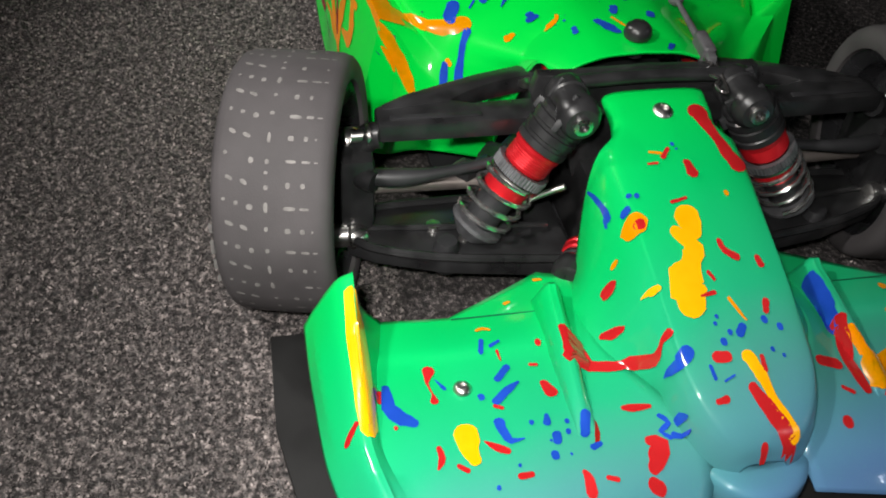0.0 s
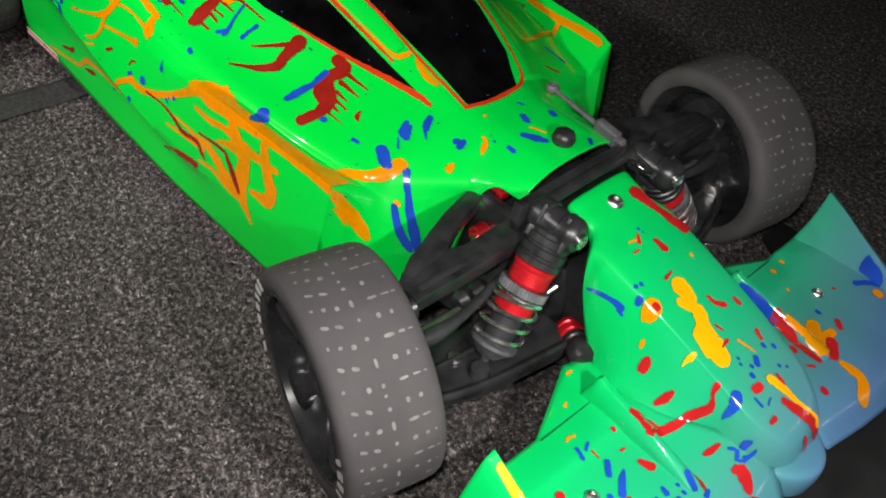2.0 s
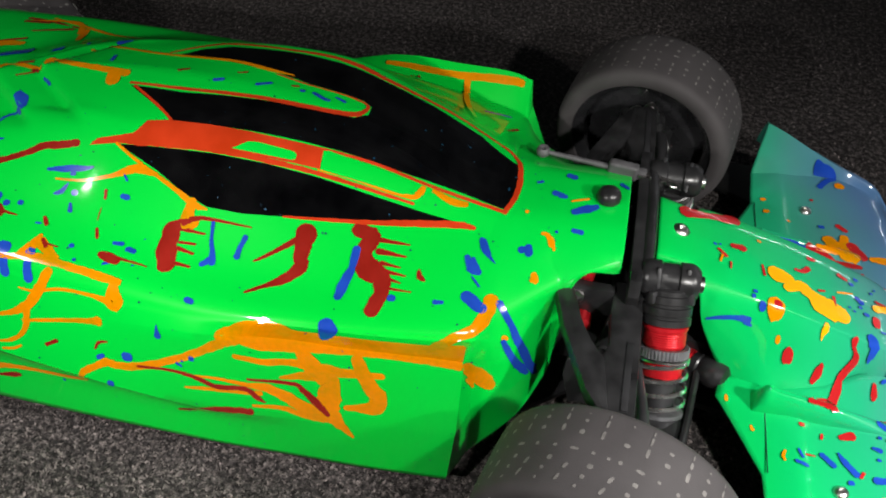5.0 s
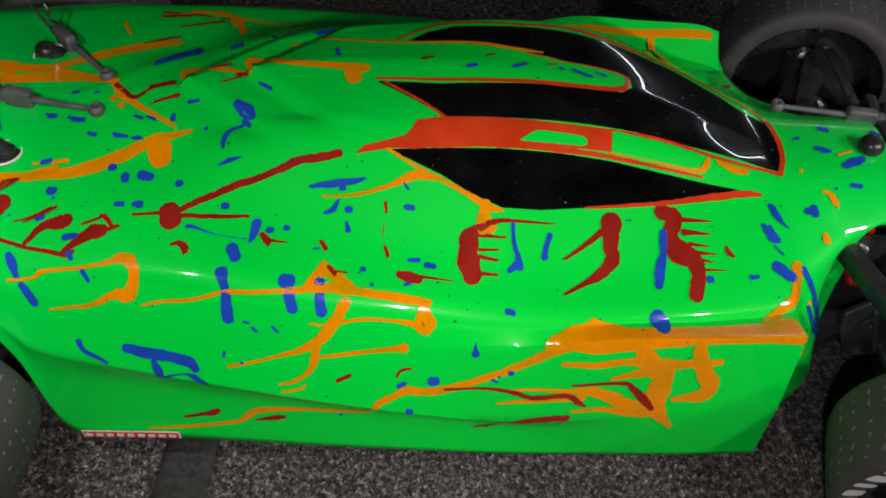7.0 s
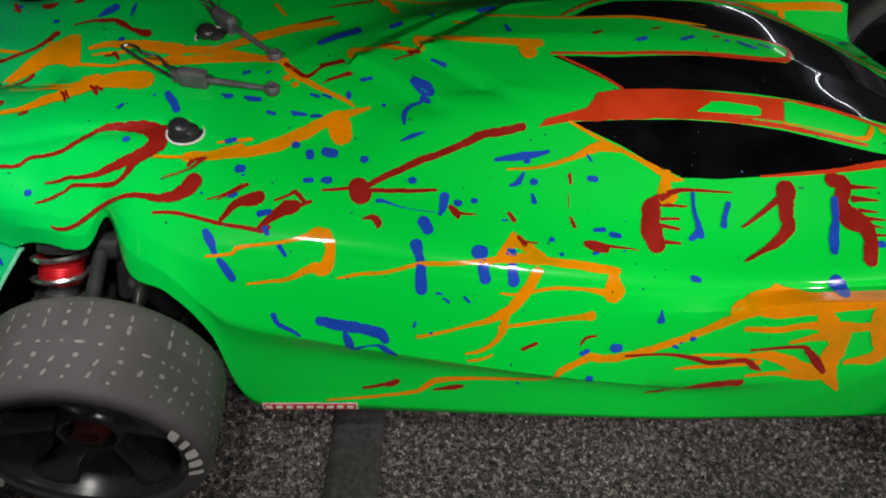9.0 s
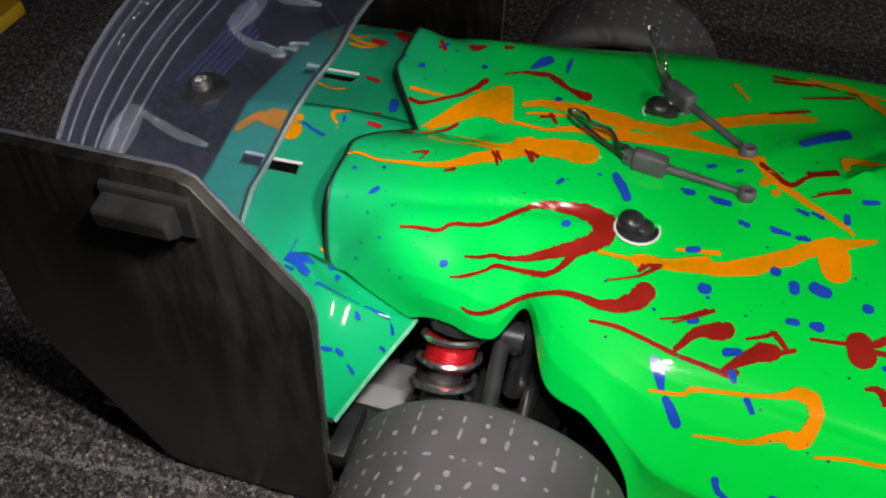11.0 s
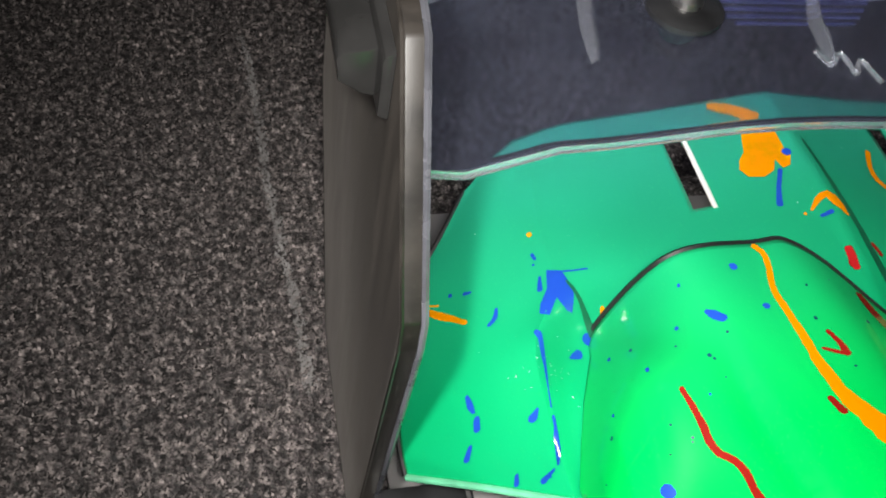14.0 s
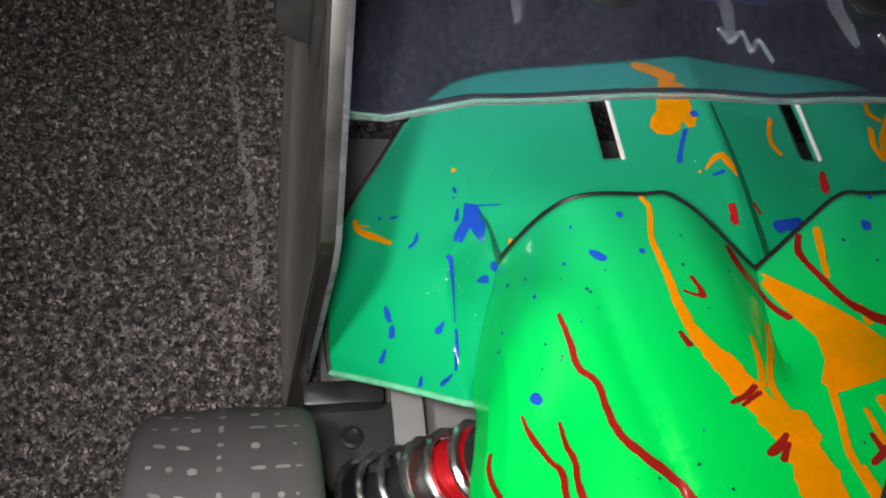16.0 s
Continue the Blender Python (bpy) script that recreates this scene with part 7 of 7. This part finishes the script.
patch(DECKOB, ORANGE, TOP, [(-336.6, -0.2), (-330.7, 6.3), (-324.2, 6.0), (-321.1, 5.8), (-319.1, 6.4), (-316.0, 5.1), (-315.4, 3.0), (-318.6, 2.2), (-315.3, 0.6), (-314.0, -2.2), (-315.1, -5.8), (-318.0, -7.1), (-320.9, -6.0), (-323.3, -3.9)])
splash(DECKOB, ORANGE, TOP, [(-341.3, -5.5, 3.3), (-338.1, -0.9, 4.0), (-335.1, 2.3, 4.4)])
splash(DECKOB, BLUE, TOP, [(-320.3, 5.9, 2.2)], [(-314.9, 2.0, 1.2), (-309.8, -0.4, 1.1), (-304.7, -2.2, 1.6)])
splash(DECKOB, ORANGE, TOP, [(-301.0, 4.1, 0.6), (-303.7, 6.7, 1.6), (-304.7, 9.3, 2.2), (-301.9, 10.5, 2.4), (-298.5, 11.8, 1.5)], [(-300.3, 2.2, 0.8)])
splash(DECKOB, BLUE, TOP, [(-298.8, 5.6, 0.9), (-299.4, 8.2, 1.3)])
splash(DECKOB, RED, TOP, [(-288.7, 8.2, 1.5), (-284.7, 7.6, 2.3)], [(-303.8, 44.8, 1.7), (-298.9, 44.2, 2.1)], [(-289.6, 14.9, 1.2), (-286.8, 16.0, 1.0)])
splash(DECKOB, ORANGE, TOP, [(-322.5, 33.1, 1.6), (-316.4, 30.2, 1.6), (-311.7, 30.0, 2.0), (-309.3, 31.6, 1.8)], [(-334.5, 72.6, 1.6), (-328.0, 71.4, 2.3), (-325.9, 74.1, 2.4)], [(-321.3, 68.7, 2.0), (-314.4, 67.0, 2.3), (-309.5, 68.3, 2.1)])
splash(DECKOB, BLUE, TOP, [(-283.8, 25.4, 2.8), (-284.4, 27.6, 2.8)])
splash(BODY, BLUE, SIDE, [(-275.1, 98.8, 2.4)], [(-283.7, 102.0, 1.1)])
splash(DECKOB, ORANGE, TOP, [(-327.1, 78.7, 2.9), (-317.0, 71.4, 2.5), (-308.9, 69.4, 3.0)], [(-320.4, 75.2, 1.9), (-315.2, 77.8, 1.6)])
splash(DECKOB, BRIGHT_RED, TOP, [(-310.8, 74.3, 4.4), (-306.4, 72.4, 4.9)])
patch(DECKOB, BRIGHT_RED, TOP, [(-302.7, 92.5), (-294.0, 80.4), (-297.3, 76.4), (-305.7, 84.2)])
splash(DECKOB, BRIGHT_RED, TOP, [(-302.5, 44.2, 2.3), (-298.0, 43.2, 2.8)], [(-288.6, 7.7, 1.7), (-283.9, 7.8, 1.9)])
splash(DECKOB, BLUE, TOP, [(-285.8, 29.3, 2.8), (-283.4, 21.2, 3.7)])
splash(BODY, RED, SIDE, [(-181.5, 28.2, 0.6), (-172.1, 31.6, 0.8), (-166.6, 35.9, 1.7)])
splash(BODY, RED, SIDE, [(-159, 19.5, 0.6), (-151, 23.5, 0.9), (-147.6, 25.7, 1.5)])
splash(BODY, ORANGE, SIDE, [(-189.8, 87.2, 3.9), (-172.9, 86.9, 4.8), (-148.1, 81.9, 3.6), (-138.6, 81.2, 2.1)], [(-172.9, 86.9, 3.9), (-153.3, 95.1, 5.4), (-133, 102.1, 5.5), (-120.6, 104.1, 2.8)])
splash(BODY, BLUE, SIDE, [(-172, 102.9, 1.6), (-170, 104.3, 1.4)], [(-156.3, 74.8, 1.5), (-154.1, 75.6, 1.3)], [(-163.6, 64.5, 1.2), (-161.6, 63.8, 1.4)], [(-153.9, 63.3, 1.6), (-149.7, 62.9, 1.4)], [(-143, 56.4, 1.8)], [(-133.4, 56.6, 1.2), (-129.8, 56, 1.2)], [(-125.2, 54.8, 1.2), (-122.7, 55.5, 1.2)], [(-126, 64.4, 1.2), (-123, 63.4, 1.6)])
splash(BODY, BLUE, SIDE, [(-125.5, 90.6, 2.6), (-117.6, 95.1, 3.8), (-109.8, 99.2, 3.4)])
splash(BODY, ORANGE, SIDE, [(-186.3, 36.8, 1.5), (-173.2, 36.7, 1.5), (-162.5, 38.5, 2.3), (-152.1, 41.3, 3.1)])
splash(BODY, ORANGE, SIDE, [(-132.9, 121.5, 1), (-121.9, 123.5, 1.3), (-106.6, 124.4, 2.3), (-98.3, 116.5, 3.5)], [(-150.5, 115.4, 2.2), (-144.8, 108.6, 1.2)], [(-182.2, 117.1, 1)])
splash(BODY, RED, SIDE, [(-135.1, 120.9, 1.7), (-122, 121.9, 1.8)], [(-124.7, 113.9, 0.7), (-105.3, 118.6, 1.7)], [(-137.2, 103.1, 0.7), (-122.6, 107.9, 1.7)])
# dark line along the deck's middle fold
splash(DECKOB, SEAM_SHADE, TOP, [(-324, 11.6, 0.7), (-306, 12.4, 1.5), (-288, 13.6, 1.9), (-274, 14.8, 2.2)])
# shade in the hollow between deck and hump, painted as a dark wedge
splash(DECKOB, SEAM_SHADE, TOP, [(-292, -60, 0.6), (-287, -56.5, 1.4), (-282.5, -54, 2.2)])
splash(FRONT, BRIGHT_RED, TOP, [(289.9, -98, 4.2), (294.5, -99.2, 1.1), (299.2, -98.2, 0.7), (302, -98.1, 2.9)], [(311.2, -112, 1.4)])
splash(FRONT, BLUE, TOP, [(293.6, -96.2, 0.6), (297.3, -94, 1.5)], [(280.6, -78, 1.8), (284.5, -78.9, 1.9)], [(283, -75.4, 1.2), (281.5, -72.2, 1.2)], [(302.6, -82.7, 2.4)], [(296, -75.7, 2.6), (291.7, -71.6, 2.5)], [(305, -78.2, 3), (301.1, -73.5, 2.8), (298.5, -69.4, 1.1)])
splash(FRONT, ORANGE, TOP, [(275.7, -78.5, 1), (275, -76.3, 1.6), (275.9, -74.1, 1.2)])
splash(FRONT, BRIGHT_RED, TOP, [(284.9, -73.4, 1.2), (288.5, -72.9, 0.6)], [(283.6, -58.7, 2.2)], [(291.9, -63.4, 1.3), (292.2, -61.5, 1.3)], [(306.8, -79.1, 1.5), (307.9, -77.1, 1.5)], [(300.4, -61.1, 2.7), (304.3, -59.7, 4.5)])
splash(FRONT, BLUE, TOP, [(313.2, -79.3, 3.6), (317.5, -78.5, 2.9), (320.4, -77, 2.3), (320.2, -72.8, 0.5)], [(313.3, -63.8, 1.5), (315.8, -64.4, 2.6)], [(315, -69.2, 1.6)], [(320.7, -62.5, 2.9), (322.7, -62.9, 2.9)], [(322.4, -64.8, 0.9)], [(316.5, -58, 1.6)], [(320.2, -58.6, 1.8)], [(327.5, -64.9, 2.7)], [(327.9, -59.8, 0.9)], [(334.7, -84.2, 1.4)], [(329, -76.4, 1.1)])
splash(FRONT, BRIGHT_RED, TOP, [(319.2, -85.2, 0.7), (321.9, -81.9, 2.7), (323.6, -79, 2.2)], [(319.6, -99.9, 1.6), (323.1, -99.5, 2.3), (326.4, -101.2, 0.9)], [(326.2, -94.8, 1.6), (328, -92.4, 1.6)], [(332.4, -76.9, 2.1), (332.4, -73.7, 2.1)])
splash(FRONT, YELLOW, TOP, [(315.8, -90.4, 7.9), (321, -90.6, 6.1), (324.6, -89.6, 4.3)])
splash(FRONT, BRIGHT_RED, TOP, [(334.2, -57.4, 1.8), (336.4, -56.6, 2.9), (340, -56.7, 3.6)], [(336.6, -50.5, 1.6), (337.4, -47.8, 1.6)], [(339.6, -36.5, 4), (340.8, -34.5, 3.7)])
splash(FRONT, BRIGHT_RED, TOP, [(315.3, -39, 1.7), (315.9, -36.3, 2.8), (316.5, -30.8, 1.5)])
splash(FRONT, BRIGHT_RED, TOP, [(327.4, -34.4, 3), (328.6, -31.4, 6.3), (332.8, -33.4, 6.3), (335.5, -35.4, 3.7)])
splash(FRONT, BLUE, TOP, [(320.2, -28.9, 1.5), (322.9, -26.6, 1.9), (325.1, -29.9, 1.7), (327.4, -27.3, 1.3)], [(326.9, -26, 2.3), (328.1, -21.5, 0.6)], [(323.1, -24, 1.7), (325.3, -22.1, 0.6)])
splash(FRONT, BRIGHT_RED, SIDE, [(285.2, -9.5, 1.7), (289.9, -9.8, 2.2), (294.6, -10.0, 3.6), (296.5, -10.8, 4.1), (299.0, -5.0, 3.9), (301.1, 3.3, 3.7), (305.4, 11.0, 3.5), (304.7, 14.5, 1.8), (303.4, 16.6, 1.6), (303.1, 19.7, 3.1)])
splash(FRONT, BRIGHT_RED, TOP, [(288.1, -37.2, 2), (289.9, -34.3, 3.3), (290.9, -32.4, 1.9)], [(275.7, -32.5, 4)])
splash(FRONT, BLUE, TOP, [(310.9, -20.2, 4.8), (312.5, -22.3, 4.4), (311.6, -24.2, 1.7)])
splash(FRONT, YELLOW, TOP, [(266.1, -5.7, 8.8), (271.3, -5.9, 7.1)], [(271.1, -11.4, 4.3), (277.4, -7.3, 6.7), (283.1, -10.2, 7.4), (288.6, -13.6, 12.3), (294.4, -13.5, 10.3), (296.6, -14.2, 8.7)])
splash(FRONT, YELLOW, TOP, [(289.2, -23.3, 2.5), (288.4, -24.8, 1.9), (288.2, -26.5, 0.6)])
splash(FRONT, ORANGE, TOP, [(265.8, -23.4, 6.7)])
splash(FRONT, BRIGHT_RED, TOP, [(266.5, -22.3, 3.3)])
splash(FRONT, BLUE, TOP, [(259.8, -24.8, 2.6)], [(255.3, -23, 1.6)], [(256, -20.6, 1.8)])
splash(FRONT, BRIGHT_RED, TOP, [(224, 12.6, 7.9), (229.8, 14.5, 4.8), (239.8, 17.6, 5.2), (246.2, 19.8, 7.3)])
splash(FRONT, BRIGHT_RED, TOP, [(245.7, 0.9, 2.9), (250, 1.5, 4.1)], [(239.1, -4.2, 1.5), (242.2, -6.9, 2.1)], [(244.6, -13.1, 0.8), (244.6, -9.8, 1)], [(260.3, -9.4, 1.4), (259.3, -4.1, 1)])
splash(FRONT, ORANGE, TOP, [(239.7, -11.2, 1), (240.7, -7.3, 1.2)], [(258.5, 11.3, 1.9)])
splash(FRONT, BLUE, TOP, [(237.3, -1.9, 1.5)], [(239.5, -1.1, 1)])
splash(FRONT, BRIGHT_RED, TOP, [(275.9, 2.3, 1.8), (279.5, 3.1, 2.4), (282, 6.4, 3)], [(282.9, 13.9, 2.2), (285.3, 14.3, 2.4)], [(294.1, -9.9, 0.8), (293.5, -5.4, 1.7)], [(286.5, -5, 1.4), (289.1, -3.9, 1.2)], [(297.9, 11.3, 2.4), (301.1, 10.1, 2)])
splash(FRONT, BLUE, TOP, [(305.6, 0.2, 2.7), (307.6, -1.3, 2.7)], [(306.8, -4.5, 1.7)], [(309.5, -7.4, 2.3)], [(306.5, 13.1, 2.2)], [(303.8, 8.5, 2.3)], [(301.3, -7.2, 1.3)], [(303.5, -8.4, 1.3)], [(316.2, -14.2, 1.1), (320, -13.7, 1.1)], [(321.1, -10.9, 0.7), (319.9, -7.5, 0.7)], [(313.5, 7.8, 1.5)], [(315.6, 11, 1.2)])
splash(FRONT, ORANGE, TOP, [(296, -1.1, 1.2), (300.4, 0.7, 1.2), (303.5, 2.2, 0.6)])
splash(FRONT, BRIGHT_RED, TOP, [(313.9, -11.1, 3.7), (314.1, -8.2, 3.7)], [(326.2, -14.6, 1.7), (326, -12, 2.4)], [(315.4, 3.2, 1.5), (319.4, 2.9, 1.9)], [(338.9, -2.4, 2.5)])
splash(FRONT, YELLOW, TOP, [(315, -1.3, 4.2), (321, 1, 3.8), (328.6, 3.3, 3), (336.2, 7.6, 4.2)])
splash(FRONT, BRIGHT_RED, TOP, [(324.2, -2.6, 3.4), (330.5, 0.7, 4.5), (335.5, 4.5, 4.9), (338.8, 6.1, 4.6)])
splash(FRONT, ORANGE, TOP, [(306.1, 64.5, 7), (312.7, 54.8, 7.5), (314.1, 68.2, 4.5)], [(297.1, 50.5, 2.2), (306.8, 51.2, 3.1)])
splash(FRONT, BRIGHT_RED, TOP, [(317.2, 62.3, 5.7), (321.9, 54.8, 5.6)], [(312.2, 77.3, 3.2), (315.2, 74.3, 3.2)], [(329.8, 33.6, 3.6)], [(299.6, 96.2, 1.7)])
splash(FRONT, ORANGE, TOP, [(327.3, 54.9, 4.1), (337, 56, 5.7), (342.4, 49.3, 6.3)], [(315.8, 111.1, 4.8)], [(273.2, 89.4, 2.6)], [(274.5, 79.3, 2.9)], [(285.6, 74.8, 1.9)])
splash(FRONT, BLUE, TOP, [(302.1, 118.3, 3.1), (312.9, 117.2, 3.4), (308.5, 113.2, 3.1), (305, 108.1, 3.4)], [(303.2, 74.6, 2.9)])
splash(FRONT, BLUE, TOP, [(272.9, 47.8, 2.7), (284.4, 47.9, 4), (293.6, 47.1, 4)])
splash(FRONT, BRIGHT_RED, TOP, [(292.5, 49.3, 3.1), (307, 46.2, 5.2), (319.2, 46.3, 3.4)], [(307.2, 34.9, 4.6), (308.5, 40.2, 4.7)], [(317.9, 37.7, 1.7), (319.8, 40.6, 1.7)])
splash(FRONT, ORANGE, TOP, [(309.6, 52.5, 5.6), (316.1, 52.8, 7.8)])
splash(BODY, ORANGE, TOP, [(59.8, 97.1, 2.1), (86.2, 94.6, 2.4), (109.3, 92.8, 2.7), (135.2, 90.9, 2.9)])
splash(BODY, ORANGE, TOP, [(105.6, 91.9, 3.3), (108.9, 71.9, 2.9), (117.9, 45.8, 1.5)])
splash(BODY, BLUE, TOP, [(120.6, 62.9, 1.6), (132.9, 64.7, 1.9)])
splash(BODY, RED, TOP, [(134.5, 47, 1.5), (138.5, 53.2, 1.8)], [(75.6, 86.6, 1.7), (78.7, 91.4, 1.7)])



# ---- on the carpet ----
def build_carton():
    """A flat yellow packet with a recessed panel and four printed bars."""
    ob = thing("yellow_packet", "flat yellow plastic packet lying on the carpet", "packet", pose(-.622, .108, 0, 0, 0, 88))
    bm = box((.110, .044, .010), pose(0, 0, .0055), bevel=.002)
    part("body", bm, PACKET, ob)
    part("panel", box((.080, .030, .0012), pose(-.004, 0, .0108), bevel=.0004), PACKET_DARK, ob, "darker yellow panel")
    for k in range(4):
        part("bar", box((.040, .0020, .0008), pose(-.016, -.0105 + .0065 * k, .0117), bevel=.0002), PACKET, ob, "pale yellow bar")


PACKET = worn("yellow_plastic", (0.68, 0.40, 0.012), 0.45, spread=0.15, bump=0.05)
PACKET_DARK = worn("dark_yellow_plastic", (0.36, 0.18, 0.006), 0.5, spread=0.2, bump=0.05)
build_carton()


def build_strip():
    """A dark flat strip, half under the car."""
    rows = []
    for k in range(30):
        v = k / 29
        y = -.075 - .080 * v
        x = -.1055 - .004 * v
        z = .0024 + .0004 * math.sin(9 * v)
        rows.append([(x + .0115 * e, y, z - .0006 * abs(e)) for e in (-1, -.6, 0, .6, 1)])
    ob = solid("dark_strip", sheet(rows), STRIP, "dark grey flat strip on the carpet under the car", "strap")
    mod = ob.modifiers.new("thickness", "SOLIDIFY")
    mod.thickness, mod.offset = .0016, -1


STRIP = worn("dark_grey_strip", (0.032, 0.030, 0.029), 0.9, spread=0.5, bump=0.6, scale=350, fine=1200)
build_strip()


def build_specks():
    """Fine specks of overspray on the shell, too small to part."""
    rnd = random.Random(11)
    bm = bmesh.new()
    for k in range(420):
        way = SIDE if k % 3 else TOP
        u = rnd.uniform(-280, 190)
        v = rnd.uniform(-70, 110) if way is SIDE else rnd.uniform(-60, 60)
        r = rnd.choice((.18, .22, .28, .36, .5))
        ring = [lay([BODY], way, u + r * math.cos(a), v + r * math.sin(a) * rnd.uniform(.7, 1.2), .00030) for a in (0, 1.05, 2.1, 3.15, 4.2, 5.25)]
        if all(ring) and max(q[2] for q in ring) - min(q[2] for q in ring) < .003:
            bm.faces.new([bm.verts.new(q[0]) for q in ring])
    speck = part("overspray", bm, SPECK, BODY, "fine dark specks of overspray")
    tagged(speck, "fine dark specks of overspray", kind="stuff")


def build_dust():
    """Pale flecks of dust and chipped paint on the deck, thickest along the hump's foot."""
    rnd = random.Random(23)
    bm = bmesh.new()
    for k in range(64):
        u, v = (rnd.uniform(-330, -270), rnd.uniform(-88, 60)) if k < 36 else (rnd.gauss(-272, 6), rnd.gauss(-69, 4))
        r = rnd.choice((.07, .09, .12, .17))
        ring = [lay([DECKOB], TOP, u + r * math.cos(a) * rnd.uniform(.6, 1.4), v + r * math.sin(a) * rnd.uniform(.6, 1.3), .00030) for a in (0, 1.25, 2.5, 3.75, 5.0)]
        if all(ring) and max(q[2] for q in ring) - min(q[2] for q in ring) < .003:
            bm.faces.new([bm.verts.new(q[0]) for q in ring])
    bmesh.ops.recalc_face_normals(bm, faces=bm.faces)
    dust = part("dust_flecks", bm, WHITE, DECKOB, "pale flecks of dust", smooth=False)
    tagged(dust, "pale flecks of dust", kind="stuff")


build_dust()
SPECK = worn("dark_blue_specks", (0.004, 0.05, 0.10), 0.3, spread=0.5, bump=0.0, scale=200)
build_specks()


# tube lamps low on the walls across the room, mirrored in the windscreen
GLOW = material("white_lamp_glow", (0.9, 0.9, 0.9), 0.4)
GLOW.node_tree.nodes["Principled BSDF"].inputs["Emission Color"].default_value = (0.93, 0.96, 1.0, 1)
GLOW.node_tree.nodes["Principled BSDF"].inputs["Emission Strength"].default_value = 36.0


def tube_lamp(at):
    ob = thing("tube_lamp", "lit white tube lamp fixed to the dark wall", "lamp")
    ob.matrix_basis = at
    tagged(ob, "lit white tube lamp fixed to the dark wall", "lamp", "tube lamps on the walls")
    part("lamp_body", box((1.06, .020, .034), pose(0, -.010, 0), bevel=.003), PLASTIC, ob, "dark lamp housing")
    part("glowing_tube", tube([(-.51, -.030, 0), (0, -.030, 0), (.51, -.030, 0)], .0042, 4, 10), GLOW, ob, "glowing white tube")
    for x in (-.515, .515):
        part("end_cap", box((.020, .034, .028), pose(x, -.027, 0), bevel=.004), PLASTIC, ob)


tube_lamp(pose(1.40, 2.0, .70))
tube_lamp(pose(2.0, 1.38, .86, 0, 0, -90))
